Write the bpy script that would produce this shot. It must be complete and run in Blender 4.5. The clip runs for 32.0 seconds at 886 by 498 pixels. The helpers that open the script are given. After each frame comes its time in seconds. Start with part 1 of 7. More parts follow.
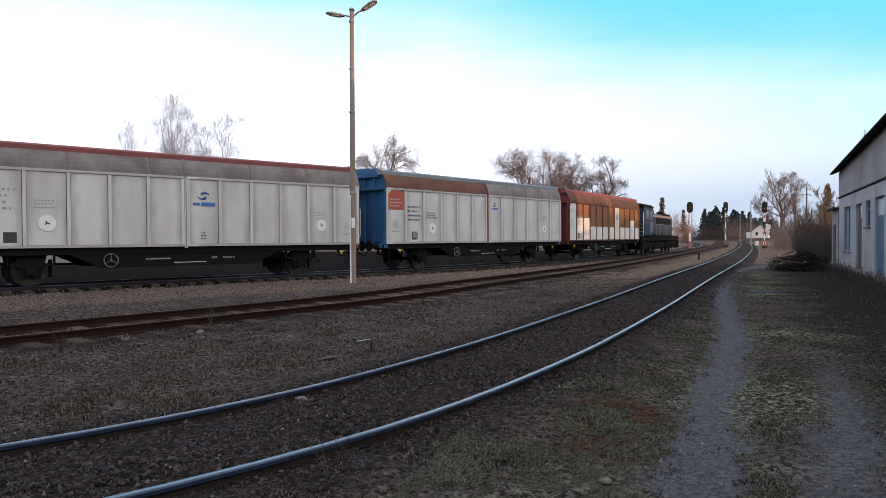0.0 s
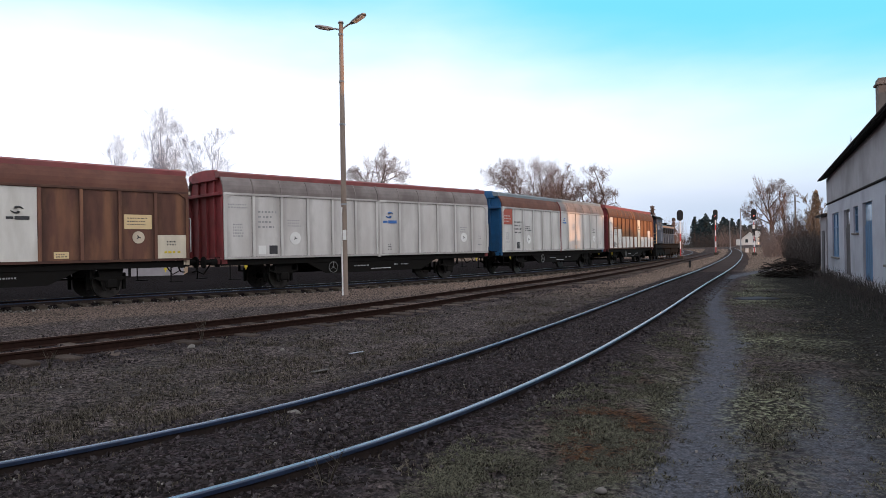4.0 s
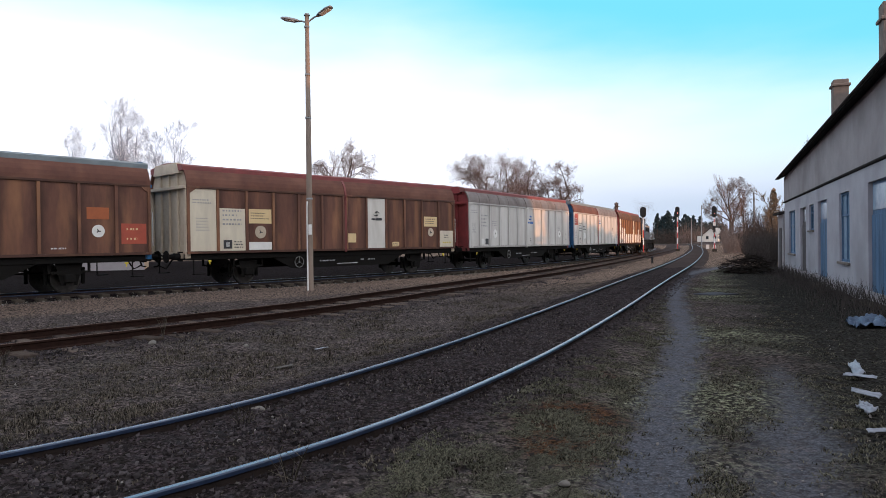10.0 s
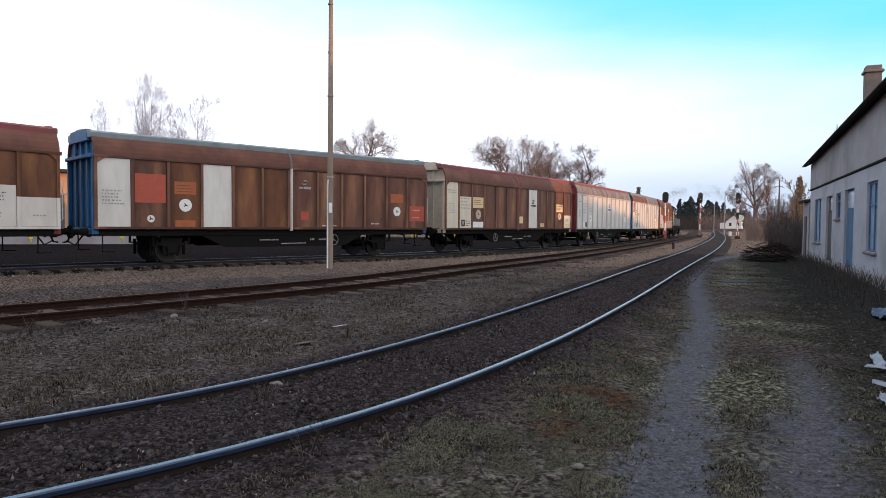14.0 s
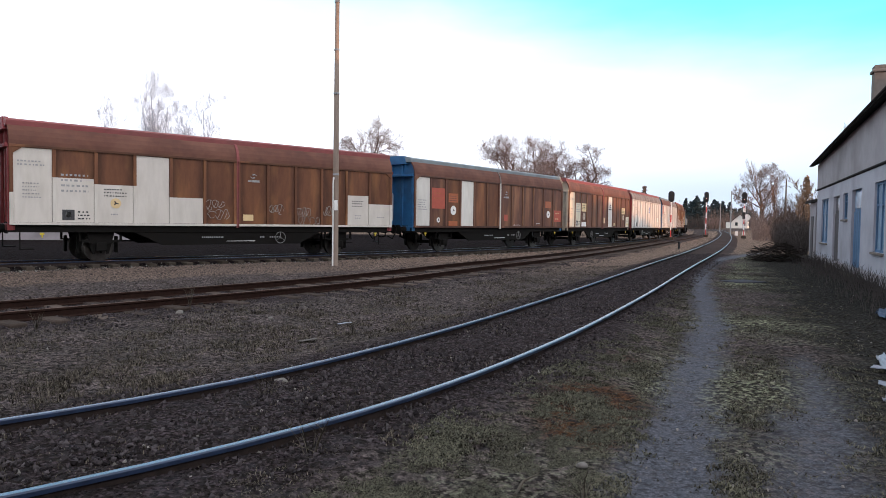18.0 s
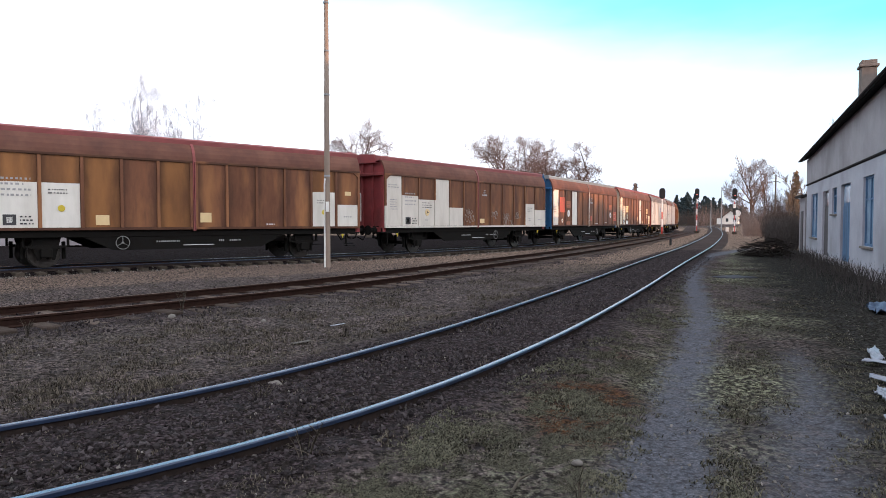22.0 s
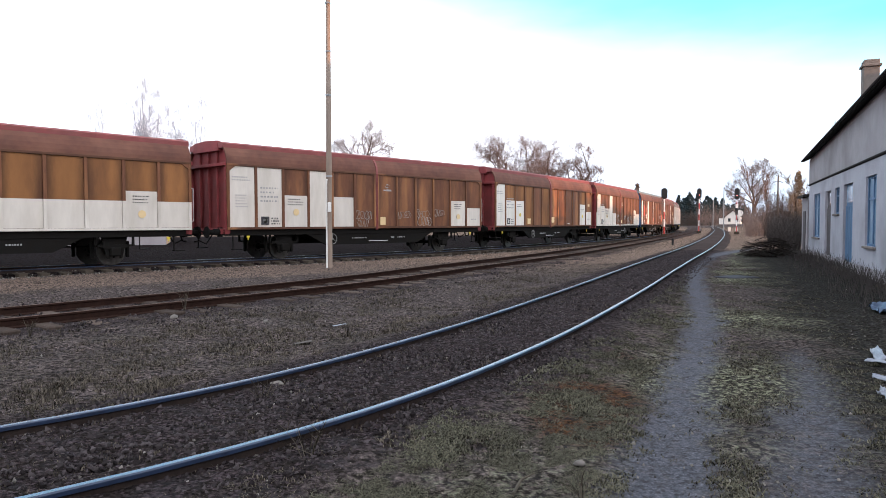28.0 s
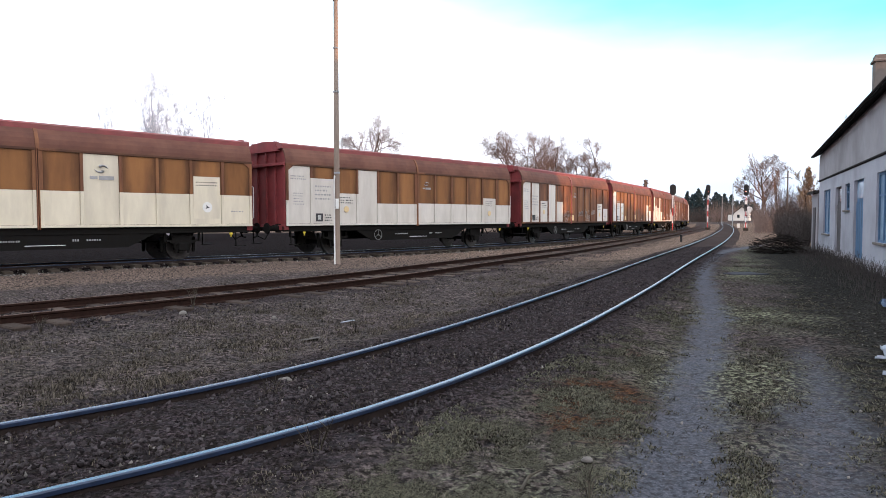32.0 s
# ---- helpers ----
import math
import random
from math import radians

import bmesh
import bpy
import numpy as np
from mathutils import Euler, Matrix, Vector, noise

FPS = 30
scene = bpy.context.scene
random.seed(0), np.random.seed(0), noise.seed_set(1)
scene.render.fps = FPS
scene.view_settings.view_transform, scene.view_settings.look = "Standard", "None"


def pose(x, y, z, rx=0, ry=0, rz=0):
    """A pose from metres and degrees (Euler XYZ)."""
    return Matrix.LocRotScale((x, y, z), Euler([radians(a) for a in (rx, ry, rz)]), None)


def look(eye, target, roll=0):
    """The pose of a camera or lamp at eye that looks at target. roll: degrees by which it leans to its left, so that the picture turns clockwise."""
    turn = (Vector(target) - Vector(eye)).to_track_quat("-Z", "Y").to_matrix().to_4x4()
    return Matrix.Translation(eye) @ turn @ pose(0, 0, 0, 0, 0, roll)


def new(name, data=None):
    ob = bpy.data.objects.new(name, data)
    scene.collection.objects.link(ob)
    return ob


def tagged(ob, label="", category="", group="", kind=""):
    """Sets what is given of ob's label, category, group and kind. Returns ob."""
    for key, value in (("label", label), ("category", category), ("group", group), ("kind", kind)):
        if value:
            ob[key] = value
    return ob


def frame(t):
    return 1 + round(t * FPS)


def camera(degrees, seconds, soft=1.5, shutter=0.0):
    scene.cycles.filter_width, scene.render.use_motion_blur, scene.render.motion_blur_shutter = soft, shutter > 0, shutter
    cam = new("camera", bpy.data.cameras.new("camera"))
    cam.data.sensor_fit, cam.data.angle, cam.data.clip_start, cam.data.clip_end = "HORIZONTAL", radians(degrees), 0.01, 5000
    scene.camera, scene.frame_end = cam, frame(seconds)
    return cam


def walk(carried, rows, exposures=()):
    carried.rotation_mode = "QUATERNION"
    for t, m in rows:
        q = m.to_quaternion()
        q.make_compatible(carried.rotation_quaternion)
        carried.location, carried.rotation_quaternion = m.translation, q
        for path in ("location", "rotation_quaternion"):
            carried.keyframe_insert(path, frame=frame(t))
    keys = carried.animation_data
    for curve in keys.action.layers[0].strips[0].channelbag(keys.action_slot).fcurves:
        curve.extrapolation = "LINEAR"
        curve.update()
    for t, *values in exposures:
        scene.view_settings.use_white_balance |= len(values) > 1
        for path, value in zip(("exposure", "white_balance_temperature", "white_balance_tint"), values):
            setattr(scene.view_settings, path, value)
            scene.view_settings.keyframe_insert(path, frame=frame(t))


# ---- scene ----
cam = camera(66.0, 32.0, soft=0.75)
EYE_Z = 1.55
ROWS = [(0.0, -0.46, -0.91, 0.33), (0.5, -0.46, -0.73, 0.55), (1.0, -0.58, -0.44, 0.81), (1.5, -1.09, -0.30, 0.87),
        (2.0, -1.07, -0.64, 0.82), (2.5, -1.01, -0.53, 1.09), (3.0, -1.13, -0.55, 1.06), (3.5, -1.13, -0.03, 1.07),
        (5.5, -1.72, 0.02, 1.07), (6.0, -2.22, 0.03, 1.28), (6.5, -2.22, 0.05, 0.97), (7.0, -2.32, 0.21, 1.60),
        (7.5, -2.11, -0.45, 1.52), (8.0, -2.84, -0.22, 1.83), (8.5, -2.66, -0.82, 0.59), (9.0, -3.90, 0.74, 0.70),
        (9.5, -4.25, -0.32, 1.57), (10.0, -3.98, -0.44, 0.80), (10.5, -3.05, -0.72, 0.09), (11.0, -2.68, -1.08, 0.08),
        (11.5, -2.49, -1.57, -0.03), (12.0, -2.27, -1.74, -0.24), (12.5, -2.42, -1.52, -0.10), (13.0, -2.37, -1.58, -0.20),
        (13.5, -2.40, -1.90, -0.44), (14.0, -2.34, -2.04, -0.45), (14.5, -2.25, -2.05, -0.51), (16.5, -1.96, -2.05, -0.49),
        (17.0, -1.96, -2.23, -0.70), (17.5, -1.99, -2.09, -0.83), (18.0, -1.90, -2.21, -0.76), (18.5, -1.90, -2.13, -0.86),
        (19.0, -1.96, -2.17, -0.62), (19.5, -1.91, -2.20, -0.74), (20.0, -1.96, -2.43, -0.78), (20.5, -1.92, -2.48, -0.77),
        (21.0, -1.97, -2.60, -0.67), (21.5, -2.40, -2.14, 0.49), (22.0, -2.57, -2.21, 0.03), (22.5, -2.37, -2.44, -0.26),
        (23.0, -1.97, -2.87, -0.59), (23.5, -1.91, -3.03, -0.48), (24.0, -2.12, -2.91, -0.34), (24.5, -2.10, -2.83, -0.46),
        (25.0, -1.90, -2.75, -0.48), (25.5, -1.97, -2.87, -0.26), (27.5, -2.25, -2.80, 0.06), (28.0, -2.41, -2.19, 0.08),
        (28.5, -2.65, -1.70, 0.04), (29.0, -2.09, -1.82, -0.60), (29.5, -1.88, -1.91, -0.00), (30.0, -1.84, -1.91, 0.03),
        (30.5, -1.82, -2.02, 0.21), (31.0, -1.85, -2.12, 0.09), (31.5, -1.93, -2.22, 0.19), (32.0, -1.77, -2.48, 0.11)]
EXPOSURES = [(0.0, 0.08), (6.0, 0.06), (13.0, 0.15), (16.0, 0.30), (19.0, 0.44), (23.0, 0.64), (28.0, 0.78), (32.0, 0.72)]
walk(cam, [(t, pose(0, 0, EYE_Z, 90 + p, r, y)) for t, y, p, r in ROWS], EXPOSURES)

# ---- light ----
SUN_FROM = Vector((0.80, -0.60, 0.0)).normalized()
SUN_ELEV = 5.0
world = bpy.data.worlds.new("sky")
scene.world = world
world.use_nodes = True
wn, wl = world.node_tree.nodes, world.node_tree.links
wn.clear()
w_out = wn.new("ShaderNodeOutputWorld")
w_bg = wn.new("ShaderNodeBackground")
w_sky = wn.new("ShaderNodeTexSky")
w_sky.sky_type, w_sky.sun_disc = "NISHITA", False
w_sky.sun_elevation, w_sky.sun_rotation = radians(9.0), math.atan2(SUN_FROM.x, SUN_FROM.y)
w_sky.air_density, w_sky.dust_density, w_sky.ozone_density = 1.0, 1.0, 1.5
w_co = wn.new("ShaderNodeTexCoord")
w_map = wn.new("ShaderNodeMapping")
w_map.inputs["Scale"].default_value = (1.0, 1.0, 3.5)
w_noise = wn.new("ShaderNodeTexNoise")
w_noise.inputs["Scale"].default_value, w_noise.inputs["Detail"].default_value = 2.0, 6.0
wl.new(w_co.outputs["Generated"], w_map.inputs["Vector"])
wl.new(w_map.outputs["Vector"], w_noise.inputs["Vector"])


def w_step(value, lo, hi):
    r = wn.new("ShaderNodeMapRange")
    r.interpolation_type = "SMOOTHSTEP"
    r.inputs["From Min"].default_value, r.inputs["From Max"].default_value = lo, hi
    wl.new(value, r.inputs["Value"])
    return r.outputs["Result"]


def w_math(op, a, b, c=None):
    m = wn.new("ShaderNodeMath")
    m.operation = op
    for i, v in enumerate((a, b, c)):
        if isinstance(v, (int, float)):
            m.inputs[i].default_value = v
        elif v is not None:
            wl.new(v, m.inputs[i])
    return m.outputs["Value"]


def w_blend(fac, a, b):
    m = wn.new("ShaderNodeMixRGB")
    for key, v in (("Fac", fac), ("Color1", a), ("Color2", b)):
        if isinstance(v, (int, float, tuple)):
            m.inputs[key].default_value = v
        else:
            wl.new(v, m.inputs[key])
    return m.outputs["Color"]


w_xyz = wn.new("ShaderNodeSeparateXYZ")
wl.new(w_co.outputs["Generated"], w_xyz.inputs["Vector"])
# thin cloud that opens to clear blue upwards, more so over the building
w_east = w_math("MULTIPLY", w_math("MAXIMUM", w_xyz.outputs["X"], 0.0), 0.20)
w_height = w_math("ADD", w_math("MULTIPLY_ADD", w_xyz.outputs["X"], 0.04, w_xyz.outputs["Z"]), w_east)
w_clear = w_step(w_math("MULTIPLY_ADD", w_noise.outputs["Fac"], 0.16, w_height), 0.265, 0.475)
w_clear = w_math("MULTIPLY", w_clear, w_math("MULTIPLY", w_step(w_xyz.outputs["Y"], 0.15, 0.6), w_math("SUBTRACT", 1.0, w_math("MULTIPLY", w_step(w_xyz.outputs["Z"], 0.40, 0.62), 0.9))))
w_low = w_math("MULTIPLY", w_math("SUBTRACT", 1.0, w_step(w_math("MULTIPLY_ADD", w_noise.outputs["Fac"], 0.12, w_xyz.outputs["Z"]), 0.10, 0.24)), w_step(w_xyz.outputs["X"], -0.05, 0.42))
w_cloud = w_blend(w_low, (7.3, 7.6, 8.5, 1), (3.9, 4.6, 5.7, 1))
w_blue = w_blend(0.93, w_sky.outputs["Color"], (1.35, 5.3, 7.0, 1))
w_all = w_blend(w_clear, w_cloud, w_blue)
# the sky is brighter round the low sun
w_dot = wn.new("ShaderNodeVectorMath")
w_dot.operation = "DOT_PRODUCT"
w_dot.inputs[1].default_value = (SUN_FROM.x, SUN_FROM.y, 0.12)
wl.new(w_co.outputs["Generated"], w_dot.inputs[0])
w_glow = wn.new("ShaderNodeMixRGB")
w_glow.blend_type = "ADD"
wl.new(w_step(w_dot.outputs["Value"], 0.15, 1.0), w_glow.inputs["Fac"])
wl.new(w_all, w_glow.inputs["Color1"])
w_glow.inputs["Color2"].default_value = (4.2, 3.7, 3.2, 1)
wl.new(w_glow.outputs["Color"], w_bg.inputs["Color"])
w_bg.inputs["Strength"].default_value = 0.15
wl.new(w_bg.outputs["Background"], w_out.inputs["Surface"])

sun = new("sun", bpy.data.lights.new("sun", "SUN"))
sun.data.energy, sun.data.angle, sun.data.color = 3.4, radians(0.6), (1.0, 0.46, 0.20)
sun.matrix_world = look((SUN_FROM * 100 + Vector((0, 0, 100 * math.tan(radians(SUN_ELEV)))))[:], (0, 0, 0))

# ---- materials ----
def nodes_of(name):
    m = bpy.data.materials.new(name)
    m.use_nodes = True
    return m, m.node_tree.nodes, m.node_tree.links, m.node_tree.nodes["Principled BSDF"]


def surface(name, base, second=None, rough=0.7, metal=0.0, scale=3.0, stain=None, stain_scale=0.5, stain_amount=0.5,
            bump=0.2, fine=40.0, stretch=(1, 1, 1), vary=0.0, spec=0.3, grime_shade=None):
    """A worn surface: two tones of grain, larger stains, fine relief; metres in the object's own space."""
    m, n, l, bsdf = nodes_of(name)
    co = n.new("ShaderNodeTexCoord")
    mp = n.new("ShaderNodeMapping")
    mp.inputs["Scale"].default_value = stretch
    l.new(co.outputs["Object"], mp.inputs["Vector"])
    info = n.new("ShaderNodeObjectInfo")
    shift = n.new("ShaderNodeVectorMath")
    shift.operation = "MULTIPLY_ADD"
    l.new(info.outputs["Random"], shift.inputs[0])
    shift.inputs[1].default_value = (37.0, 21.0, 13.0)
    l.new(mp.outputs["Vector"], shift.inputs[2])
    g = n.new("ShaderNodeTexNoise")
    g.inputs["Scale"].default_value, g.inputs["Detail"].default_value, g.inputs["Roughness"].default_value = scale, 8.0, 0.65
    l.new(shift.outputs[0], g.inputs["Vector"])
    gr = n.new("ShaderNodeMapRange")
    gr.inputs["From Min"].default_value, gr.inputs["From Max"].default_value = 0.3, 0.7
    l.new(g.outputs["Fac"], gr.inputs["Value"])
    mix = n.new("ShaderNodeMixRGB")
    second = second or tuple(c * 0.72 for c in base)
    mix.inputs["Color1"].default_value, mix.inputs["Color2"].default_value = (*base, 1), (*second, 1)
    l.new(gr.outputs["Result"], mix.inputs["Fac"])
    last = mix.outputs["Color"]
    if stain:
        s = n.new("ShaderNodeTexNoise")
        s.inputs["Scale"].default_value, s.inputs["Detail"].default_value = stain_scale, 5.0
        l.new(shift.outputs[0], s.inputs["Vector"])
        sr = n.new("ShaderNodeMapRange")
        sr.inputs["From Min"].default_value, sr.inputs["From Max"].default_value = 0.48, 0.68
        sr.inputs["To Max"].default_value = stain_amount
        l.new(s.outputs["Fac"], sr.inputs["Value"])
        m2 = n.new("ShaderNodeMixRGB")
        m2.inputs["Color2"].default_value = (*stain, 1)
        l.new(sr.outputs["Result"], m2.inputs["Fac"])
        l.new(last, m2.inputs["Color1"])
        last = m2.outputs["Color"]
    if grime_shade:
        # dirt and painted shade beside a panel's ribs, broken up by runs; middle stays lighter
        sx = n.new("ShaderNodeSeparateXYZ")
        l.new(co.outputs["Object"], sx.inputs["Vector"])
        ab = n.new("ShaderNodeMath")
        ab.operation = "ABSOLUTE"
        l.new(sx.outputs["X"], ab.inputs[0])
        ad = n.new("ShaderNodeMath")
        ad.operation = "MULTIPLY_ADD"
        l.new(g.outputs["Fac"], ad.inputs[0])
        ad.inputs[1].default_value = 0.45
        l.new(ab.outputs["Value"], ad.inputs[2])
        er = n.new("ShaderNodeMapRange")
        er.interpolation_type = "SMOOTHSTEP"
        er.inputs["From Min"].default_value, er.inputs["From Max"].default_value, er.inputs["To Max"].default_value = 0.42, 0.80, 0.75
        l.new(ad.outputs["Value"], er.inputs["Value"])
        m3 = n.new("ShaderNodeMixRGB")
        m3.inputs["Color2"].default_value = (*grime_shade, 1)
        l.new(er.outputs["Result"], m3.inputs["Fac"])
        l.new(last, m3.inputs["Color1"])
        last = m3.outputs["Color"]
    if vary:
        hs = n.new("ShaderNodeHueSaturation")
        vr = n.new("ShaderNodeMapRange")
        vr.inputs["To Min"].default_value, vr.inputs["To Max"].default_value = 1 - vary, 1 + vary
        l.new(info.outputs["Random"], vr.inputs["Value"])
        l.new(vr.outputs["Result"], hs.inputs["Value"])
        l.new(last, hs.inputs["Color"])
        last = hs.outputs["Color"]
    l.new(last, bsdf.inputs["Base Color"])
    bsdf.inputs["Roughness"].default_value, bsdf.inputs["Metallic"].default_value = rough, metal
    bsdf.inputs["Specular IOR Level"].default_value = spec
    if bump:
        b = n.new("ShaderNodeTexNoise")
        b.inputs["Scale"].default_value, b.inputs["Detail"].default_value = fine, 4.0
        l.new(shift.outputs[0], b.inputs["Vector"])
        bn = n.new("ShaderNodeBump")
        bn.inputs["Strength"].default_value, bn.inputs["Distance"].default_value = bump, 0.02
        l.new(b.outputs["Fac"], bn.inputs["Height"])
        l.new(bn.outputs["Normal"], bsdf.inputs["Normal"])
    return m


STREAK = (2.4, 2.4, 0.6)
BROWN = surface("brown_wagon_paint", (0.1788, 0.0788, 0.0441), (0.1012, 0.0464, 0.0303), 0.62, scale=0.9, stain=(0.2875, 0.1366, 0.0607), stain_scale=0.7, stain_amount=0.7, stretch=STREAK, bump=0.08, vary=0.12, grime_shade=(0.0532, 0.0283, 0.0215), spec=0.12)
BROWN_DARK = surface("dark_sooty_brown_paint", (0.1549, 0.0746, 0.0539), (0.0913, 0.0470, 0.0374), 0.62, scale=0.9, stain=(0.2696, 0.1354, 0.0746), stain_scale=0.7, stain_amount=0.7, stretch=STREAK, bump=0.08, vary=0.12, grime_shade=(0.0498, 0.0291, 0.0248), spec=0.12)
OCHRE = surface("ochre_weathered_paint", (0.2565, 0.1201, 0.0474), (0.1710, 0.0778, 0.0343), 0.62, scale=0.55, stain=(0.1045, 0.0490, 0.0278), stain_scale=0.55, stain_amount=0.5, stretch=STREAK, bump=0.08, vary=0.12, grime_shade=(0.0570, 0.0287, 0.0196), spec=0.12)
SHOULDER = surface("sooty_brown_paint", (0.1348, 0.0600, 0.0435), (0.0891, 0.0431, 0.0347), 0.7, scale=2.0, stain=(0.1917, 0.0937, 0.0677), stain_scale=0.9, bump=0.1, spec=0.12)
SHOULDER_GREY = surface("sooty_grey_paint", (0.2072, 0.1792, 0.1702), (0.1344, 0.1142, 0.1098), 0.7, scale=1.5, stain=(0.0896, 0.0694, 0.0627), stain_scale=0.8, stain_amount=0.75, bump=0.1)
GREY = surface("light_grey_wagon_paint", (0.560, 0.545, 0.525), (0.455, 0.442, 0.424), 0.55, scale=1.2, stain=(0.365, 0.340, 0.320), stain_scale=0.7, stretch=(1.6, 1.6, 0.5), bump=0.05, vary=0.04, grime_shade=(0.300, 0.280, 0.265))
# Near-black core: draws shadow lines and dirt in the gaps round the panels.
SEAM_SHADE = surface("grimy_wall_seam", (0.050, 0.038, 0.034), (0.030, 0.023, 0.021), 0.8, scale=3.0, bump=0.05, spec=0.05)
WHITE = surface("white_patch_paint", (0.6441, 0.6295, 0.5900), (0.5470, 0.5332, 0.4997), 0.55, scale=1.5, stain=(0.4395, 0.4197, 0.3724), stain_scale=0.9, stretch=STREAK, bump=0.04, vary=0.05, spec=0.2)
PATCH = surface("light_grey_patch_paint", (0.5881, 0.5554, 0.5089), (0.5000, 0.4693, 0.4326), 0.55, scale=1.5, stain=(0.4010, 0.3693, 0.3217), stain_scale=0.9, stretch=STREAK, bump=0.04, vary=0.05, spec=0.2)
CREAM = surface("cream_patch_paint", (0.6538, 0.6002, 0.4761), (0.5544, 0.5007, 0.3995), 0.55, scale=1.5, stain=(0.4453, 0.4004, 0.3326), stain_scale=0.9, stretch=STREAK, bump=0.04, vary=0.05, spec=0.2)
ROOF_RED = surface("dark_red_roof_paint", (0.245, 0.068, 0.068), (0.165, 0.052, 0.052), 0.55, scale=2.5, stain=(0.150, 0.075, 0.070), bump=0.06, spec=0.2)
ROOF_GREY = surface("blue_grey_roof_paint", (0.20, 0.24, 0.26), (0.14, 0.17, 0.19), 0.55, scale=2.5, stain=(0.10, 0.10, 0.10), bump=0.06)
END_RED = surface("maroon_end_paint", (0.235, 0.043, 0.046), (0.150, 0.034, 0.037), 0.6, scale=2.0, stain=(0.085, 0.036, 0.033), bump=0.06, spec=0.2)
END_BLUE = surface("blue_end_paint", (0.022, 0.13, 0.30), (0.018, 0.085, 0.20), 0.55, scale=2.0, stain=(0.03, 0.05, 0.08), bump=0.06)
END_BEIGE = surface("beige_end_paint", (0.546, 0.468, 0.364), (0.416, 0.351, 0.273), 0.6, scale=2.0, stain=(0.260, 0.195, 0.143), bump=0.06)
UNDER = surface("sooty_underframe", (0.012, 0.012, 0.012), (0.0120, 0.0108, 0.0096), 0.75, scale=5.0, bump=0.2, spec=0.02)
TYRE = surface("worn_steel_tyre", (0.080, 0.075, 0.072), (0.045, 0.040, 0.037), 0.4, 0.8, scale=8.0)
RUST = surface("rusty_steel", (0.034, 0.019, 0.015), (0.020, 0.012, 0.010), 0.85, 0.1, scale=14.0, bump=0.3, spec=0.02)
# Paler rust for rail tops: wear, plus the highlight line painted in.
RUST_TOP = surface("rusty_rail_head", (0.135, 0.085, 0.066), (0.090, 0.056, 0.044), 0.7, 0.1, scale=14.0, bump=0.2, spec=0.1)
# Polished steel; the blue of the reflected sky is painted into both base colours.
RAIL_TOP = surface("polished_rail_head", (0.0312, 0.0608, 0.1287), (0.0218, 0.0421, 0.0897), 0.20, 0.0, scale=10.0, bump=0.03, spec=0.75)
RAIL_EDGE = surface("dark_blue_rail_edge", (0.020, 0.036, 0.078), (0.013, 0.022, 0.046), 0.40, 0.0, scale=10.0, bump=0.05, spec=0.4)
RAIL_SIDE = surface("dark_rail_web", (0.050, 0.038, 0.034), (0.030, 0.024, 0.023), 0.75, 0.3, scale=14.0, bump=0.3, spec=0.02)
SLEEPER = surface("concrete_sleeper", (0.076, 0.064, 0.053), (0.054, 0.044, 0.035), 0.9, scale=7.0, stain=(0.027, 0.019, 0.014), bump=0.3, vary=0.2, spec=0.02)
SLEEPER_WOOD = surface("tarred_wood_sleeper", (0.040, 0.033, 0.029), (0.065, 0.054, 0.046), 0.9, scale=7.0, stretch=(1, 8, 1), bump=0.4, vary=0.2, spec=0.02)
SLEEPER_OLD = surface("grey_weathered_sleeper", (0.085, 0.066, 0.056), (0.050, 0.039, 0.034), 0.9, scale=7.0, stretch=(1, 6, 1), bump=0.4, vary=0.35, spec=0.02)
YELLOW = surface("yellow_paint", (0.62, 0.48, 0.05), rough=0.5, bump=0.02)
SIGN_CREAM = surface("cream_sign", (0.64, 0.49, 0.27), (0.57, 0.43, 0.24), 0.5, bump=0.02)
SIGN_WHITE = surface("white_sign", (0.72, 0.72, 0.70), (0.62, 0.62, 0.60), 0.5, bump=0.02)
SIGN_ORANGE = surface("orange_sign", (0.36, 0.105, 0.04), (0.28, 0.085, 0.035), 0.5, bump=0.02)
POSTER_RED = surface("faded_red_poster", (0.396, 0.083, 0.050), (0.297, 0.066, 0.044), 0.55, scale=4.0, bump=0.02)
INK = surface("dark_lettering", (0.05, 0.05, 0.055), rough=0.6, bump=0.0)
INK_GREY = surface("faded_lettering", (0.33, 0.33, 0.34), rough=0.6, bump=0.0)
INK_BLUE = surface("blue_lettering", (0.05, 0.15, 0.42), rough=0.5, bump=0.0)
SPRAY = surface("chalky_spray_paint", (0.36, 0.33, 0.31), rough=0.7, bump=0.0)
INK_WHITE = surface("white_lettering", (0.60, 0.60, 0.60), rough=0.6, bump=0.0)
LOCO_BLUE = surface("blue_locomotive_paint", (0.0220, 0.0363, 0.0660), (0.0154, 0.0242, 0.0429), 0.5, scale=2.0, stain=(0.0165, 0.0143, 0.0143), bump=0.05, spec=0.1)
LOCO_PALE = surface("pale_blue_locomotive_paint", (0.0715, 0.1170, 0.1950), (0.0520, 0.0845, 0.1430), 0.5, scale=2.0, stain=(0.0325, 0.0325, 0.0358), bump=0.05)
LOCO_ORANGE = surface("beige_locomotive_paint", (0.30, 0.21, 0.14), rough=0.5, bump=0.02)
GLASS_DARK = surface("dark_glass", (0.02, 0.025, 0.03), rough=0.08, bump=0.0, spec=0.6)
CONCRETE = surface("pole_concrete", (0.216, 0.168, 0.137), (0.160, 0.125, 0.103), 0.85, scale=5.0, stain=(0.264, 0.226, 0.198), stretch=(1, 1, 0.4), bump=0.25, spec=0.05)
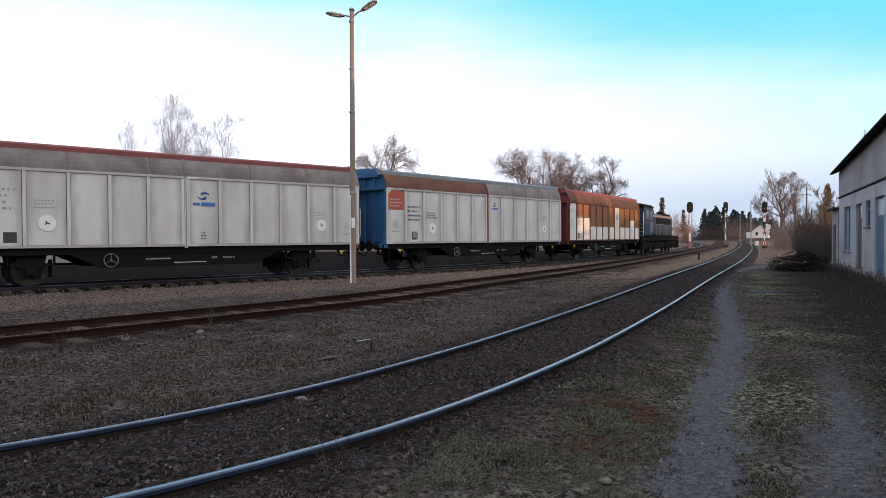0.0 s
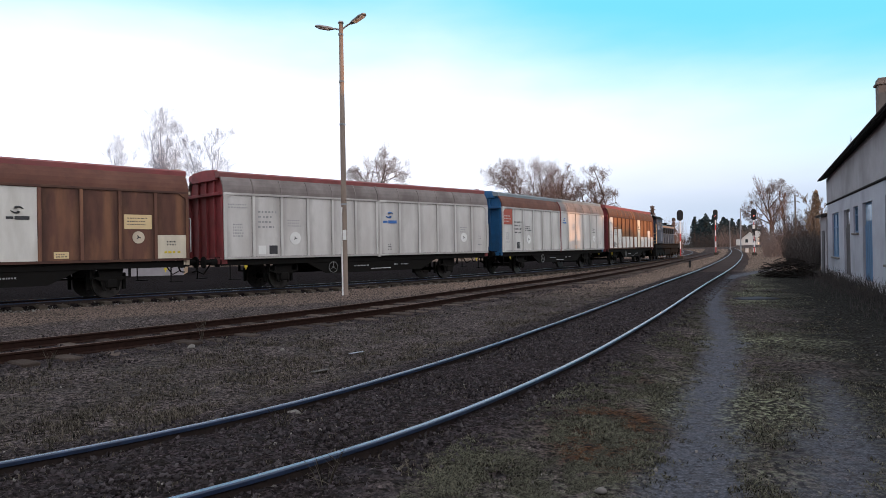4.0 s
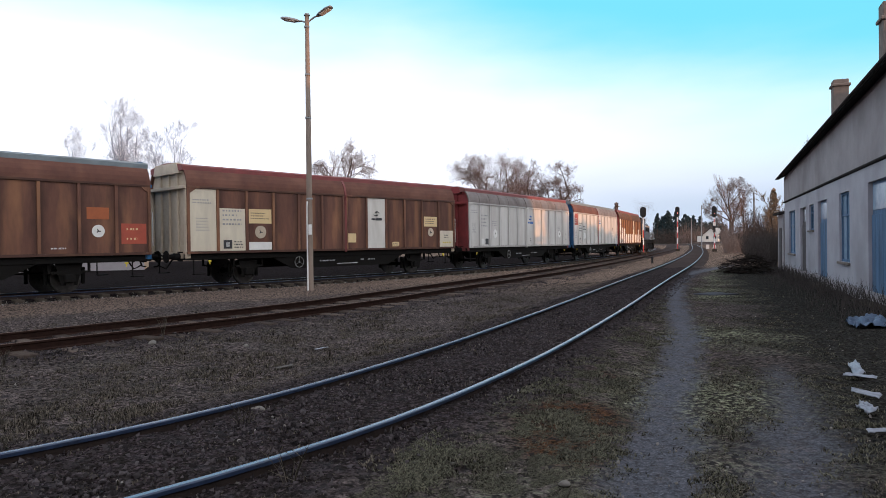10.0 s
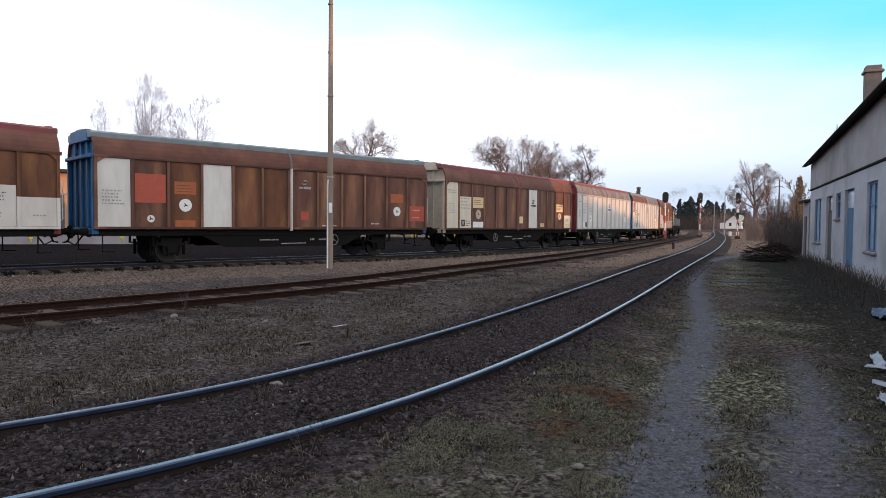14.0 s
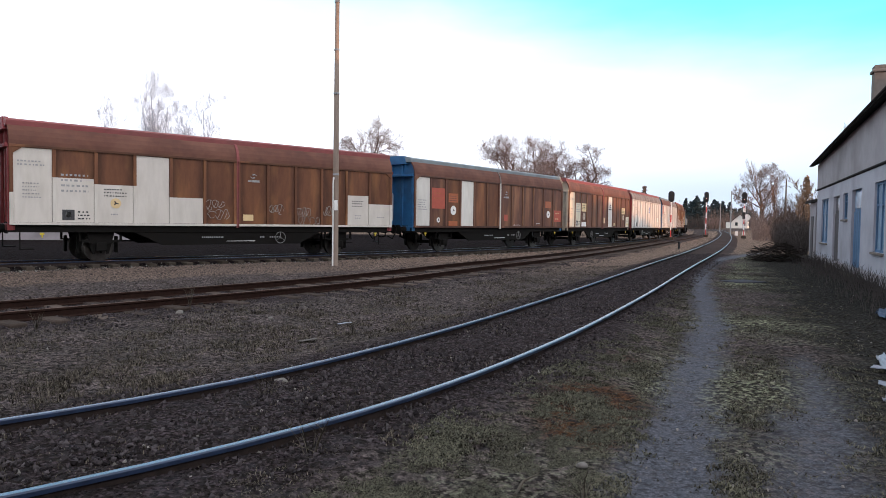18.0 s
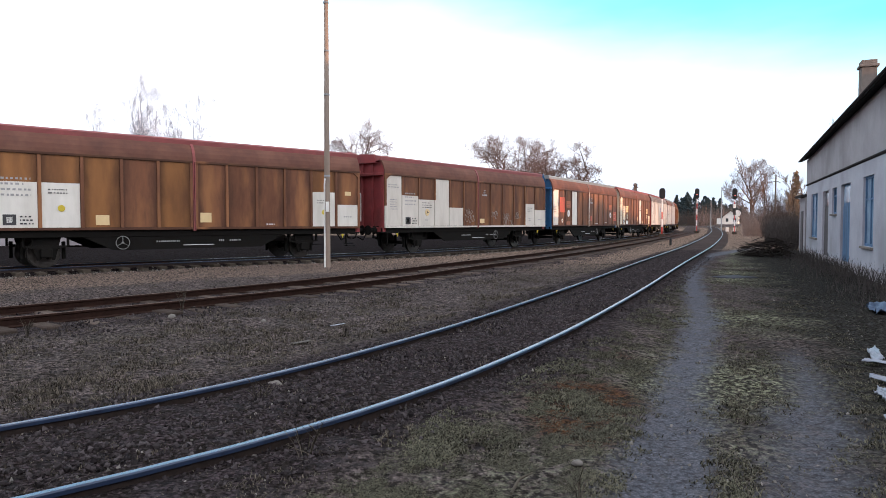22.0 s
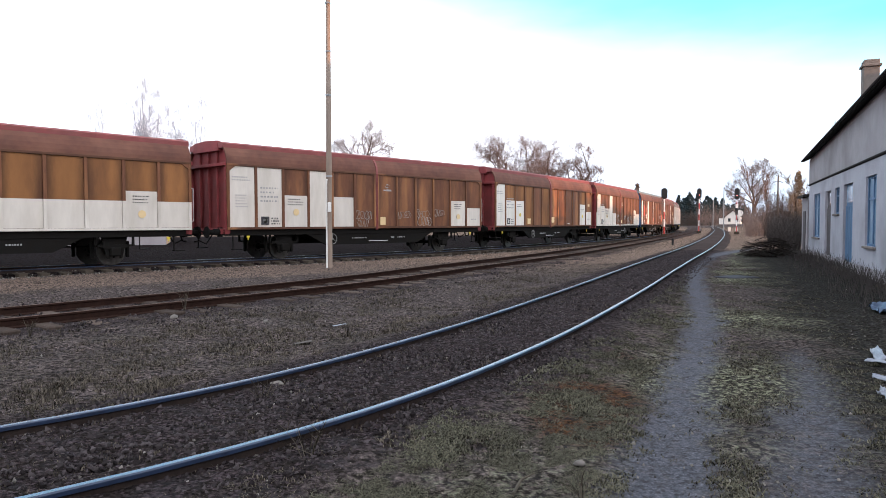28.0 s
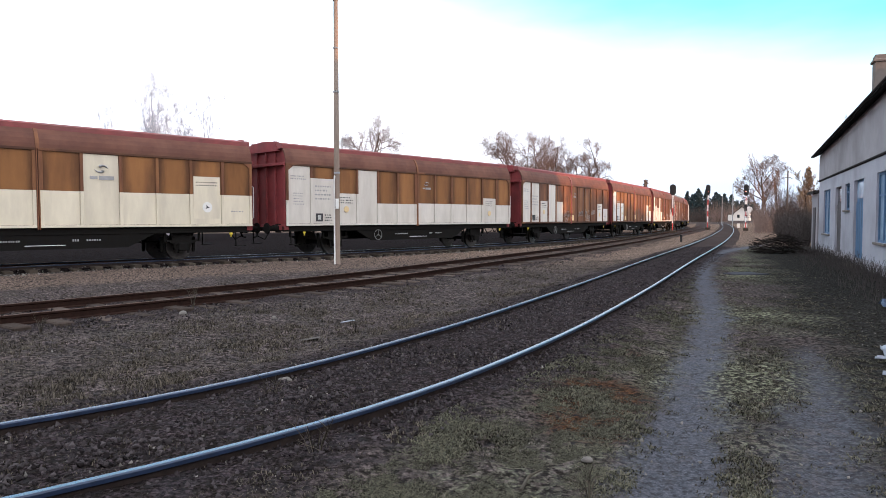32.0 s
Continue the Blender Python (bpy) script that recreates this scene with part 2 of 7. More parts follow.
LAMP_METAL = surface("grey_lamp_metal", (0.22, 0.23, 0.24), (0.15, 0.155, 0.16), 0.5, 0.4, bump=0.05)
LAMP_GLASS = surface("clouded_lamp_glass", (0.62, 0.62, 0.60), rough=0.25, bump=0.0)
WHEEL_GREY = surface("worn_grey_paint", (0.22, 0.22, 0.22), (0.14, 0.14, 0.14), 0.6, bump=0.05)
SLAB_GREY = surface("grey_concrete_slab", (0.0600, 0.0610, 0.0725), (0.0400, 0.0410, 0.0500), 0.9, scale=5.0, stain=(0.0225, 0.0220, 0.0250), bump=0.3, spec=0.05)
CONDUIT = surface("white_plastic_pipe", (0.58, 0.57, 0.55), rough=0.5, bump=0.02)
SIGNAL_BLACK = surface("black_signal_paint", (0.016, 0.016, 0.018), rough=0.6, bump=0.05)
SIGNAL_RED = surface("red_mast_paint", (0.42, 0.045, 0.04), rough=0.55, bump=0.02)
SIGNAL_WHITE = surface("white_mast_paint", (0.66, 0.66, 0.66), rough=0.55, bump=0.02)
PLASTER = surface("dirty_white_plaster", (0.354, 0.349, 0.393), (0.301, 0.296, 0.331), 0.9, scale=1.6, stain=(0.218, 0.209, 0.231), stain_scale=0.45, stain_amount=0.75, bump=0.3, fine=25.0)
PLASTER_OLD = surface("grey_upper_plaster", (0.298, 0.276, 0.291), (0.241, 0.220, 0.235), 0.9, scale=1.4, stain=(0.171, 0.154, 0.162), stain_scale=0.5, stain_amount=0.75, bump=0.3, fine=25.0)
ROOFING = surface("tarred_roofing", (0.028, 0.027, 0.028), (0.045, 0.040, 0.038), 0.9, scale=6.0, bump=0.4, spec=0.02)
DOOR_BLUE = surface("pale_blue_door_paint", (0.095, 0.175, 0.290), (0.060, 0.115, 0.200), 0.6, scale=2.0, stain=(0.060, 0.075, 0.100), stretch=(4, 4, 0.6), bump=0.15, spec=0.05)
DOOR_BROWN = surface("grey_brown_door_wood", (0.105, 0.096, 0.100), (0.070, 0.064, 0.068), 0.7, scale=2.0, stretch=(6, 6, 0.5), bump=0.2, spec=0.05)
CHIMNEY = surface("sooty_chimney_render", (0.20, 0.17, 0.155), (0.13, 0.115, 0.105), 0.9, scale=3.0, bump=0.3, spec=0.05)
HOUSE_WHITE = surface("white_house_render", (0.62, 0.60, 0.57), (0.55, 0.53, 0.50), 0.9, scale=1.0, bump=0.1)
BARK = surface("grey_bark", (0.105, 0.085, 0.072), (0.060, 0.050, 0.044), 0.95, scale=5.0, stretch=(1, 1, 0.3), bump=0.5, spec=0.02)
TWIGS = surface("winter_twigs", (0.200, 0.165, 0.155), (0.130, 0.107, 0.100), 0.95, scale=3.0, bump=0.0, spec=0.02)
TWIGS_RED = surface("reddish_winter_twigs", (0.22, 0.125, 0.085), (0.14, 0.085, 0.062), 0.95, scale=0.8, bump=0.0, spec=0.02)
# Pale blue imitates the bright sky's bloom over thin twigs and stems.
TWIGS_PALE = surface("pale_birch_twigs", (0.300, 0.340, 0.430), (0.230, 0.270, 0.340), 0.95, scale=3.0, bump=0.0, spec=0.02)
TWIGS_DARK = surface("dark_oak_twigs", (0.160, 0.115, 0.100), (0.110, 0.080, 0.072), 0.95, scale=0.8, bump=0.0, spec=0.02)
BRUSH = surface("dark_cut_branches", (0.0330, 0.0270, 0.0240), (0.0195, 0.0165, 0.0150), 0.95, scale=2.0, bump=0.0, spec=0.02)
OCHRE_WALL = surface("ochre_plaster_wall", (0.42, 0.27, 0.17), (0.34, 0.21, 0.13), 0.9, scale=1.2, stain=(0.27, 0.18, 0.12), stain_scale=0.4, bump=0.2)
# Dark needles lifted towards blue-grey: distance haze put into the colour.
PINE = surface("dark_pine_needles", (0.0420, 0.0630, 0.0672), (0.0270, 0.0405, 0.0470), 0.9, scale=1.0, bump=0.0, spec=0.02)
LARCH = surface("golden_dry_needles", (0.2180, 0.1662, 0.1150), (0.1534, 0.1140, 0.0836), 0.9, scale=1.0, bump=0.0, spec=0.02)
SCRUB = surface("dead_scrub", (0.074, 0.065, 0.062), (0.045, 0.039, 0.037), 0.95, scale=1.5, bump=0.0, spec=0.02)
STRAW = surface("dry_grass_blades", (0.0741, 0.0637, 0.0508), (0.0418, 0.0357, 0.0296), 0.95, scale=2.0, bump=0.0, spec=0.02)
MOSSY = surface("dull_green_grass_blades", (0.0791, 0.0753, 0.0546), (0.0395, 0.0369, 0.0282), 0.95, scale=2.0, bump=0.0, spec=0.02)
STONE = surface("gravel_stone", (0.0529, 0.0467, 0.0476), (0.0316, 0.0261, 0.0283), 0.9, scale=9.0, bump=0.3, spec=0.02)
PALE_STONE = surface("pale_stone", (0.1597, 0.1469, 0.1357), (0.1198, 0.1113, 0.1031), 0.9, scale=9.0, bump=0.3, spec=0.02)
LITTER_WHITE = surface("white_plastic_litter", (0.216, 0.232, 0.274), (0.180, 0.195, 0.236), 0.45, bump=0.1)
TARP = surface("faded_blue_tarpaulin", (0.0756, 0.1170, 0.1871), (0.0493, 0.0765, 0.1264), 0.6, scale=5.0, bump=0.3)


# ---- mesh helpers ----
def part(name, bm, material, parent=None, label=""):
    me = bpy.data.meshes.new(name)
    bm.to_mesh(me)
    bm.free()
    for m in (material if isinstance(material, (list, tuple)) else [material]):
        me.materials.append(m)
    ob = new(name, me)
    ob.parent = parent
    if label:
        ob["label"] = label
    return ob


def again(ob, parent, m=None):
    """Another object on the same mesh."""
    o = new(ob.name.split(".")[0], ob.data)
    o.parent = parent
    if m is not None:
        o.matrix_basis = m
    return o


def empty(name, m=None):
    ob = new(name)
    ob.empty_display_size = 0.3
    if m is not None:
        ob.matrix_basis = m
    return ob


def add_box(bm, x0, x1, y0, y1, z0, z1, bev=0.0, mat=0):
    v = [bm.verts.new((x, y, z)) for x in (x0, x1) for y in (y0, y1) for z in (z0, z1)]
    fs = [bm.faces.new([v[i] for i in q]) for q in ((0, 1, 3, 2), (4, 6, 7, 5), (0, 4, 5, 1), (2, 3, 7, 6), (0, 2, 6, 4), (1, 5, 7, 3))]
    for f in fs:
        f.material_index = mat
    if bev:
        es = list({e for f in fs for e in f.edges})
        r = bmesh.ops.bevel(bm, geom=es, offset=bev, segments=1, affect="EDGES", clamp_overlap=True)
        for f in r["faces"]:
            f.material_index = mat
    return bm


def box(x0, x1, y0, y1, z0, z1, bev=0.0):
    return add_box(bmesh.new(), x0, x1, y0, y1, z0, z1, bev)


def add_tube(bm, pts, radii, sides=8, mat=0, cap=True):
    """A tube along points, with a radius at each."""
    rings = []
    for i, p in enumerate(pts):
        p = Vector(p)
        d = (Vector(pts[min(i + 1, len(pts) - 1)]) - Vector(pts[max(i - 1, 0)])).normalized()
        u = d.orthogonal().normalized() if abs(d.z) > 0.95 else d.cross(Vector((0, 0, 1))).normalized()
        w = d.cross(u)
        r = radii[i] if isinstance(radii, (list, tuple)) else radii
        rings.append([bm.verts.new(p + u * (r * math.cos(2 * math.pi * k / sides)) + w * (r * math.sin(2 * math.pi * k / sides))) for k in range(sides)])
    for a, b in zip(rings, rings[1:]):
        for k in range(sides):
            f = bm.faces.new((a[k], a[(k + 1) % sides], b[(k + 1) % sides], b[k]))
            f.material_index, f.smooth = mat, True
    if cap:
        for r in (rings[0], rings[-1]):
            f = bm.faces.new(r)
            f.material_index = mat
    return bm


def tube(pts, radii, sides=8):
    return add_tube(bmesh.new(), pts, radii, sides)


def add_disc(bm, c, axis, r, depth, sides=20, mat=0):
    c, axis = Vector(c), Vector(axis).normalized()
    return add_tube(bm, [c - axis * depth / 2, c + axis * depth / 2], r, sides, mat)


def extrude_profile(prof, x0, x1, closed=True):
    """A y-z outline pulled along x, with its ends closed."""
    bm = bmesh.new()
    a = [bm.verts.new((x0, y, z)) for y, z in prof]
    b = [bm.verts.new((x1, y, z)) for y, z in prof]
    n = len(prof)
    for i in range(n if closed else n - 1):
        bm.faces.new((a[i], a[(i + 1) % n], b[(i + 1) % n], b[i]))
    if closed:
        bm.faces.new(a[::-1])
        bm.faces.new(b)
    bmesh.ops.recalc_face_normals(bm, faces=bm.faces)
    return bm


# ---- the lines of the three tracks: headings in degrees from +y towards +x, by metres along ----
class Line:
    def __init__(self, x0, y0, at, headings):
        self.s = np.arange(at[0], at[-1] + 0.01, 0.25)
        self.h = np.radians(np.interp(self.s, at, headings))
        k = np.ones(9) / 9
        self.h = np.convolve(np.pad(self.h, 4, mode="edge"), k, mode="valid")
        dx, dy = np.sin(self.h) * 0.25, np.cos(self.h) * 0.25
        self.x, self.y = np.cumsum(dx) - dx, np.cumsum(dy) - dy
        self.x += x0 - np.interp(0, self.s, self.x)
        self.y += y0 - np.interp(0, self.s, self.y)

    def at(self, s, off=0.0):
        """Place and heading at s metres along; off: metres to the right of the middle."""
        x, y, h = (float(np.interp(s, self.s, a)) for a in (self.x, self.y, self.h))
        return x + off * math.cos(h), y - off * math.sin(h), h


LINE_NEAR = Line(-3.236, 3.501, (-140, -30, -15, -6, 0, 4, 8, 16, 30, 50, 90, 150, 260, 600),
                 (37, 38, 42, 62, 57.4, 33.5, 28.0, 26.4, 27.2, 25.9, 24.8, 23.9, 22.9, 22.0))
LINE_MID = Line(-3.675, 13.987, (-140, -25, -8, 0, 6, 12, 24, 45, 80, 140, 260, 600),
                (37, 38, 42.0, 39.6, 27.6, 31.2, 28.0, 26.3, 25.8, 22.5, 22.5, 22.0))
LINE_TRAIN = Line(-4.293, 28.623, (-140, -24, -14, -5, 5, 18, 34, 52, 64, 80, 105, 150, 600),
                  (31.6, 31.6, 42.2, 51.7, 42.9, 34.5, 29.8, 27.0, 25.4, 23.6, 21.0, 18.0, 12.0))
RAIL_Z = 0.17
RAIL_PROFILE = ((-0.065, 0.0), (0.065, 0.0), (0.065, 0.012), (0.012, 0.03), (0.012, 0.105), (0.031, 0.118), (0.032, 0.142), (0.021, 0.15),
                (-0.021, 0.15), (-0.032, 0.142), (-0.031, 0.118), (-0.012, 0.105), (-0.012, 0.03), (-0.065, 0.012))


def rail(line, off, s0, s1, parent, label, worn):
    bm = bmesh.new()
    ss, s = [], s0
    while s < s1:
        ss.append(s)
        s += 0.5 if s < 40 else (2.0 if s < 120 else 8.0)
    rings = []
    for s in ss:
        x, y, h = line.at(s, off)
        rings.append([bm.verts.new((x + a * math.cos(h), y - a * math.sin(h), RAIL_Z - 0.15 + z)) for a, z in RAIL_PROFILE])
    n = len(RAIL_PROFILE)
    for a, b in zip(rings, rings[1:]):
        for i in range(n):
            f = bm.faces.new((a[i], b[i], b[(i + 1) % n], a[(i + 1) % n]))
            # worn rails: head and edges take the colours with painted sky reflection
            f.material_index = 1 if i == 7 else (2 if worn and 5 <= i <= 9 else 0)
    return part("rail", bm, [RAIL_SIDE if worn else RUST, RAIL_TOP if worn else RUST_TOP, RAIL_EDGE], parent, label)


def by_island(mat, lo, hi):
    """Each loose piece of a joined heap gets its own lightness."""
    n, l = mat.node_tree.nodes, mat.node_tree.links
    bsdf = n["Principled BSDF"]
    src = bsdf.inputs["Base Color"].links[0].from_socket
    geo = n.new("ShaderNodeNewGeometry")
    r = n.new("ShaderNodeMapRange")
    r.inputs["To Min"].default_value, r.inputs["To Max"].default_value = lo, hi
    hs = n.new("ShaderNodeHueSaturation")
    l.new(geo.outputs["Random Per Island"], r.inputs["Value"])
    l.new(r.outputs["Result"], hs.inputs["Value"])
    l.new(src, hs.inputs["Color"])
    l.new(hs.outputs["Color"], bsdf.inputs["Base Color"])


for m, lo, hi in ((STONE, 0.35, 1.8), (PALE_STONE, 0.3, 1.6), (STRAW, 0.2, 2.4), (MOSSY, 0.1, 2.4)):
    by_island(m, lo, hi)


def near_line(pts, line, signed=False):
    """Distance of each of pts (n x 2) from the middle of a track; signed: positive on its right."""
    keep = (line.s > -60) & (line.s < 320)
    lx, ly, lh = line.x[keep][::2], line.y[keep][::2], line.h[keep][::2]
    out = np.full(len(pts), 1e9)
    for i in range(0, len(pts), 4000):
        p = pts[i:i + 4000]
        d = (p[:, None, 0] - lx) ** 2 + (p[:, None, 1] - ly) ** 2
        k = d.argmin(1)
        out[i:i + 4000] = np.sqrt(d[np.arange(len(p)), k])
        if signed:
            out[i:i + 4000] *= np.sign((p[:, 0] - lx[k]) * np.cos(lh[k]) - (p[:, 1] - ly[k]) * np.sin(lh[k]))
    return out


def near_poly(pts, poly):
    """Distance of each of pts from a broken line whose points carry a half width, less that width."""
    out = np.full(len(pts), 1e9)
    for (ax, ay, aw), (bx, by, bw) in zip(poly, poly[1:]):
        d = np.array((bx - ax, by - ay))
        k = np.clip(((pts - (ax, ay)) @ d) / (d @ d), 0, 1)
        q = np.array((ax, ay)) + k[:, None] * d
        out = np.minimum(out, np.hypot(*(pts - q).T) - (aw + k * (bw - aw)))
    return out


FOOTPATH = ((-14.0, -24.0, 0.46), (-4.0, -7.0, 0.46), (0.35, 1.6, 0.36), (1.56, 4.24, 0.26), (1.83, 4.78, 0.24), (2.16, 5.49, 0.23), (2.5, 6.22, 0.21), (2.96, 7.18, 0.19), (3.59, 8.49, 0.18),
            (4.52, 10.38, 0.18), (5.17, 12.07, 0.20), (6.08, 14.42, 0.18), (7.47, 17.9, 0.18), (9.95, 23.54, 0.22), (12.03, 27.7, 0.24), (14.1, 31.3, 0.26), (16.6, 35.0, 0.24), (20.5, 40.5, 0.15), (24.0, 45.0, -0.15))
SIDEPATH = ((-2.5, -6.0, 0.3), (1.0, 1.0, 0.3), (2.52, 4.2, 0.24), (2.97, 4.87, 0.21), (3.49, 5.78, 0.15), (4.06, 6.85, 0.09), (4.79, 8.34, -0.02))


WALL_FOOT = ((20.0, 34.5, 0.0), (18.77, 31.74, 0.0), (8.9, 10.4, 0.0), (5.6, 3.2, 0.0), (3.0, -2.0, 0.0))


def smooth(v, lo, hi):
    k = np.clip((v - lo) / (hi - lo), 0, 1)
    return k * k * (3 - 2 * k)


def ground_height(pts):
    a, b, c = (near_line(pts, ln) for ln in (LINE_NEAR, LINE_MID, LINE_TRAIN))
    z = np.zeros(len(pts))
    near = 1 - smooth(np.hypot(pts[:, 0], pts[:, 1]), 32, 48)
    z += near * (0.02 * (1 - smooth(b, 1.0, 1.9)) + 0.05 * (1 - smooth(c, 0.95, 1.05)) - 0.03 * (1 - smooth(np.abs(c - 1.35), 0.25, 0.45)) + 0.085 * (1 - smooth(a, 1.0, 2.2)))
    z -= 0.035 * (1 - smooth(near_poly(pts, FOOTPATH), -0.25, 0.15)) + 0.025 * (1 - smooth(near_poly(pts, SIDEPATH), -0.25, 0.15))
    z += 1.2 * smooth(np.hypot(pts[:, 0], pts[:, 1]), 105, 235) * smooth(near_line(pts, LINE_NEAR, True), 3, 16)
    return z, a, b, c


def build_ground():
    def axis(lo, hi, fine, far):
        v = [lo]
        while v[-1] < hi:
            v.append(v[-1] + fine)
        step, up = fine, v[-1]
        out = list(v)
        while up < far:
            step *= 1.13
            up += step
            out.append(up)
        step, dn, low = fine, lo, []
        while dn > -far:
            step *= 1.13
            dn -= step
            low.append(dn)
        return np.array(low[::-1] + out)
    xs, ys = axis(-9, 17, 0.10, 3200), axis(2.2, 37, 0.10, 3200)
    X, Y = np.meshgrid(xs, ys)
    pts = np.column_stack([X.ravel(), Y.ravel()])
    z, a, b, c = ground_height(pts)
    rng = np.random.RandomState(3)
    near = np.exp(-np.hypot(pts[:, 0], pts[:, 1] - 6) / 14)
    rough = np.array([noise.fractal((p[0] * 0.9, p[1] * 0.9, 0.0), 0.8, 2.1, 3) for p in pts])
    path = near_poly(pts, FOOTPATH)
    side = near_poly(pts, SIDEPATH)
    calm = smooth(np.minimum(path, side), -0.1, 0.4) * 0.75 + 0.25
    z += rough * 0.030 * calm * (1 - 0.8 * smooth(np.hypot(pts[:, 0], pts[:, 1]), 30, 60)) + rng.normal(0, 0.006, len(z)) * calm * np.clip(near * 3, 0, 1)
    far = np.hypot(*pts.T)
    nx, ny = len(xs), len(ys)
    i = np.arange(nx * ny).reshape(ny, nx)
    faces = np.stack([i[:-1, :-1], i[:-1, 1:], i[1:, 1:], i[1:, :-1]], -1).reshape(-1, 4)
    me = bpy.data.meshes.new("ground")
    me.from_pydata(np.column_stack([pts, z]).tolist(), [], faces.tolist())
    wob = rough * 0.35
    cs = near_line(pts, LINE_TRAIN, True)
    side_near = near_line(pts, LINE_NEAR, True)
    masks = {"path": np.maximum(1 - smooth(path + wob * 0.5, -0.16, 0.24), 0.85 * (1 - smooth(side + wob * 0.6, -0.25, 0.30))),
             "ballast": np.maximum(1 - smooth(a + wob, 0.9, 2.0), np.maximum(0.7 * (1 - smooth(b + wob, 1.3, 2.2)), 0.7 * (1 - smooth(c + wob, 1.4, 2.6)))),
             # near-black under the train and far out on the other side of its track
             "oil": np.where(cs > 0, 1 - smooth(c + wob * 0.5, 1.1, 2.0), 1 - smooth(c + wob, 45.0, 60.0)),
             "rust": 1.25 * np.exp(-((pts[:, 0] - 1.5) ** 2 + ((pts[:, 1] - 5.7) * 0.7) ** 2) / 0.32) + np.exp(-((pts[:, 0] - 1.25) ** 2 + (pts[:, 1] - 4.95) ** 2) / 0.12) + 0.6 * np.exp(-((pts[:, 0] - 2.3) ** 2 + (pts[:, 1] - 7.6) ** 2) / 0.12),
             # dark grass along the building's foot, with the shade there painted in
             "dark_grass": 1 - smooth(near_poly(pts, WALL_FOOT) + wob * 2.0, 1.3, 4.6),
             "tan": np.maximum(0.35 * smooth(-cs, 22.0, 32.0) * (1 - smooth(-cs, 30, 45)), np.maximum(0.55 * smooth(cs, 1.4, 2.0) * (1 - smooth(cs + wob, 6.0, 7.6)), np.where(side_near < 0, 0.85 * smooth(pts[:, 1], 11, 34), smooth(pts[:, 1], 26, 50)) * (1 - smooth(far, 150, 300))))}
    inner = (a > 0.9) & (pts[:, 0] * math.cos(0.5) - pts[:, 1] * math.sin(0.5) > -3.0)
    cross = np.array([noise.fractal((p[0] * 0.35 + 7, p[1] * 0.35, 3.0), 0.9, 2.0, 4) for p in pts])
    masks["grass"] = np.clip(inner * smooth(a, 1.2, 2.4) * (0.70 + 0.8 * cross), 0, 1)
    masks["grass"] = np.maximum(masks["grass"], smooth(far, 260, 420) * 0.8)
    masks["ballast"] *= 1 - smooth(far, 34, 55)
    masks["oil"] *= 1 - smooth(far, 70, 100)
    masks["path"] *= smooth(a, 0.95, 1.2)
    for key, v in masks.items():
        at = me.attributes.new(key, "FLOAT", "POINT")
        at.data.foreach_set("value", v.astype(np.float32))
    me.materials.append(ground_material())
    ob = tagged(new("ground", me), "dark stony ground with thin dry grass and worn path", "ground", kind="structure")
    for p in me.polygons:
        p.use_smooth = True
    return ob


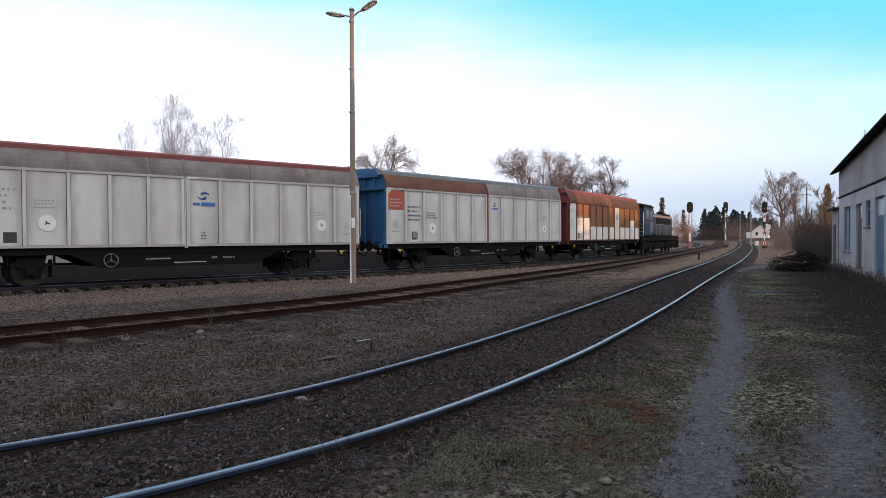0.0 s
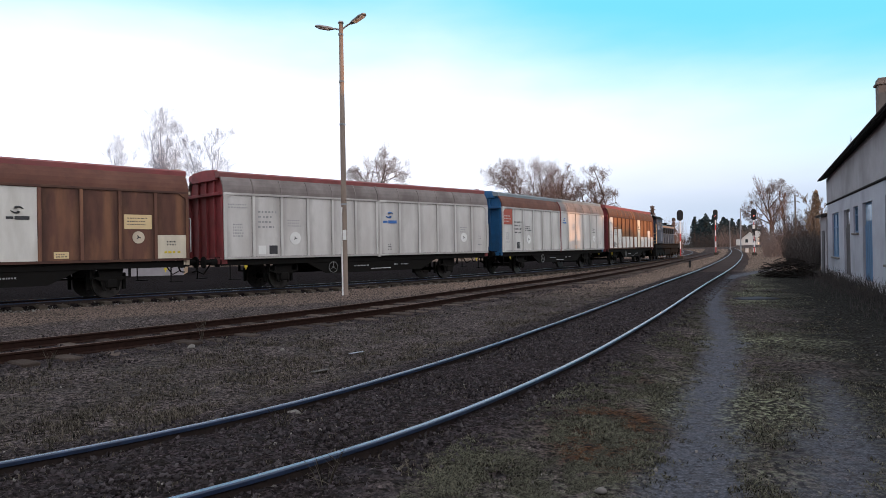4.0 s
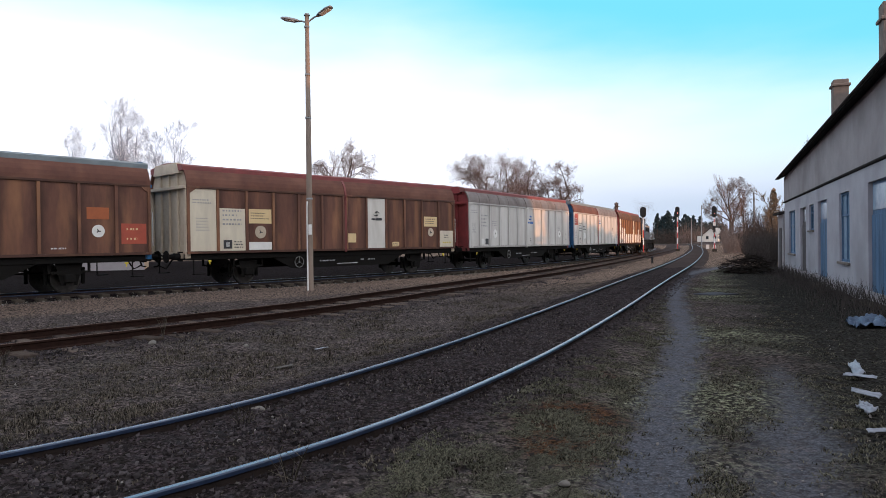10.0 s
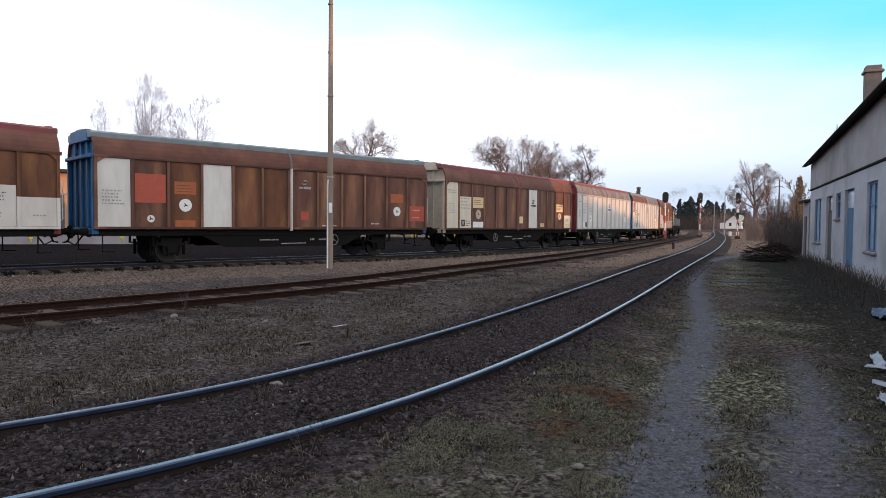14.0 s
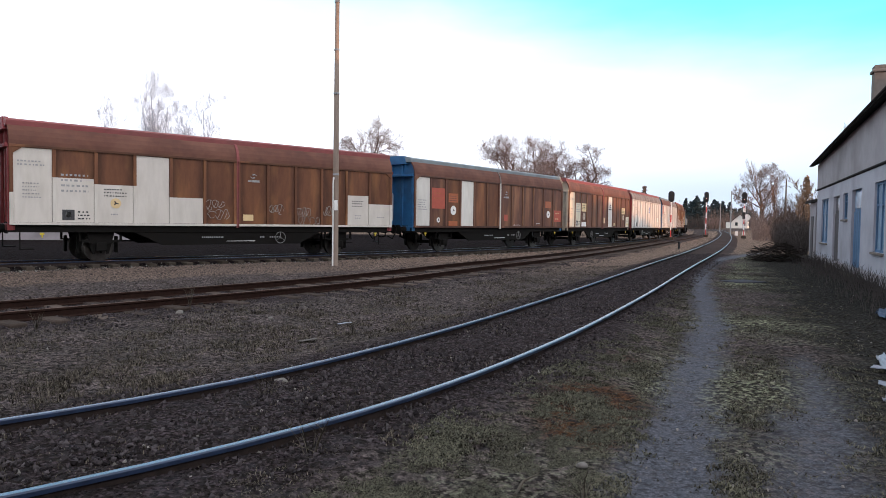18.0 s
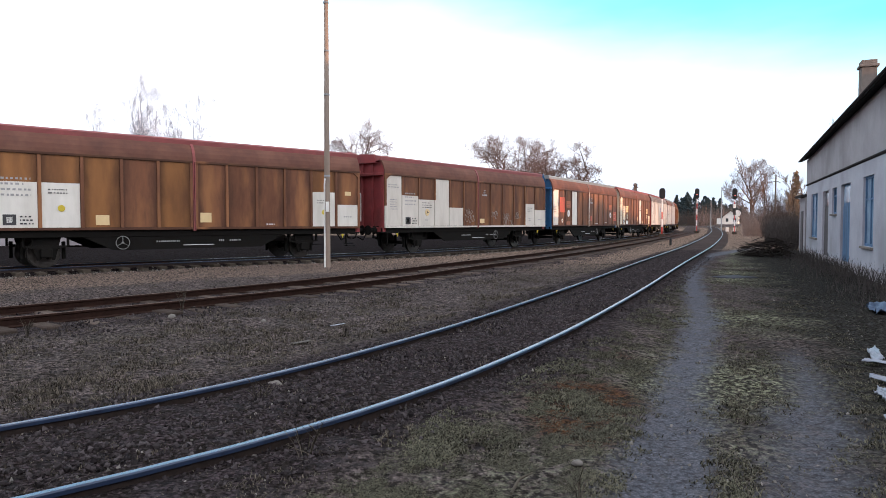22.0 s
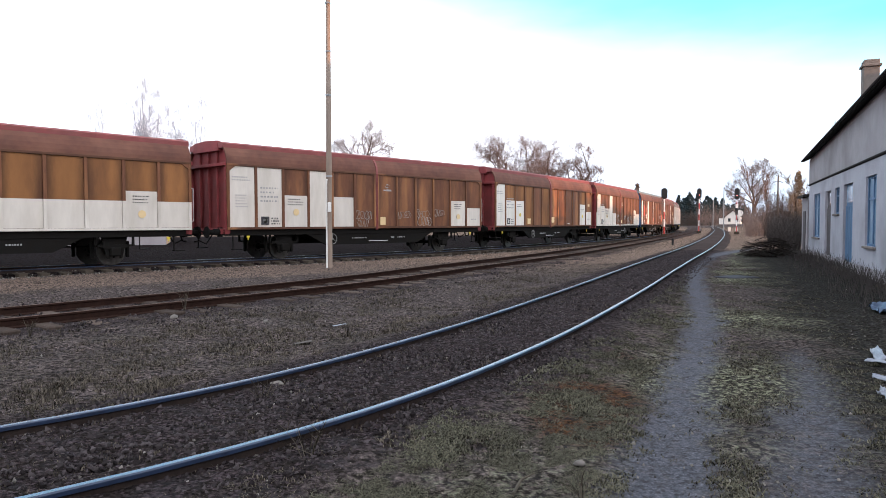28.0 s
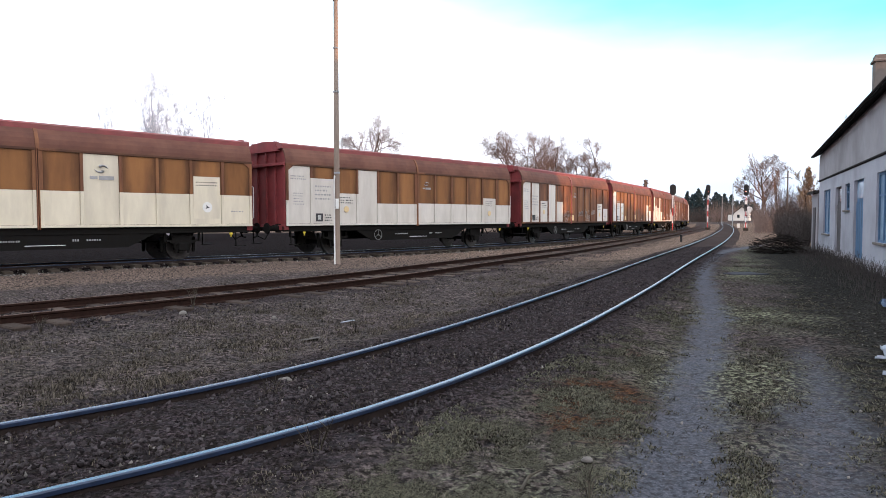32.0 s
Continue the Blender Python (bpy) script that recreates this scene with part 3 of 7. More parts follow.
def ground_material():
    m, n, l, bsdf = nodes_of("yard_ground")
    co = n.new("ShaderNodeTexCoord")

    def tex(scale, detail=8.0, rough=0.65):
        t = n.new("ShaderNodeTexNoise")
        t.inputs["Scale"].default_value, t.inputs["Detail"].default_value, t.inputs["Roughness"].default_value = scale, detail, rough
        l.new(co.outputs["Object"], t.inputs["Vector"])
        return t.outputs["Fac"]

    def ramp(fac, c0, c1, lo=0.35, hi=0.65):
        r = n.new("ShaderNodeValToRGB")
        r.color_ramp.elements[0].position, r.color_ramp.elements[1].position = lo, hi
        r.color_ramp.elements[0].color, r.color_ramp.elements[1].color = (*c0, 1), (*c1, 1)
        l.new(fac, r.inputs["Fac"])
        return r.outputs["Color"]

    def mix(a, b, fac):
        x = n.new("ShaderNodeMixRGB")
        l.new(fac, x.inputs["Fac"])
        l.new(a, x.inputs["Color1"])
        l.new(b, x.inputs["Color2"])
        return x.outputs["Color"]

    def mask(key, broken=0.0, soft=0.25):
        a = n.new("ShaderNodeAttribute")
        a.attribute_name = key
        if not broken:
            return a.outputs["Fac"]
        s = n.new("ShaderNodeMath")
        s.operation = "MULTIPLY_ADD"
        l.new(tex(6.0), s.inputs[0])
        s.inputs[1].default_value = broken
        l.new(a.outputs["Fac"], s.inputs[2])
        r = n.new("ShaderNodeMapRange")
        r.inputs["From Min"].default_value, r.inputs["From Max"].default_value = 0.5 * broken + 0.5 - soft, 0.5 * broken + 0.5 + soft
        l.new(s.outputs["Value"], r.inputs["Value"])
        return r.outputs["Result"]
    def pebbles(scale, c0, c1, gap):
        """Closely packed little stones, each with its own tone and a dark joint."""
        v = n.new("ShaderNodeTexVoronoi")
        v.inputs["Scale"].default_value = scale
        l.new(warp.outputs[0], v.inputs["Vector"])
        sep = n.new("ShaderNodeSeparateColor")
        l.new(v.outputs["Color"], sep.inputs["Color"])
        c = ramp(sep.outputs["Red"], c0, c1, 0.15, 0.95)
        g = n.new("ShaderNodeMapRange")
        g.inputs["From Min"].default_value, g.inputs["From Max"].default_value = 0.35, 0.70
        l.new(v.outputs["Distance"], g.inputs["Value"])
        x = n.new("ShaderNodeMixRGB")
        x.inputs["Color2"].default_value = (*gap, 1)
        l.new(g.outputs["Result"], x.inputs["Fac"])
        l.new(c, x.inputs["Color1"])
        return x.outputs["Color"]
    warp = n.new("ShaderNodeVectorMath")
    warp.operation = "MULTIPLY_ADD"
    wt = n.new("ShaderNodeTexNoise")
    wt.inputs["Scale"].default_value = 14.0
    l.new(co.outputs["Object"], wt.inputs["Vector"])
    l.new(wt.outputs["Color"], warp.inputs[0])
    warp.inputs[1].default_value = (0.06, 0.06, 0.0)
    l.new(co.outputs["Object"], warp.inputs[2])
    soil = ramp(tex(32.0, 8.0, 0.70), (0.0147, 0.0120, 0.0117), (0.2584, 0.2083, 0.2030), 0.41, 0.63)
    soil = mix(soil, ramp(tex(24.0, 8.0, 0.70), (0.0066, 0.0057, 0.0060), (0.1235, 0.1007, 0.0991), 0.41, 0.63), ramp(tex(1.5, 5.0), (0, 0, 0), (1, 1, 1), 0.46, 0.64))
    soil = mix(soil, ramp(tex(28.0, 8.0, 0.70), (0.0083, 0.0079, 0.0071), (0.1378, 0.1267, 0.1078), 0.41, 0.63), ramp(tex(0.7730, 5.6308, 0.8509), (0, 0, 0), (0.85, 0.85, 0.85), 0.45, 0.62))
    grit = pebbles(42.0, (0.0414, 0.0327, 0.0326), (0.3479, 0.2735, 0.2500), (0.0298, 0.0236, 0.0228))
    soil = mix(soil, grit, mask_const(n, 0.22))
    grass = mix(ramp(tex(19.0, 7.0, 0.66), (0.0078, 0.0081, 0.0063), (0.4349, 0.4609, 0.3014), 0.42, 0.66), grit, mask_const(n, 0.3))
    path = mix(ramp(tex(26.0, 10.0, 0.75), (0.0599, 0.0620, 0.0732), (0.1832, 0.1906, 0.2198), 0.38, 0.64), pebbles(60.0, (0.0438, 0.0446, 0.0536), (0.1666, 0.1716, 0.2035), (0.0351, 0.0372, 0.0449)), mask_const(n, 0.45))
    path = mix(path, soil, ramp(tex(5.0, 6.0, 0.7), (0, 0, 0), (0.5, 0.5, 0.5), 0.50, 0.72))
    stones = pebbles(36.0, (0.0050, 0.0044, 0.0053), (0.1207, 0.0920, 0.1092), (0.0033, 0.0024, 0.0036))
    stones = mix(stones, ramp(tex(30.0, 10.0, 0.75), (0.0024, 0.0018, 0.0023), (0.1054, 0.0835, 0.0811), 0.42, 0.63), mask_const(n, 0.55))
    tan = pebbles(20.0, (0.1971, 0.1312, 0.1029), (0.5135, 0.3598, 0.2721), (0.0656, 0.0470, 0.0374))
    tan = mix(tan, ramp(tex(30.0, 10.0, 0.75), (0.0393, 0.0294, 0.0241), (0.4097, 0.3001, 0.2347), 0.41, 0.63), mask_const(n, 0.72))
    oil = ramp(tex(24.0), (0.0028, 0.0021, 0.0025), (0.0138, 0.0110, 0.0120))
    col = mix(soil, grass, mask("grass", 1.0))
    col = mix(col, ramp(tex(40.0), (0.0124, 0.0062, 0.0042), (0.1450, 0.0730, 0.0400), 0.36, 0.64), mask("rust", 0.9))
    col = mix(col, tan, mask("tan", 0.6))
    col = mix(col, stones, mask("ballast", 0.6))
    col = mix(col, oil, mask("oil", 0.4))
    # dark grass and painted shade by the building
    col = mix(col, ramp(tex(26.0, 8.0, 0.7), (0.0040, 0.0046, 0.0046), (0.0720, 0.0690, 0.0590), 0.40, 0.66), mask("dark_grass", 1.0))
    clods = ramp(tex(15.0, 6.0, 0.62), (0.95, 0.95, 0.95), (0, 0, 0), 0.43, 0.52)
    col = mix(col, ramp(tex(40.0), (0.008, 0.007, 0.007), (0.030, 0.025, 0.022)), clods)
    col = mix(col, path, mask("path", 1.0, 0.5))
    pits = ramp(tex(21.0, 6.0, 0.62), (0.6, 0.6, 0.6), (0, 0, 0), 0.36, 0.47)
    col = mix(col, ramp(tex(40.0), (0.020, 0.018, 0.018), (0.050, 0.046, 0.048)), pits)
    l.new(col, bsdf.inputs["Base Color"])
    bsdf.inputs["Roughness"].default_value, bsdf.inputs["Specular IOR Level"].default_value = 0.95, 0.0
    bn = n.new("ShaderNodeBump")
    bn.inputs["Strength"].default_value, bn.inputs["Distance"].default_value = 0.9, 0.035
    l.new(tex(48.0, 8.0, 0.72), bn.inputs["Height"])
    l.new(bn.outputs["Normal"], bsdf.inputs["Normal"])
    return m


def mask_const(n, v):
    x = n.new("ShaderNodeValue")
    x.outputs[0].default_value = v
    return x.outputs[0]


build_ground()


# ---- tracks ----
def railway(line, label, s0, s1, near0, near1, sleeper_mat, worn, half=1.25, top=0.09):
    track = tagged(empty("railway_track"), label, "railway track", "station tracks", "structure")
    for off in (-0.7525, 0.7525):
        rail(line, off, s0, s1, track, "steel rail with bright worn head" if worn else "rusty brown steel rail", worn)
    bm = add_box(bmesh.new(), -half, half, -0.125, 0.125, -0.12, 0.0, 0.02)
    first = part("sleeper", bm, sleeper_mat, track)
    s, k = near0, 0
    rng = random.Random(5)
    while s < near1 and k < 300:
        x, y, h = line.at(s)
        m = pose(x, y, top + rng.uniform(-0.012, 0.008), rng.uniform(-1, 1), rng.uniform(-1, 1), -math.degrees(h) + rng.uniform(-1.5, 1.5))
        if k == 0:
            first.matrix_basis = m
        else:
            again(first, track, m)
        s += 0.62 + rng.uniform(-0.02, 0.02)
        k += 1
    return track


def track_bed(line, s0, s1, half, top, label):
    """A low ballast bank that rises out of the yard and carries a track on."""
    bm = bmesh.new()
    rows, s = [], s0
    r = random.Random(int(s0) + 90)
    while s < s1:
        up = top * min(1.0, (s - s0) / 25.0) - 0.05 * max(0.0, 1 - (s - s0) / 12.0)
        w = half * r.uniform(0.93, 1.07)
        rows.append([bm.verts.new((*line.at(s, o)[:2], z)) for o, z in ((-w - 0.45, -0.12), (-w, up), (0, up + 0.005), (w, up), (w + 0.45, -0.12))])
        s += 1.5 if s < 150 else 4.0
    for q0, q1 in zip(rows, rows[1:]):
        for i in range(4):
            bm.faces.new((q0[i], q0[i + 1], q1[i + 1], q1[i]))
    ob = part("track_bed", bm, BALLAST)
    return tagged(ob, label, "ballast", kind="structure")


BALLAST = surface("dark_brown_ballast", (0.0497, 0.0348, 0.0315), (0.0232, 0.0166, 0.0166), 0.95, scale=9.0, stain=(0.0745, 0.0546, 0.0480), bump=0.6, fine=18.0, spec=0.02)
track_bed(LINE_NEAR, 26, 420, 1.2, 0.09, "dark brown ballast bed of the curved track")
track_bed(LINE_MID, 45, 420, 1.35, 0.09, "dark brown ballast bed of the disused track")
track_bed(LINE_TRAIN, 60, 420, 1.5, 0.09, "dark brown ballast bed of the train's track")
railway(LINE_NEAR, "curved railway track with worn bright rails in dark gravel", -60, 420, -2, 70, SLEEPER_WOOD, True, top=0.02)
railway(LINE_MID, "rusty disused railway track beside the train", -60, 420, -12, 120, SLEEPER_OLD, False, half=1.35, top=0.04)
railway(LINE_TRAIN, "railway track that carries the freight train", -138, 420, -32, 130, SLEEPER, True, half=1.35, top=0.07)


# ---- lamp pole ----
def lamp_pole():
    pole = tagged(empty("lamp_pole", pose(-2.97, 23.98, -0.02)), "tall grey concrete lamp pole with two lamp heads", "lamp pole")
    bm = tube([(0, 0, 0), (0.01, 0, 5), (0.02, 0, 9.55)], [0.110, 0.094, 0.072], 14)
    part("post", bm, CONCRETE, pole)
    part("cap", tube([(0.02, 0, 9.55), (0.02, 0, 9.62)], [0.11, 0.07], 12), LAMP_METAL, pole)
    for z in (9.15, 7.5, 6.0, 3.2):
        part("band", tube([(0.01, 0, z - 0.03), (0.01, 0, z + 0.03)], 0.092 if z > 7 else 0.108, 14), LAMP_METAL, pole)
    part("cable_pipe", tube([(-0.07, -0.125, 0.0), (-0.07, -0.118, 2.9), (-0.055, -0.10, 3.1)], 0.026, 8), CONDUIT, pole, "pale plastic cable pipe")
    part("number_plate", box(-0.03, 0.09, -0.128, -0.116, 1.95, 2.3, 0.004), SIGN_WHITE, pole, "small weathered white plate")
    for side, tip in ((1, (0.75, -0.4, 9.62)), (-1, (-0.55, 0.1, 9.42))):
        t = Vector(tip)
        a = Vector((0.02, 0, 9.3))
        part("lamp_arm", tube([a, a.lerp(t, 0.35) + Vector((0, 0, 0.03)), a.lerp(t, 0.55)], 0.03, 8), LAMP_METAL, pole)
        d = (t - a).normalized()
        rot = d.to_track_quat("X", "Z").to_matrix().to_4x4()
        bm = bmesh.new()
        prof = ((0.0, 0.06, 0.05), (0.12, 0.11, 0.075), (0.45, 0.155, 0.085), (0.62, 0.12, 0.06), (0.66, 0.05, 0.03))
        rings = []
        for x, w, hgt in prof:
            rings.append([bm.verts.new((x, w * math.cos(k * math.pi / 6), max(hgt * math.sin(k * math.pi / 6), -hgt * 0.35))) for k in range(12)])
        for r0, r1 in zip(rings, rings[1:]):
            for k in range(12):
                bm.faces.new((r0[k], r0[(k + 1) % 12], r1[(k + 1) % 12], r1[k]))
        bm.faces.new(rings[0])
        bm.faces.new(rings[-1])
        head = part("lamp_head", bm, LAMP_METAL, pole, "flat grey street lamp head")
        head.matrix_basis = Matrix.Translation(a.lerp(t, 0.5)) @ rot
        part("lamp_glass", add_box(bmesh.new(), 0.14, 0.56, -0.11, 0.11, -0.05, -0.028, 0.012), LAMP_GLASS, head, "pale glass under the lamp")
    return pole


lamp_pole()


# ---- signals ----
def signal(x, y, top, red, label, sign=False, tall=1.5):
    s = tagged(empty("railway_signal", pose(x, y, 0, 0, 0, -24)), label, "railway signal", "railway signals")
    part("foot", box(-0.3, 0.3, -0.3, 0.3, -0.1, 0.35, 0.03), SLEEPER, s)
    z, k = 0.3, 0
    while z < top - tall - 0.01:
        z1 = min(z + 0.8, top - tall)
        part("mast_section", tube([(0, 0, z), (0, 0, z1)], 0.062, 10), SIGNAL_RED if k % 2 == 0 and z < top - tall - 1.0 else SIGNAL_WHITE, s)
        z, k = z1, k + 1
    bm = bmesh.new()
    ring = []
    for i in range(24):
        u = 2 * math.pi * i / 24
        ring.append((0.31 * math.cos(u), top - tall / 2 + (tall / 2 - 0.31) * (1 if math.sin(u) >= 0 else -1) + 0.31 * math.sin(u)))
    back = [bm.verts.new((x0, 0.06, z0)) for x0, z0 in ring]
    front = [bm.verts.new((x0, -0.08, z0)) for x0, z0 in ring]
    bm.faces.new(back)
    bm.faces.new(front[::-1])
    for i in range(24):
        bm.faces.new((front[i], front[(i + 1) % 24], back[(i + 1) % 24], back[i]))
    bmesh.ops.recalc_face_normals(bm, faces=bm.faces)
    part("signal_board", bm, SIGNAL_BLACK, s, "black rounded signal board")
    for i in range(4):
        zz = top - 0.27 - i * (tall - 0.54) / 3
        part("lamp_hood", tube([(0, -0.08, zz), (0, -0.26, zz - 0.02)], [0.115, 0.12], 12), SIGNAL_BLACK, s)
        lit = red and i == 2
        part("lens", add_disc(bmesh.new(), (0, -0.25, zz), (0, 1, 0), 0.07, 0.02, 12), RED_LIGHT if lit else GLASS_DARK, s, "red lit lens" if lit else "")
    lad = bmesh.new()
    for xx in (-0.16, 0.16):
        add_tube(lad, [(xx, 0.14, 0.1), (xx, 0.14, top - tall)], 0.012, 5)
    for i in range(int((top - tall - 0.5) / 0.35)):
        add_tube(lad, [(-0.16, 0.14, 0.4 + i * 0.35), (0.16, 0.14, 0.4 + i * 0.35)], 0.010, 5)
    part("ladder", lad, LAMP_METAL, s)
    if sign:
        part("round_plate", add_disc(bmesh.new(), (0.35, -0.12, top - 3.3), (0, 1, 0), 0.42, 0.02, 24), SIGN_WHITE, s, "round white plate")
        part("name_plate", box(-0.16, 0.16, -0.12, -0.1, top - 2.75, top - 2.1, 0.01), SIGN_WHITE, s)
        part("second_board", box(-0.20, 0.14, -0.16, -0.125, top - 3.5, top - 2.6, 0.05), SIGNAL_BLACK, s)
    return s


RED_LIGHT, rn, rl, rb = nodes_of("red_signal_light")
rb.inputs["Base Color"].default_value = (0.5, 0.02, 0.02, 1)
rb.inputs["Emission Color"].default_value, rb.inputs["Emission Strength"].default_value = (1.0, 0.22, 0.18, 1), 7.0
signal(26.45, 71.3, 5.2, False, "red and white railway signal mast with black board", tall=1.15)
signal(40.8, 96.3, 6.45, True, "red and white signal mast with lit red lamp")
signal(42.3, 87.95, 6.05, True, "signal mast with black board and white plate", True)


# ---- the low railway building ----
A0 = Vector((18.77, 31.74, 0))
ALONG = Vector((-0.41805, -0.90843, 0))
BUILDING = Matrix((( ALONG.x, -ALONG.y, 0, A0.x), (ALONG.y, ALONG.x, 0, A0.y), (0, 0, 1, 0), (0, 0, 0, 1)))
LEN, DEEP, EAVE, BAND, RIDGE = 23.5, 8.6, 4.5, 3.3, 6.7
OPENINGS = (("window", 1.75, 3.95, 0.9, 2.80), ("door", 5.5, 7.1, 0.05, 2.78), ("window", 8.0, 9.1, 1.86, 2.80), ("door", 10.0, 11.8, 0.05, 2.82),
            ("window", 13.9, 15.4, 0.88, 2.85), ("door", 17.6, 19.4, 0.05, 2.88))


def wall_with_openings(x0, x1, z0, z1, thick, openings):
    """A wall along x from y=0 to y=thick with square holes through it."""
    bm = bmesh.new()
    xs = sorted({x0, x1, *(v for o in openings for v in o[1:3])})
    zs = sorted({z0, z1, *(v for o in openings for v in o[3:5])})
    def solid(i, j):
        if not (0 <= i < len(xs) - 1 and 0 <= j < len(zs) - 1):
            return False
        cx, cz = (xs[i] + xs[i + 1]) / 2, (zs[j] + zs[j + 1]) / 2
        return not any(o[1] < cx < o[2] and o[3] < cz < o[4] for o in openings)
    verts = {}
    def v(i, j, y):
        return verts.setdefault((i, j, y), bm.verts.new((xs[i], y, zs[j])) if (i, j, y) not in verts else None) if (i, j, y) not in verts else verts[(i, j, y)]
    for i in range(len(xs) - 1):
        for j in range(len(zs) - 1):
            if not solid(i, j):
                continue
            bm.faces.new((v(i, j, 0), v(i + 1, j, 0), v(i + 1, j + 1, 0), v(i, j + 1, 0)))
            bm.faces.new((v(i, j, thick), v(i, j + 1, thick), v(i + 1, j + 1, thick), v(i + 1, j, thick)))
            for di, dj, a, b in ((-1, 0, (i, j), (i, j + 1)), (1, 0, (i + 1, j + 1), (i + 1, j)), (0, -1, (i + 1, j), (i, j)), (0, 1, (i, j + 1), (i + 1, j + 1))):
                if not solid(i + di, j + dj):
                    bm.faces.new((v(*a, 0), v(*b, 0), v(*b, thick), v(*a, thick)))
    bmesh.ops.recalc_face_normals(bm, faces=bm.faces)
    return bm


def depot_building():
    b = tagged(empty("railway_building", BUILDING), "long low building with dirty white plaster walls and dark roof", "building")
    part("front_wall", wall_with_openings(0, LEN, -0.1, BAND, 0.4, OPENINGS), PLASTER, b)
    part("upper_wall", box(-0.02, LEN, -0.02, 0.4, BAND + 0.02, EAVE), PLASTER_OLD, b, "greyer plaster above the cornice")
    part("back_wall", box(0, LEN, DEEP - 0.4, DEEP, -0.1, EAVE), PLASTER, b)
    for x0, x1 in ((0.0, 0.4), (LEN - 0.4, LEN)):
        bm = bmesh.new()
        prof = [(0.41, -0.1), (DEEP - 0.41, -0.1), (DEEP - 0.41, EAVE), (DEEP / 2, RIDGE - 0.1), (0.41, EAVE)]
        a = [bm.verts.new((x0, y, z)) for y, z in prof]
        c = [bm.verts.new((x1, y, z)) for y, z in prof]
        bm.faces.new(a)
        bm.faces.new(c[::-1])
        for i in range(5):
            bm.faces.new((a[i], a[(i + 1) % 5], c[(i + 1) % 5], c[i]))
        bmesh.ops.recalc_face_normals(bm, faces=bm.faces)
        part("gable_wall", bm, PLASTER_OLD, b)
    cor = extrude_profile([(-0.001, BAND - 0.03), (-0.05, BAND), (-0.06, BAND + 0.03), (-0.03, BAND + 0.055), (-0.021, BAND + 0.055), (-0.021, BAND + 0.0)], -0.1, LEN)
    part("cornice", cor, ROOFING, b, "thin dark cornice strip")
    for s in (0, 1):
        y0, y1 = (-0.26, DEEP / 2) if s == 0 else (DEEP + 0.38, DEEP / 2)
        bm = bmesh.new()
        zz = EAVE - 0.08
        q = [(y0, zz), (y1, RIDGE), (y1, RIDGE + 0.14), (y0, zz + 0.12)]
        part("roof_slope", extrude_profile(q, -0.12, LEN + 0.3), ROOFING, b, "dark tarred roof")
    part("fascia", box(-0.13, LEN + 0.3, -0.30, -0.265, EAVE - 0.07, EAVE + 0.03), ROOFING, b)
    part("gutter", tube([(-0.13, -0.35, EAVE - 0.05), (LEN + 0.3, -0.35, EAVE - 0.03)], 0.035, 8), ROOFING, b)
    for cx, hgt in ((7.7, 7.1), (15.0, 7.35)):
        ch = part("chimney", box(cx, cx + 0.5, 0.8, 1.3, 4.9, hgt, 0.02), CHIMNEY, b, "sooty rendered chimney")
        part("chimney_cap", box(cx - 0.06, cx + 0.56, 0.74, 1.36, hgt, hgt + 0.1, 0.02), CHIMNEY, ch)
    k = 0
    for kind, x0, x1, z0, z1 in OPENINGS:
        if kind == "window":
            w = part("window", box(x0, x1, 0.10, 0.115, z0, z1), GLASS_DARK if 7 < x0 < 9 else PANE, b, "tall window in a deep reveal")
            fr = bmesh.new()
            for xx in ((x0, x0 + 0.07), ((x0 + x1) / 2 - 0.035, (x0 + x1) / 2 + 0.035), (x1 - 0.07, x1)):
                add_box(fr, xx[0], xx[1], 0.06, 0.099, z0, z1)
            for zz in ((z0, z0 + 0.07), (z0 + (z1 - z0) * 0.66, z0 + (z1 - z0) * 0.66 + 0.05), (z1 - 0.07, z1)):
                add_box(fr, x0 + 0.07, x1 - 0.07, 0.063, 0.097, zz[0], zz[1])
            part("window_frame", fr, DOOR_BLUE, w, "faded blue window frame")
            part("window_sill", box(x0 - 0.06, x1 + 0.06, -0.07, 0.06, z0 - 0.07, z0 - 0.003, 0.01), CHIMNEY, w)
        else:
            mat = DOOR_BROWN if x0 < 6 else DOOR_BLUE
            d = part("door", box(x0, x1, 0.1, 0.15, z0, z1), mat, b, "grey brown wooden door" if x0 < 6 else "faded blue wooden door")
            n = 5
            for i in range(n):
                w = (x1 - x0) / n
                part("plank", box(x0 + i * w + 0.008, x0 + (i + 1) * w - 0.008, 0.075, 0.099, z0 + 0.02, z0 + 2.05, 0.004), mat, d)
            part("fanlight", box(x0 + 0.08, x1 - 0.08, 0.085, 0.099, z0 + 2.16, z1 - 0.08), GLASS_DARK if x0 < 6 else PANE, d, "pane above the door")
            part("door_handle", box(x1 - 0.2, x1 - 0.06, 0.03, 0.074, 1.05, 1.1, 0.01), LAMP_METAL, d)
            part("door_step", box(x0 - 0.1, x1 + 0.1, -0.35, 0.09, -0.08, 0.06, 0.02), SLEEPER, d)
    part("plinth", box(0.02, LEN, -0.035, -0.002, -0.1, 0.28), PLASTER_OLD, b)
    # low annex at the far end
    part("annex_wall", box(-2.6, -0.125, -0.05, 6.5, -0.1, 2.75), PLASTER_OLD, b, "grey plastered annex wall")
    part("annex_roof", extrude_profile([(-0.25, 2.76), (6.8, 3.6), (6.8, 3.72), (-0.25, 2.88)], -2.8, -0.126), ROOFING, b)
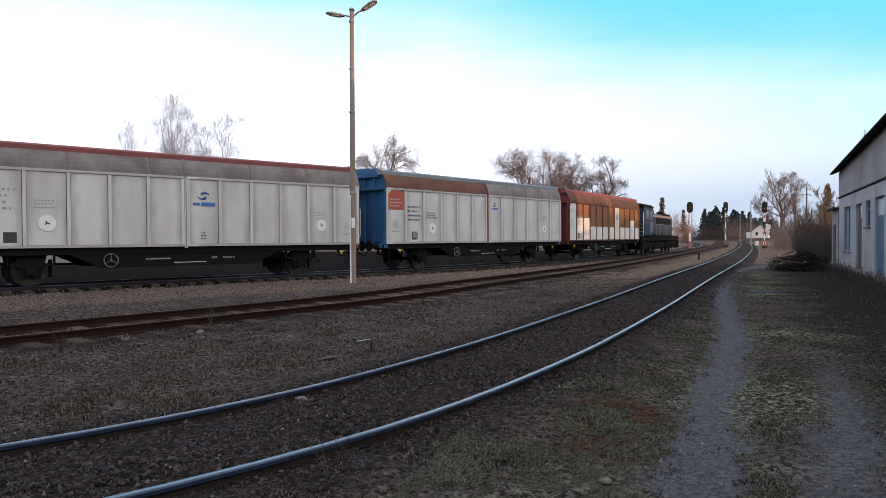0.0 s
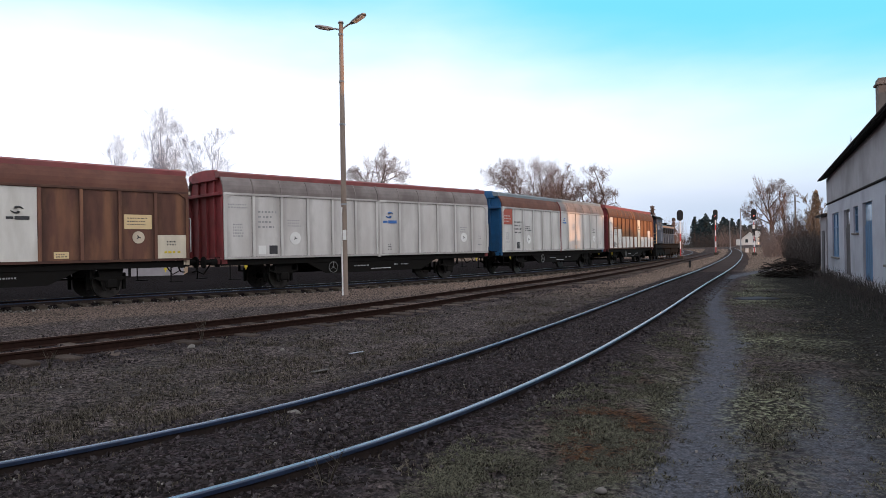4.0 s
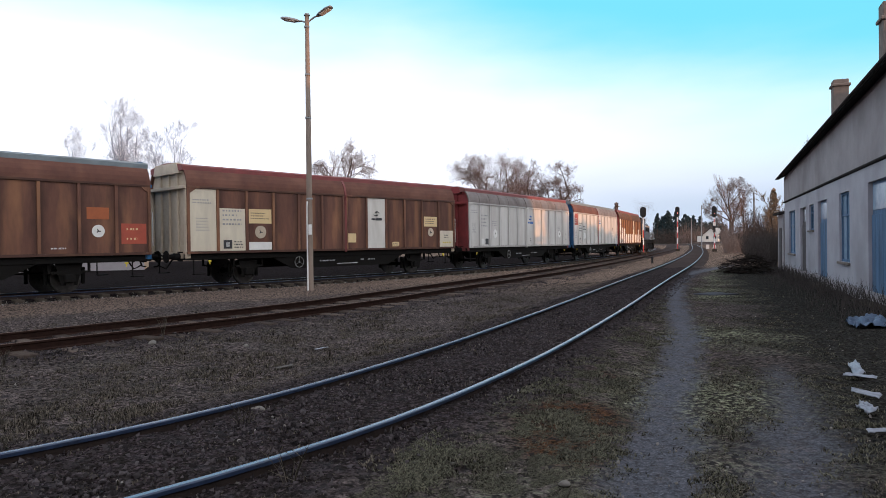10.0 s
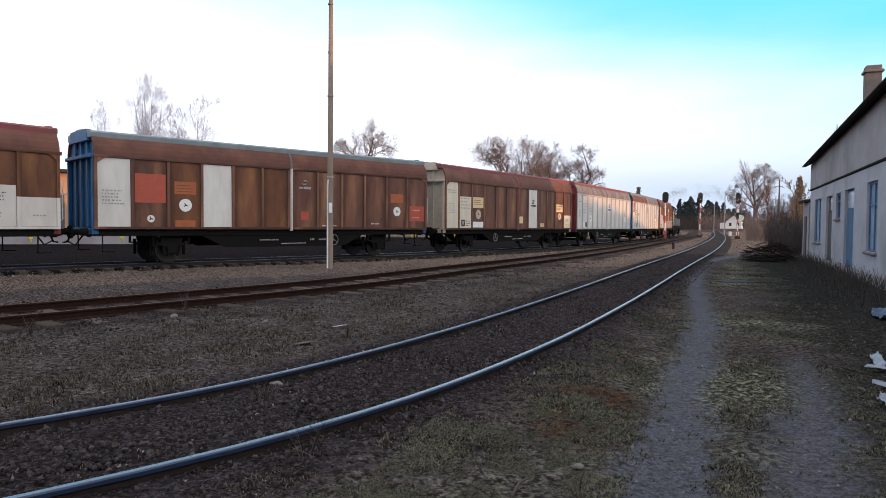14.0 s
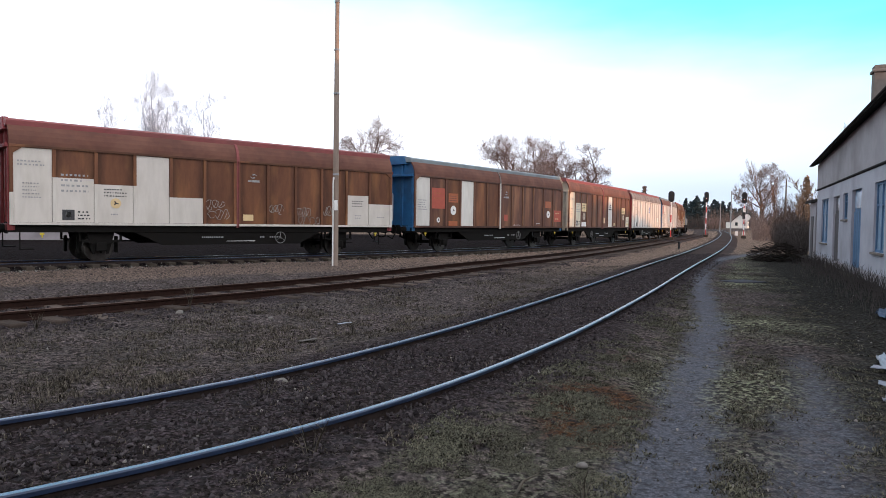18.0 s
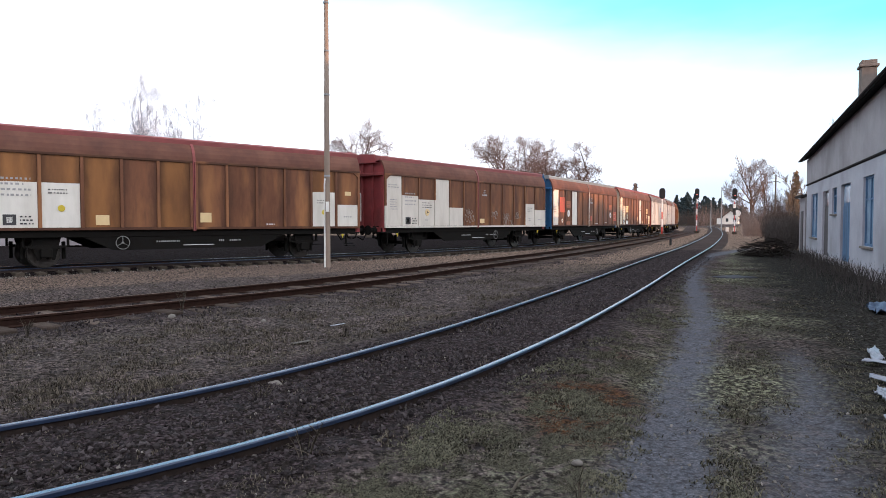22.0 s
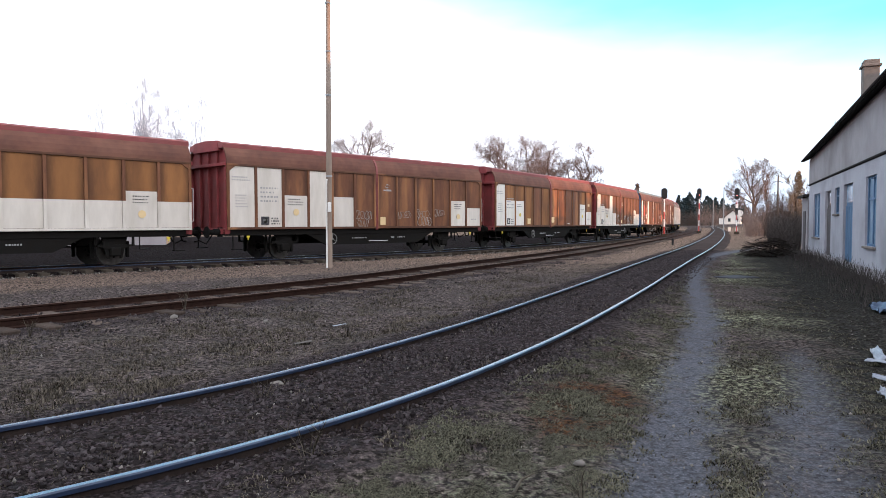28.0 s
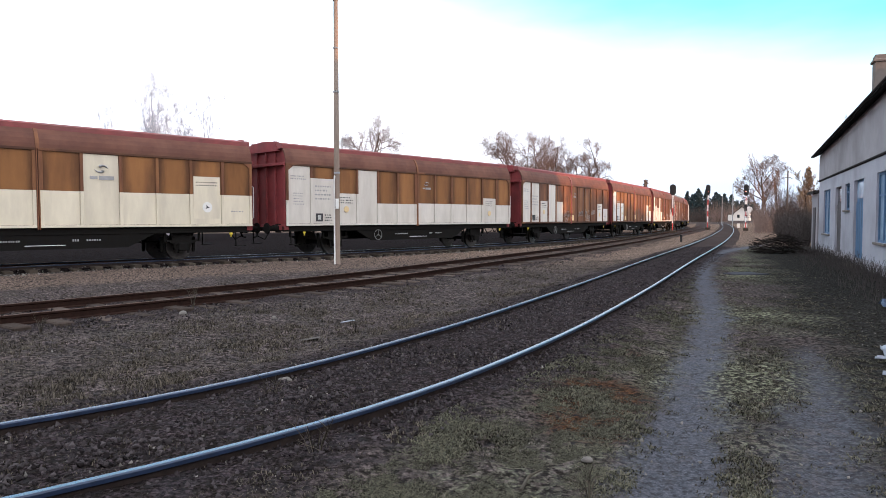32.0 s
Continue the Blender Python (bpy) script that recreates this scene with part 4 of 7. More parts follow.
    for o in b.children:
        # the eaves climb a little towards the near end
        if o.name.split(".")[0] in ("upper_wall", "back_wall", "gable_wall", "roof_slope", "fascia", "gutter", "chimney"):
            for v in o.data.vertices:
                if v.co.z > BAND + 0.5:
                    v.co.z += 0.032 * max(v.co.x, 0.0)
    part("annex_door", box(-1.7, -0.8, -0.09, -0.052, 0.0, 2.1, 0.01), DOOR_BROWN, b)
    return b


PANE = surface("pale_dusty_pane", (0.26, 0.37, 0.48), (0.16, 0.25, 0.35), 0.2, bump=0.0)
depot_building()

# an added, unseen shed behind the camera keeps the low sun off the near tracks
shed = tagged(empty("storage_shed", pose(17.0, -4.0, 0, 0, 0, 62)), "unseen long plastered shed added to block the low sun", "shed")
part("shed_walls", box(-34, 13, -4, 4, -0.1, 8.0), PLASTER_OLD, shed)
part("shed_roof", extrude_profile([(-4.4, 7.95), (0, 9.6), (4.4, 7.95), (4.4, 8.1), (0, 9.8), (-4.4, 8.1)], -34.4, 13.4), ROOFING, shed)



# ---- the freight train ----
PITCH, HALF, WY = 15.18, 7.04, 1.41
SILL, VERT, ROOF_E, ROOF_T = 1.15, 3.48, 4.19, 4.38
PW = (HALF - 0.04) / 6
SHOULDER_LINE = [(WY, VERT), (1.40, 3.63), (1.365, 3.78), (1.30, 3.93), (1.21, 4.06), (1.09, 4.17)]
TALL = 1.18            # the panels' height against the unit in which signs are given
EDGE_Y = SHOULDER_LINE[-1][0]
PANEL_CODES = {  # colour above, colour below, share of the height that is below
    "B": (BROWN, None, 0), "O": (OCHRE, None, 0), "G": (GREY, None, 0), "W": (WHITE, None, 0), "C": (CREAM, None, 0),
    "w": (BROWN, WHITE, 0.40), "v": (OCHRE, WHITE, 0.38), "L": (OCHRE, WHITE, 0.62), "l": (BROWN, WHITE, 0.55), "K": (BROWN, CREAM, 0.70),
    "c": (OCHRE, CREAM, 0.47), "k": (BROWN, CREAM, 0.36), "M": (OCHRE, WHITE, 0.80)}
shared = {}


def same_part(key, name, make, material, parent, label="", m=None):
    """Builds a mesh once and lets later objects share it."""
    if key not in shared:
        ob = part(name, make(), material, parent, label)
        shared[key] = ob.data
    else:
        ob = new(name, shared[key])
        ob.parent = parent
        if label:
            ob["label"] = label
    if m is not None:
        ob.matrix_basis = m
    return ob


def shoulder_shell(x0, x1, sign, out=0.0):
    bm = bmesh.new()
    line = [(y + out, z) for y, z in SHOULDER_LINE]
    inner = [(y - 0.05, z - 0.03) for y, z in SHOULDER_LINE]
    prof = [(sign * y, z) for y, z in line] + [(sign * y, z) for y, z in inner[::-1]]
    return extrude_profile(prof, x0, x1)


def body_core():
    half = [(WY - 0.06, SILL)] + [(y - 0.06, z - 0.04) for y, z in SHOULDER_LINE]
    prof = half + [(-y, z) for y, z in half[::-1]]
    return extrude_profile(prof, -HALF + 0.16, HALF - 0.16)


def roof_shell():
    half = [(EDGE_Y - 0.02, ROOF_E - 0.13), (EDGE_Y + 0.10, ROOF_E - 0.12), (EDGE_Y + 0.11, ROOF_E + 0.03), (EDGE_Y + 0.05, ROOF_E + 0.08), (0.70, ROOF_T - 0.05), (0.3, ROOF_T), (0, ROOF_T + 0.01)]
    prof = half + [(-y, z) for y, z in half[-2::-1]]
    return extrude_profile(prof, -HALF - 0.04, HALF + 0.04)


def end_wall(sign):
    half = [(WY - 0.1, SILL - 0.15)] + [(y - 0.09, z - 0.03) for y, z in SHOULDER_LINE]
    prof = half + [(-y, z) for y, z in half[::-1]]
    return extrude_profile(prof, sign * (HALF - 0.155), sign * (HALF - 0.10))


def end_post(high):
    return add_box(bmesh.new(), -0.098, -0.02, -0.05, 0.05, SILL + 0.05, VERT + (0.55 if high else -0.07), 0.008)


def end_ledge(z0, z1, wide, out):
    return add_box(bmesh.new(), -0.098, out, -wide, wide, z0, z1, 0.01)


def corner_post():
    return add_box(bmesh.new(), -0.098, 0.03, -0.07, 0.07, SILL + 0.05, VERT - 0.07, 0.01)


def wall_rib(z0, z1):
    return add_box(bmesh.new(), -0.05, 0.05, -WY - 0.012, -WY + 0.05, z0, z1, 0.006)


def wall_rail(z0, z1):
    return add_box(bmesh.new(), 0, 6 * PW, -WY - 0.016, -WY + 0.05, z0, z1, 0.006)


def corner_plate(d):
    """The cut-off upper corner of a sliding wall."""
    bm = bmesh.new()
    tri = [(0, VERT - 0.052), (d * 0.34, VERT - 0.052), (0, VERT - 0.30)]
    va = [bm.verts.new((x, -WY - 0.006, z)) for x, z in tri]
    vb = [bm.verts.new((x, -WY + 0.04, z)) for x, z in tri]
    bm.faces.new(va)
    bm.faces.new(vb[::-1])
    for i in range(3):
        bm.faces.new((va[i], va[(i + 1) % 3], vb[(i + 1) % 3], vb[i]))
    bmesh.ops.recalc_face_normals(bm, faces=bm.faces)
    return bm


def shoulder_rib():
    bm = bmesh.new()
    k = len(SHOULDER_LINE)
    pts = [bm.verts.new((dx, -(y + o), z + o * 0.5)) for dx in (-0.022, 0.022) for o in (0.0, 0.012) for y, z in SHOULDER_LINE]
    for a, b in ((0, 1), (1, 3), (3, 2), (2, 0)):
        for j in range(k - 1):
            bm.faces.new((pts[a * k + j], pts[a * k + j + 1], pts[b * k + j + 1], pts[b * k + j]))
    bmesh.ops.recalc_face_normals(bm, faces=bm.faces)
    return bm


def underframe():
    bm = bmesh.new()
    add_box(bm, -HALF - 0.05, HALF + 0.05, -1.30, -1.18, 0.93, SILL - 0.003, 0.01)
    add_box(bm, -HALF - 0.05, HALF + 0.05, 1.18, 1.30, 0.93, SILL - 0.003, 0.01)
    for x in (-7.0, -5.6, -3.4, -1.2, 1.2, 3.4, 5.6, 7.0):
        add_box(bm, x - 0.06, x + 0.06, -1.18, 1.18, 0.95, 1.14)
    for y in (-1.27, 1.19):
        q = [(-3.5, 0.93), (-2.6, 0.50), (2.6, 0.50), (3.5, 0.93)]
        va = [bm.verts.new((x, y, z)) for x, z in q]
        vb = [bm.verts.new((x, y + 0.08, z)) for x, z in q]
        bm.faces.new(va)
        bm.faces.new(vb[::-1])
        for i in range(4):
            bm.faces.new((va[i], vb[i], vb[(i + 1) % 4], va[(i + 1) % 4]))
    add_tube(bm, [(-1.6, 0.3, 0.72), (-0.3, 0.3, 0.72)], 0.2, 10)
    add_box(bm, 0.6, 1.7, -0.7, -0.2, 0.55, 0.93)
    add_tube(bm, [(-4.4, 0, 0.62), (4.4, 0, 0.62)], 0.03, 6)
    bmesh.ops.recalc_face_normals(bm, faces=bm.faces)
    return bm


def gear_piece(kind):
    """One piece of the running gear of a wheel."""
    bm, y = bmesh.new(), -1.10
    if kind == "leaf_spring":
        for i in range(6):
            add_box(bm, -0.64 + i * 0.09, 0.64 - i * 0.09, y - 0.06, y + 0.06, 0.66 - i * 0.026, 0.686 - i * 0.026)
        for sx in (-1, 1):
            add_box(bm, sx * 0.61 - 0.03, sx * 0.61 + 0.03, y - 0.04, y + 0.04, 0.64, 0.95)
    elif kind == "axle_box":
        add_box(bm, -0.17, 0.17, y - 0.13, y + 0.12, 0.32, 0.60, 0.03)
    elif kind == "axle_guard":
        q = [(-0.42, 0.95), (-0.24, 0.24), (-0.16, 0.24), (-0.19, 0.62), (0.19, 0.62), (0.16, 0.24), (0.24, 0.24), (0.42, 0.95)]
        va = [bm.verts.new((x, y - 0.015, z)) for x, z in q]
        vb = [bm.verts.new((x, y + 0.015, z)) for x, z in q]
        bm.faces.new(va)
        bm.faces.new(vb[::-1])
        for i in range(8):
            bm.faces.new((va[i], vb[i], vb[(i + 1) % 8], va[(i + 1) % 8]))
        bmesh.ops.recalc_face_normals(bm, faces=bm.faces)
    else:
        add_box(bm, -0.05, 0.05, -0.80, -0.70, 0.26, 0.80, 0.015)
    return bm


def wheelset_mesh(kind):
    bm = bmesh.new()
    if kind == "axle":
        add_tube(bm, [(0, -1.1, 0), (0, 1.1, 0)], 0.08, 10)
    elif kind == "disc":
        add_tube(bm, [(0, -0.06, 0), (0, 0.06, 0)], [0.40, 0.38], 24)
        add_tube(bm, [(0, -0.11, 0), (0, 0.11, 0)], 0.12, 12)
        for k in range(6):
            a = k * math.pi / 3
            add_box(bm, 0.2 * math.cos(a) - 0.03, 0.2 * math.cos(a) + 0.03, -0.075, 0.075, 0.2 * math.sin(a) - 0.03, 0.2 * math.sin(a) + 0.03)
    else:
        for r0, r1, y0, y1 in ((0.46, 0.46, -0.065, 0.05), (0.49, 0.47, 0.05, 0.075)):
            add_tube(bm, [(0, y0, 0), (0, y1, 0)], [r0, r1], 28)
    return bm


def buffer_mesh():
    bm = bmesh.new()
    add_box(bm, 0, 0.05, -0.17, 0.17, -0.17, 0.17, 0.01)
    add_tube(bm, [(0.04, 0, 0), (0.28, 0, 0)], [0.13, 0.115], 12)
    add_tube(bm, [(0.28, 0, 0), (0.52, 0, 0)], 0.085, 12)
    add_tube(bm, [(0.52, 0, 0), (0.56, 0, 0)], [0.21, 0.2], 18)
    return bm


def coupling_mesh():
    bm = bmesh.new()
    add_box(bm, 0, 0.22, -0.05, 0.05, -0.06, 0.05, 0.02)
    add_tube(bm, [(0.2, 0, 0.02), (0.33, 0, 0.05), (0.38, 0, -0.03), (0.30, 0, -0.08)], 0.035, 6)
    add_tube(bm, [(0.30, 0, -0.05), (0.42, 0, -0.32), (0.56, 0, -0.34)], 0.03, 6)
    add_tube(bm, [(0.05, 0.35, -0.1), (0.28, 0.33, -0.42), (0.5, 0.2, -0.28)], 0.028, 6)
    return bm


def handwheel_mesh():
    bm = bmesh.new()
    pts = [(0.21 * math.cos(a), 0, 0.21 * math.sin(a)) for a in [k * math.pi / 10 for k in range(21)]]
    add_tube(bm, pts, 0.014, 6, cap=False)
    for k in range(3):
        a = math.pi / 2 + k * 2 * math.pi / 3
        add_tube(bm, [(0, 0, 0), (0.2 * math.cos(a), 0, 0.2 * math.sin(a))], 0.011, 6)
    add_disc(bm, (0, 0, 0), (0, 1, 0), 0.035, 0.05, 10)
    return bm


def frame_text():
    r, bm = random.Random(8), bmesh.new()
    for a, b, h in ((-1.25, -0.45, 0.05), (0.95, 1.15, 0.07), (1.35, 1.75, 0.05)):
        x = a
        while x < b:
            d = r.uniform(0.03, 0.06)
            add_box(bm, x, x + d, -0.004, 0, -h / 2, h / 2)
            x += d + r.uniform(0.015, 0.04)
    return bm


FACE = -WY + 0.028     # the outer face of the panels


def panel_x(i):
    """The middle of panel i, 1 to 12 from the tail."""
    return (-HALF if i <= 6 else 0.04) + ((i - 1) % 6 + 0.5) * PW


def up(z):
    return SILL + (z - SILL) * TALL


def plate(wagon, name, i, dx, z, w, h, mat, label, lift=0.0):
    x, z, h = panel_x(i) + dx, up(z), h * 1.12
    return same_part(("plate", round(w, 3), round(h, 3), mat.name), name, lambda: box(-w / 2, w / 2, -0.008, 0.0, -h / 2, h / 2), mat, wagon, label,
                     pose(x, FACE - 0.001 - lift, z))


def bars(wagon, i, dx, z, w, rows, mat, h=0.045, gap=0.085, seed=0, lift=0.009):
    """Rows of unreadable lettering as plain bars."""
    rng = random.Random(seed + i * 7 + rows)
    bm = bmesh.new()
    for r in range(rows):
        x, end = -w / 2, w / 2 - rng.uniform(0, 0.3) * w
        while x < end:
            d = rng.uniform(0.3, 0.8) * h * 2.2
            add_box(bm, x, min(x + d, end), -0.003, 0.0, -r * gap * 1.15 - h / 2, -r * gap * 1.15 + h / 2)
            x += d + h * rng.uniform(0.5, 1.4)
    ob = tagged(part("lettering", bm, mat, wagon, "rows of small lettering"), kind="stuff")
    ob.matrix_basis = pose(panel_x(i) + dx, FACE - lift, up(z))
    return ob


def round_sign(wagon, i, z, mat, r=0.23, dark=True):
    d = same_part(("disc", mat.name, r), "round_sign", lambda: add_disc(bmesh.new(), (0, 0, 0), (0, 1, 0), r, 0.012, 24), mat, wagon, "round white sign", pose(panel_x(i), FACE - 0.016, up(z)))
    if dark:
        bm = bmesh.new()
        for a in (0.2, 2.4, 4.2):
            add_box(bm, -0.02, 0.075, -0.004, 0, -0.018, 0.018)
            bmesh.ops.rotate(bm, verts=list(bm.verts)[-8:], cent=(0, 0, 0), matrix=Matrix.Rotation(a, 3, "Y"))
        same_part("sign_mark", "sign_mark", lambda: bm, INK, d, "", pose(0, -0.008, 0))
    return d


def swirl_logo(wagon, i, z, mat, k=1.0):
    """The operator's mark as plain shapes: a split ring over a bar."""
    bm = bmesh.new()
    for a0, s in ((0.2, 1), (0.2 + math.pi, 1)):
        pts = [(k * (0.17 - 0.02 * j) * math.cos(a0 + j * 0.38) * 1.25, -0.004, k * (0.15 - 0.012 * j) * math.sin(a0 + j * 0.38)) for j in range(7)]
        add_tube(bm, pts, [k * (0.012 + 0.008 * j) for j in range(7)], 6)
    add_box(bm, -0.36 * k, -0.12 * k, -0.004, 0.0, -0.34 * k, -0.25 * k)
    add_box(bm, -0.08 * k, 0.40 * k, -0.004, 0.0, -0.36 * k, -0.23 * k)
    ob = part("operator_mark", bm, mat, wagon, "painted operator mark as plain shapes")
    ob.matrix_basis = pose(panel_x(i), FACE - 0.010, up(z))


def scrawl(wagon, i, z, seed):
    """A sprayed tag of round, overlapping outlines."""
    rng = random.Random(seed)
    bm = bmesh.new()
    x = -0.40
    for row in range(1 + seed % 2):
        x = -0.42 + 0.1 * row
        for _ in range(rng.randint(3, 4)):
            w, h, ph = rng.uniform(0.09, 0.15), rng.uniform(0.12, 0.20), rng.uniform(0, 6.28)
            zc = 0.17 - row * 0.36 + rng.uniform(-0.03, 0.03)
            n = rng.choice((9, 11, 13))
            pts = [(x + w * math.cos(ph + a * 0.55) * (1 + 0.3 * math.sin(a * 1.7 + ph)), -0.002, zc + h * math.sin(ph + a * 0.55)) for a in range(n)]
            add_tube(bm, pts, 0.009, 4)
            if rng.random() < 0.6:
                add_tube(bm, [(x - w * 0.5, -0.002, zc - h * 0.9), (x + w * 0.2, -0.002, zc), (x + w * 0.4, -0.002, zc + h * 0.8)], 0.008, 4)
            x += w * 1.75
    ob = part("scrawl", bm, SPRAY, wagon, "pale spray-painted scrawl")
    ob.matrix_basis = pose(panel_x(i), FACE - 0.012, up(z))


def panel_paint(spec, code):
    up, low, share = PANEL_CODES[code]
    swap = spec.get("swap", {})
    return swap.get(up.name, up), (swap.get(low.name, low) if low else None), share


def wagon(spec):
    w = tagged(empty("freight_wagon"), spec["label"], "freight wagon", "wagons of the freight train")
    core, end = spec["core"], spec["end"]
    z0, z1 = SILL + 0.08, VERT - 0.05
    same_part("core", "body", body_core, SEAM_SHADE, w, "dark inner wall, coloured for dirt and shade in the seams")
    same_part(("roof", spec["roof"].name), "roof", roof_shell, spec["roof"], w, spec["roof_label"])
    same_part(("end", end.name, -1), "end_wall", lambda: end_wall(-1), end, w, spec["end_label"])
    same_part(("end", end.name, 1), "end_wall", lambda: end_wall(1), end, w, spec["end_label"])
    for sx in (-1, 1):
        turn = 0 if sx > 0 else 180
        for y in (-0.62, 0.0, 0.62):
            same_part(("post", end.name), "end_rib", lambda: end_post(True), end, w, "", pose(sx * HALF, y, 0, 0, 0, turn))
        for y in (-WY + 0.14, WY - 0.14):
            same_part(("corner", end.name), "corner_post", corner_post, end, w, "", pose(sx * HALF, y, 0, 0, 0, turn))
        same_part(("ledge", end.name), "end_ledge", lambda: end_ledge(VERT - 0.06, VERT + 0.05, WY - 0.06, 0.10), end, w, "", pose(sx * HALF, 0, 0, 0, 0, turn))
        same_part(("beam", end.name), "end_beam", lambda: end_ledge(SILL - 0.16, SILL + 0.04, WY - 0.08, 0.05), end, w, "", pose(sx * HALF, 0, 0, 0, 0, turn))
        same_part(("peak", end.name), "roof_end", lambda: extrude_profile([(-0.95, VERT + 0.5), (-0.8, ROOF_T - 0.03), (0.8, ROOF_T - 0.03), (0.95, VERT + 0.5)], -0.099, 0.06), end, w, "", pose(sx * HALF, 0, 0, 0, 0, turn))
    for door in (0, 1):
        sh = spec["shoulders"][door]
        x0 = -HALF if door == 0 else 0.04
        same_part(("sh", door, sh.name), "roof_shoulder", lambda: shoulder_shell(x0, x0 + 6 * PW, -1), sh, w, "curved upper wall panel")
        same_part(("shf", door, sh.name), "roof_shoulder", lambda: shoulder_shell(x0, x0 + 6 * PW, 1), sh, w)
        for i in range(1, 6 if sh is not SHOULDER else 1):
            same_part(("shr", sh.name), "shoulder_rib", shoulder_rib, sh, w, "", pose(x0 + i * PW, 0, 0))
        # the highlight along the drip edge is painted on as a white strip
        same_part(("drip", door), "drip_edge", lambda: box(x0 + 0.05, x0 + 6 * PW - 0.05, -EDGE_Y - 0.06, -EDGE_Y - 0.02, ROOF_E - 0.150, ROOF_E - 0.131), INK_WHITE, w, "drip edge coloured pale as a highlight line")
        rb, base = spec["rib"], spec.get("base", spec["rib"])
        for i in range(7):
            n = door * 6 + i
            xr = min(max(x0 + i * PW, x0 + 0.051), x0 + 6 * PW - 0.051)
            lows = [panel_paint(spec, spec["panels"][q]) for q in (n - 1, n) if door * 6 <= q < door * 6 + 6]
            cut = SILL + 0.081
            if "base" in spec and all(c[1] or c[0] is base for c in lows):
                cut = z0 + (z1 - z0) * min(c[2] if c[1] else 1.0 for c in lows)
                if cut > VERT - 0.1:
                    cut = z0 + (z1 - z0) * 0.4
                same_part(("lowrib", base.name, round(cut, 3)), "wall_rib", lambda: wall_rib(SILL + 0.081, cut - 0.001), base, w, "pale lower rib", pose(xr, 0, 0))
            same_part(("rib", rb.name, round(cut, 3)), "wall_rib", lambda: wall_rib(cut, VERT - 0.051), rb, w, "", pose(xr, 0, 0))
        same_part(("trail", rb.name), "top_rail", lambda: wall_rail(VERT - 0.05, VERT + 0.03), rb, w, "", pose(x0, 0, 0))
        same_part(("brail", base.name), "bottom_rail", lambda: wall_rail(SILL, SILL + 0.08), base, w, "", pose(x0, 0, 0))
        same_part(("cut", rb.name, door), "corner_plate", lambda: corner_plate(1 if door == 0 else -1), rb, w, "", pose(x0 if door == 0 else x0 + 6 * PW, 0, 0))
        same_part(("far", door, core.name), "far_wall", lambda: box(x0, x0 + 6 * PW, WY - 0.05, WY, SILL, VERT), core, w)
    for i, code in enumerate(spec["panels"], 1):
        upper, low, share = panel_paint(spec, code)
        cut = z0 + (z1 - z0) * share
        pw = PW / 2 - (0.064 if rb is GREY else 0.057)
        if low:
            same_part(("panel", low.name, share, "low", rb is GREY), "wall_panel", lambda: box(-pw, pw, FACE, FACE + 0.03, z0 + 0.006, cut - 0.002), low, w, "pale repainted panel", pose(panel_x(i), 0, 0))
        same_part(("panel", upper.name, share, "up", rb is GREY), "wall_panel", lambda: box(-pw, pw, FACE + 0.0015, FACE + 0.03, cut if low else z0 + 0.006, z1 - 0.006), upper, w, "", pose(panel_x(i), 0, 0))
    mid = same_part(("mid", spec["mid"].name), "locking_bar", lambda: add_box(add_box(bmesh.new(), -0.035, 0.0, -WY - 0.03, -WY + 0.04, SILL - 0.05, VERT, 0.005), 0.02, 0.055, -WY - 0.03, -WY + 0.04, SILL - 0.05, VERT, 0.005), spec["mid"], w)
    bar = SHOULDER_GREY if spec["mid"] in (GREY, WHITE) else spec["mid"]
    same_part(("midc", bar.name), "locking_bar", lambda: shoulder_shell(-0.04, 0.06, -1, 0.03), bar, w)
    same_part("under", "underframe", underframe, UNDER, w, "sooty black underframe")
    for sx in (-1, 1):
        for turn in (0, 180):
            for kind in ("leaf_spring", "axle_box", "axle_guard"):
                same_part(kind, kind, lambda: gear_piece(kind), UNDER, w, "", pose(sx * 4.5, 0, 0, 0, 0, turn))
            for dx in (-0.57, 0.57):
                same_part("shoe", "brake_shoe", lambda: gear_piece("shoe"), UNDER, w, "", pose(sx * 4.5 + dx, 0, 0, 0, 0, turn))
        ax = same_part("axle", "wheelset", lambda: wheelset_mesh("axle"), UNDER, w, "wheelset with steel wheels", pose(sx * 4.5, 0, 0.46))
        wheelsets.append((ax, sx * 4.5))
        for sy in (-1, 1):
            m = pose(0, sy * 0.78, 0, 0, 0, 0 if sy < 0 else 180)
            same_part("wdisc", "wheel", lambda: wheelset_mesh("disc"), UNDER, ax, "", m)
            same_part("wtyre", "tyre", lambda: wheelset_mesh("tyre"), TYRE, ax, "", m)
            same_part("buffer", "buffer", buffer_mesh, UNDER, w, "", pose(sx * (HALF - 0.02), sy * 0.875, 1.06, 0, 0, 0 if sx > 0 else 180))
            same_part("step", "step_plate", lambda: add_box(add_box(bmesh.new(), -0.18, 0.18, -0.12, 0.12, 0.42, 0.45), -0.18, -0.15, -0.02, 0.02, 0.45, 1.0), UNDER, w, "", pose(sx * 6.6, sy * 1.28, 0))
        same_part("coupling", "coupling", coupling_mesh, UNDER, w, "", pose(sx * (HALF - 0.02), 0, 1.05, 0, 0, 0 if sx > 0 else 180))
        same_part("tap", "brake_tap", lambda: add_box(add_box(bmesh.new(), -0.06, 0.06, -0.02, 0.02, -0.03, 0.04, 0.01), -0.02, 0.02, -0.02, 0.02, -0.11, -0.03, 0.01), YELLOW, w, "small yellow brake tap", pose(sx * 6.2, -1.36, 0.88))
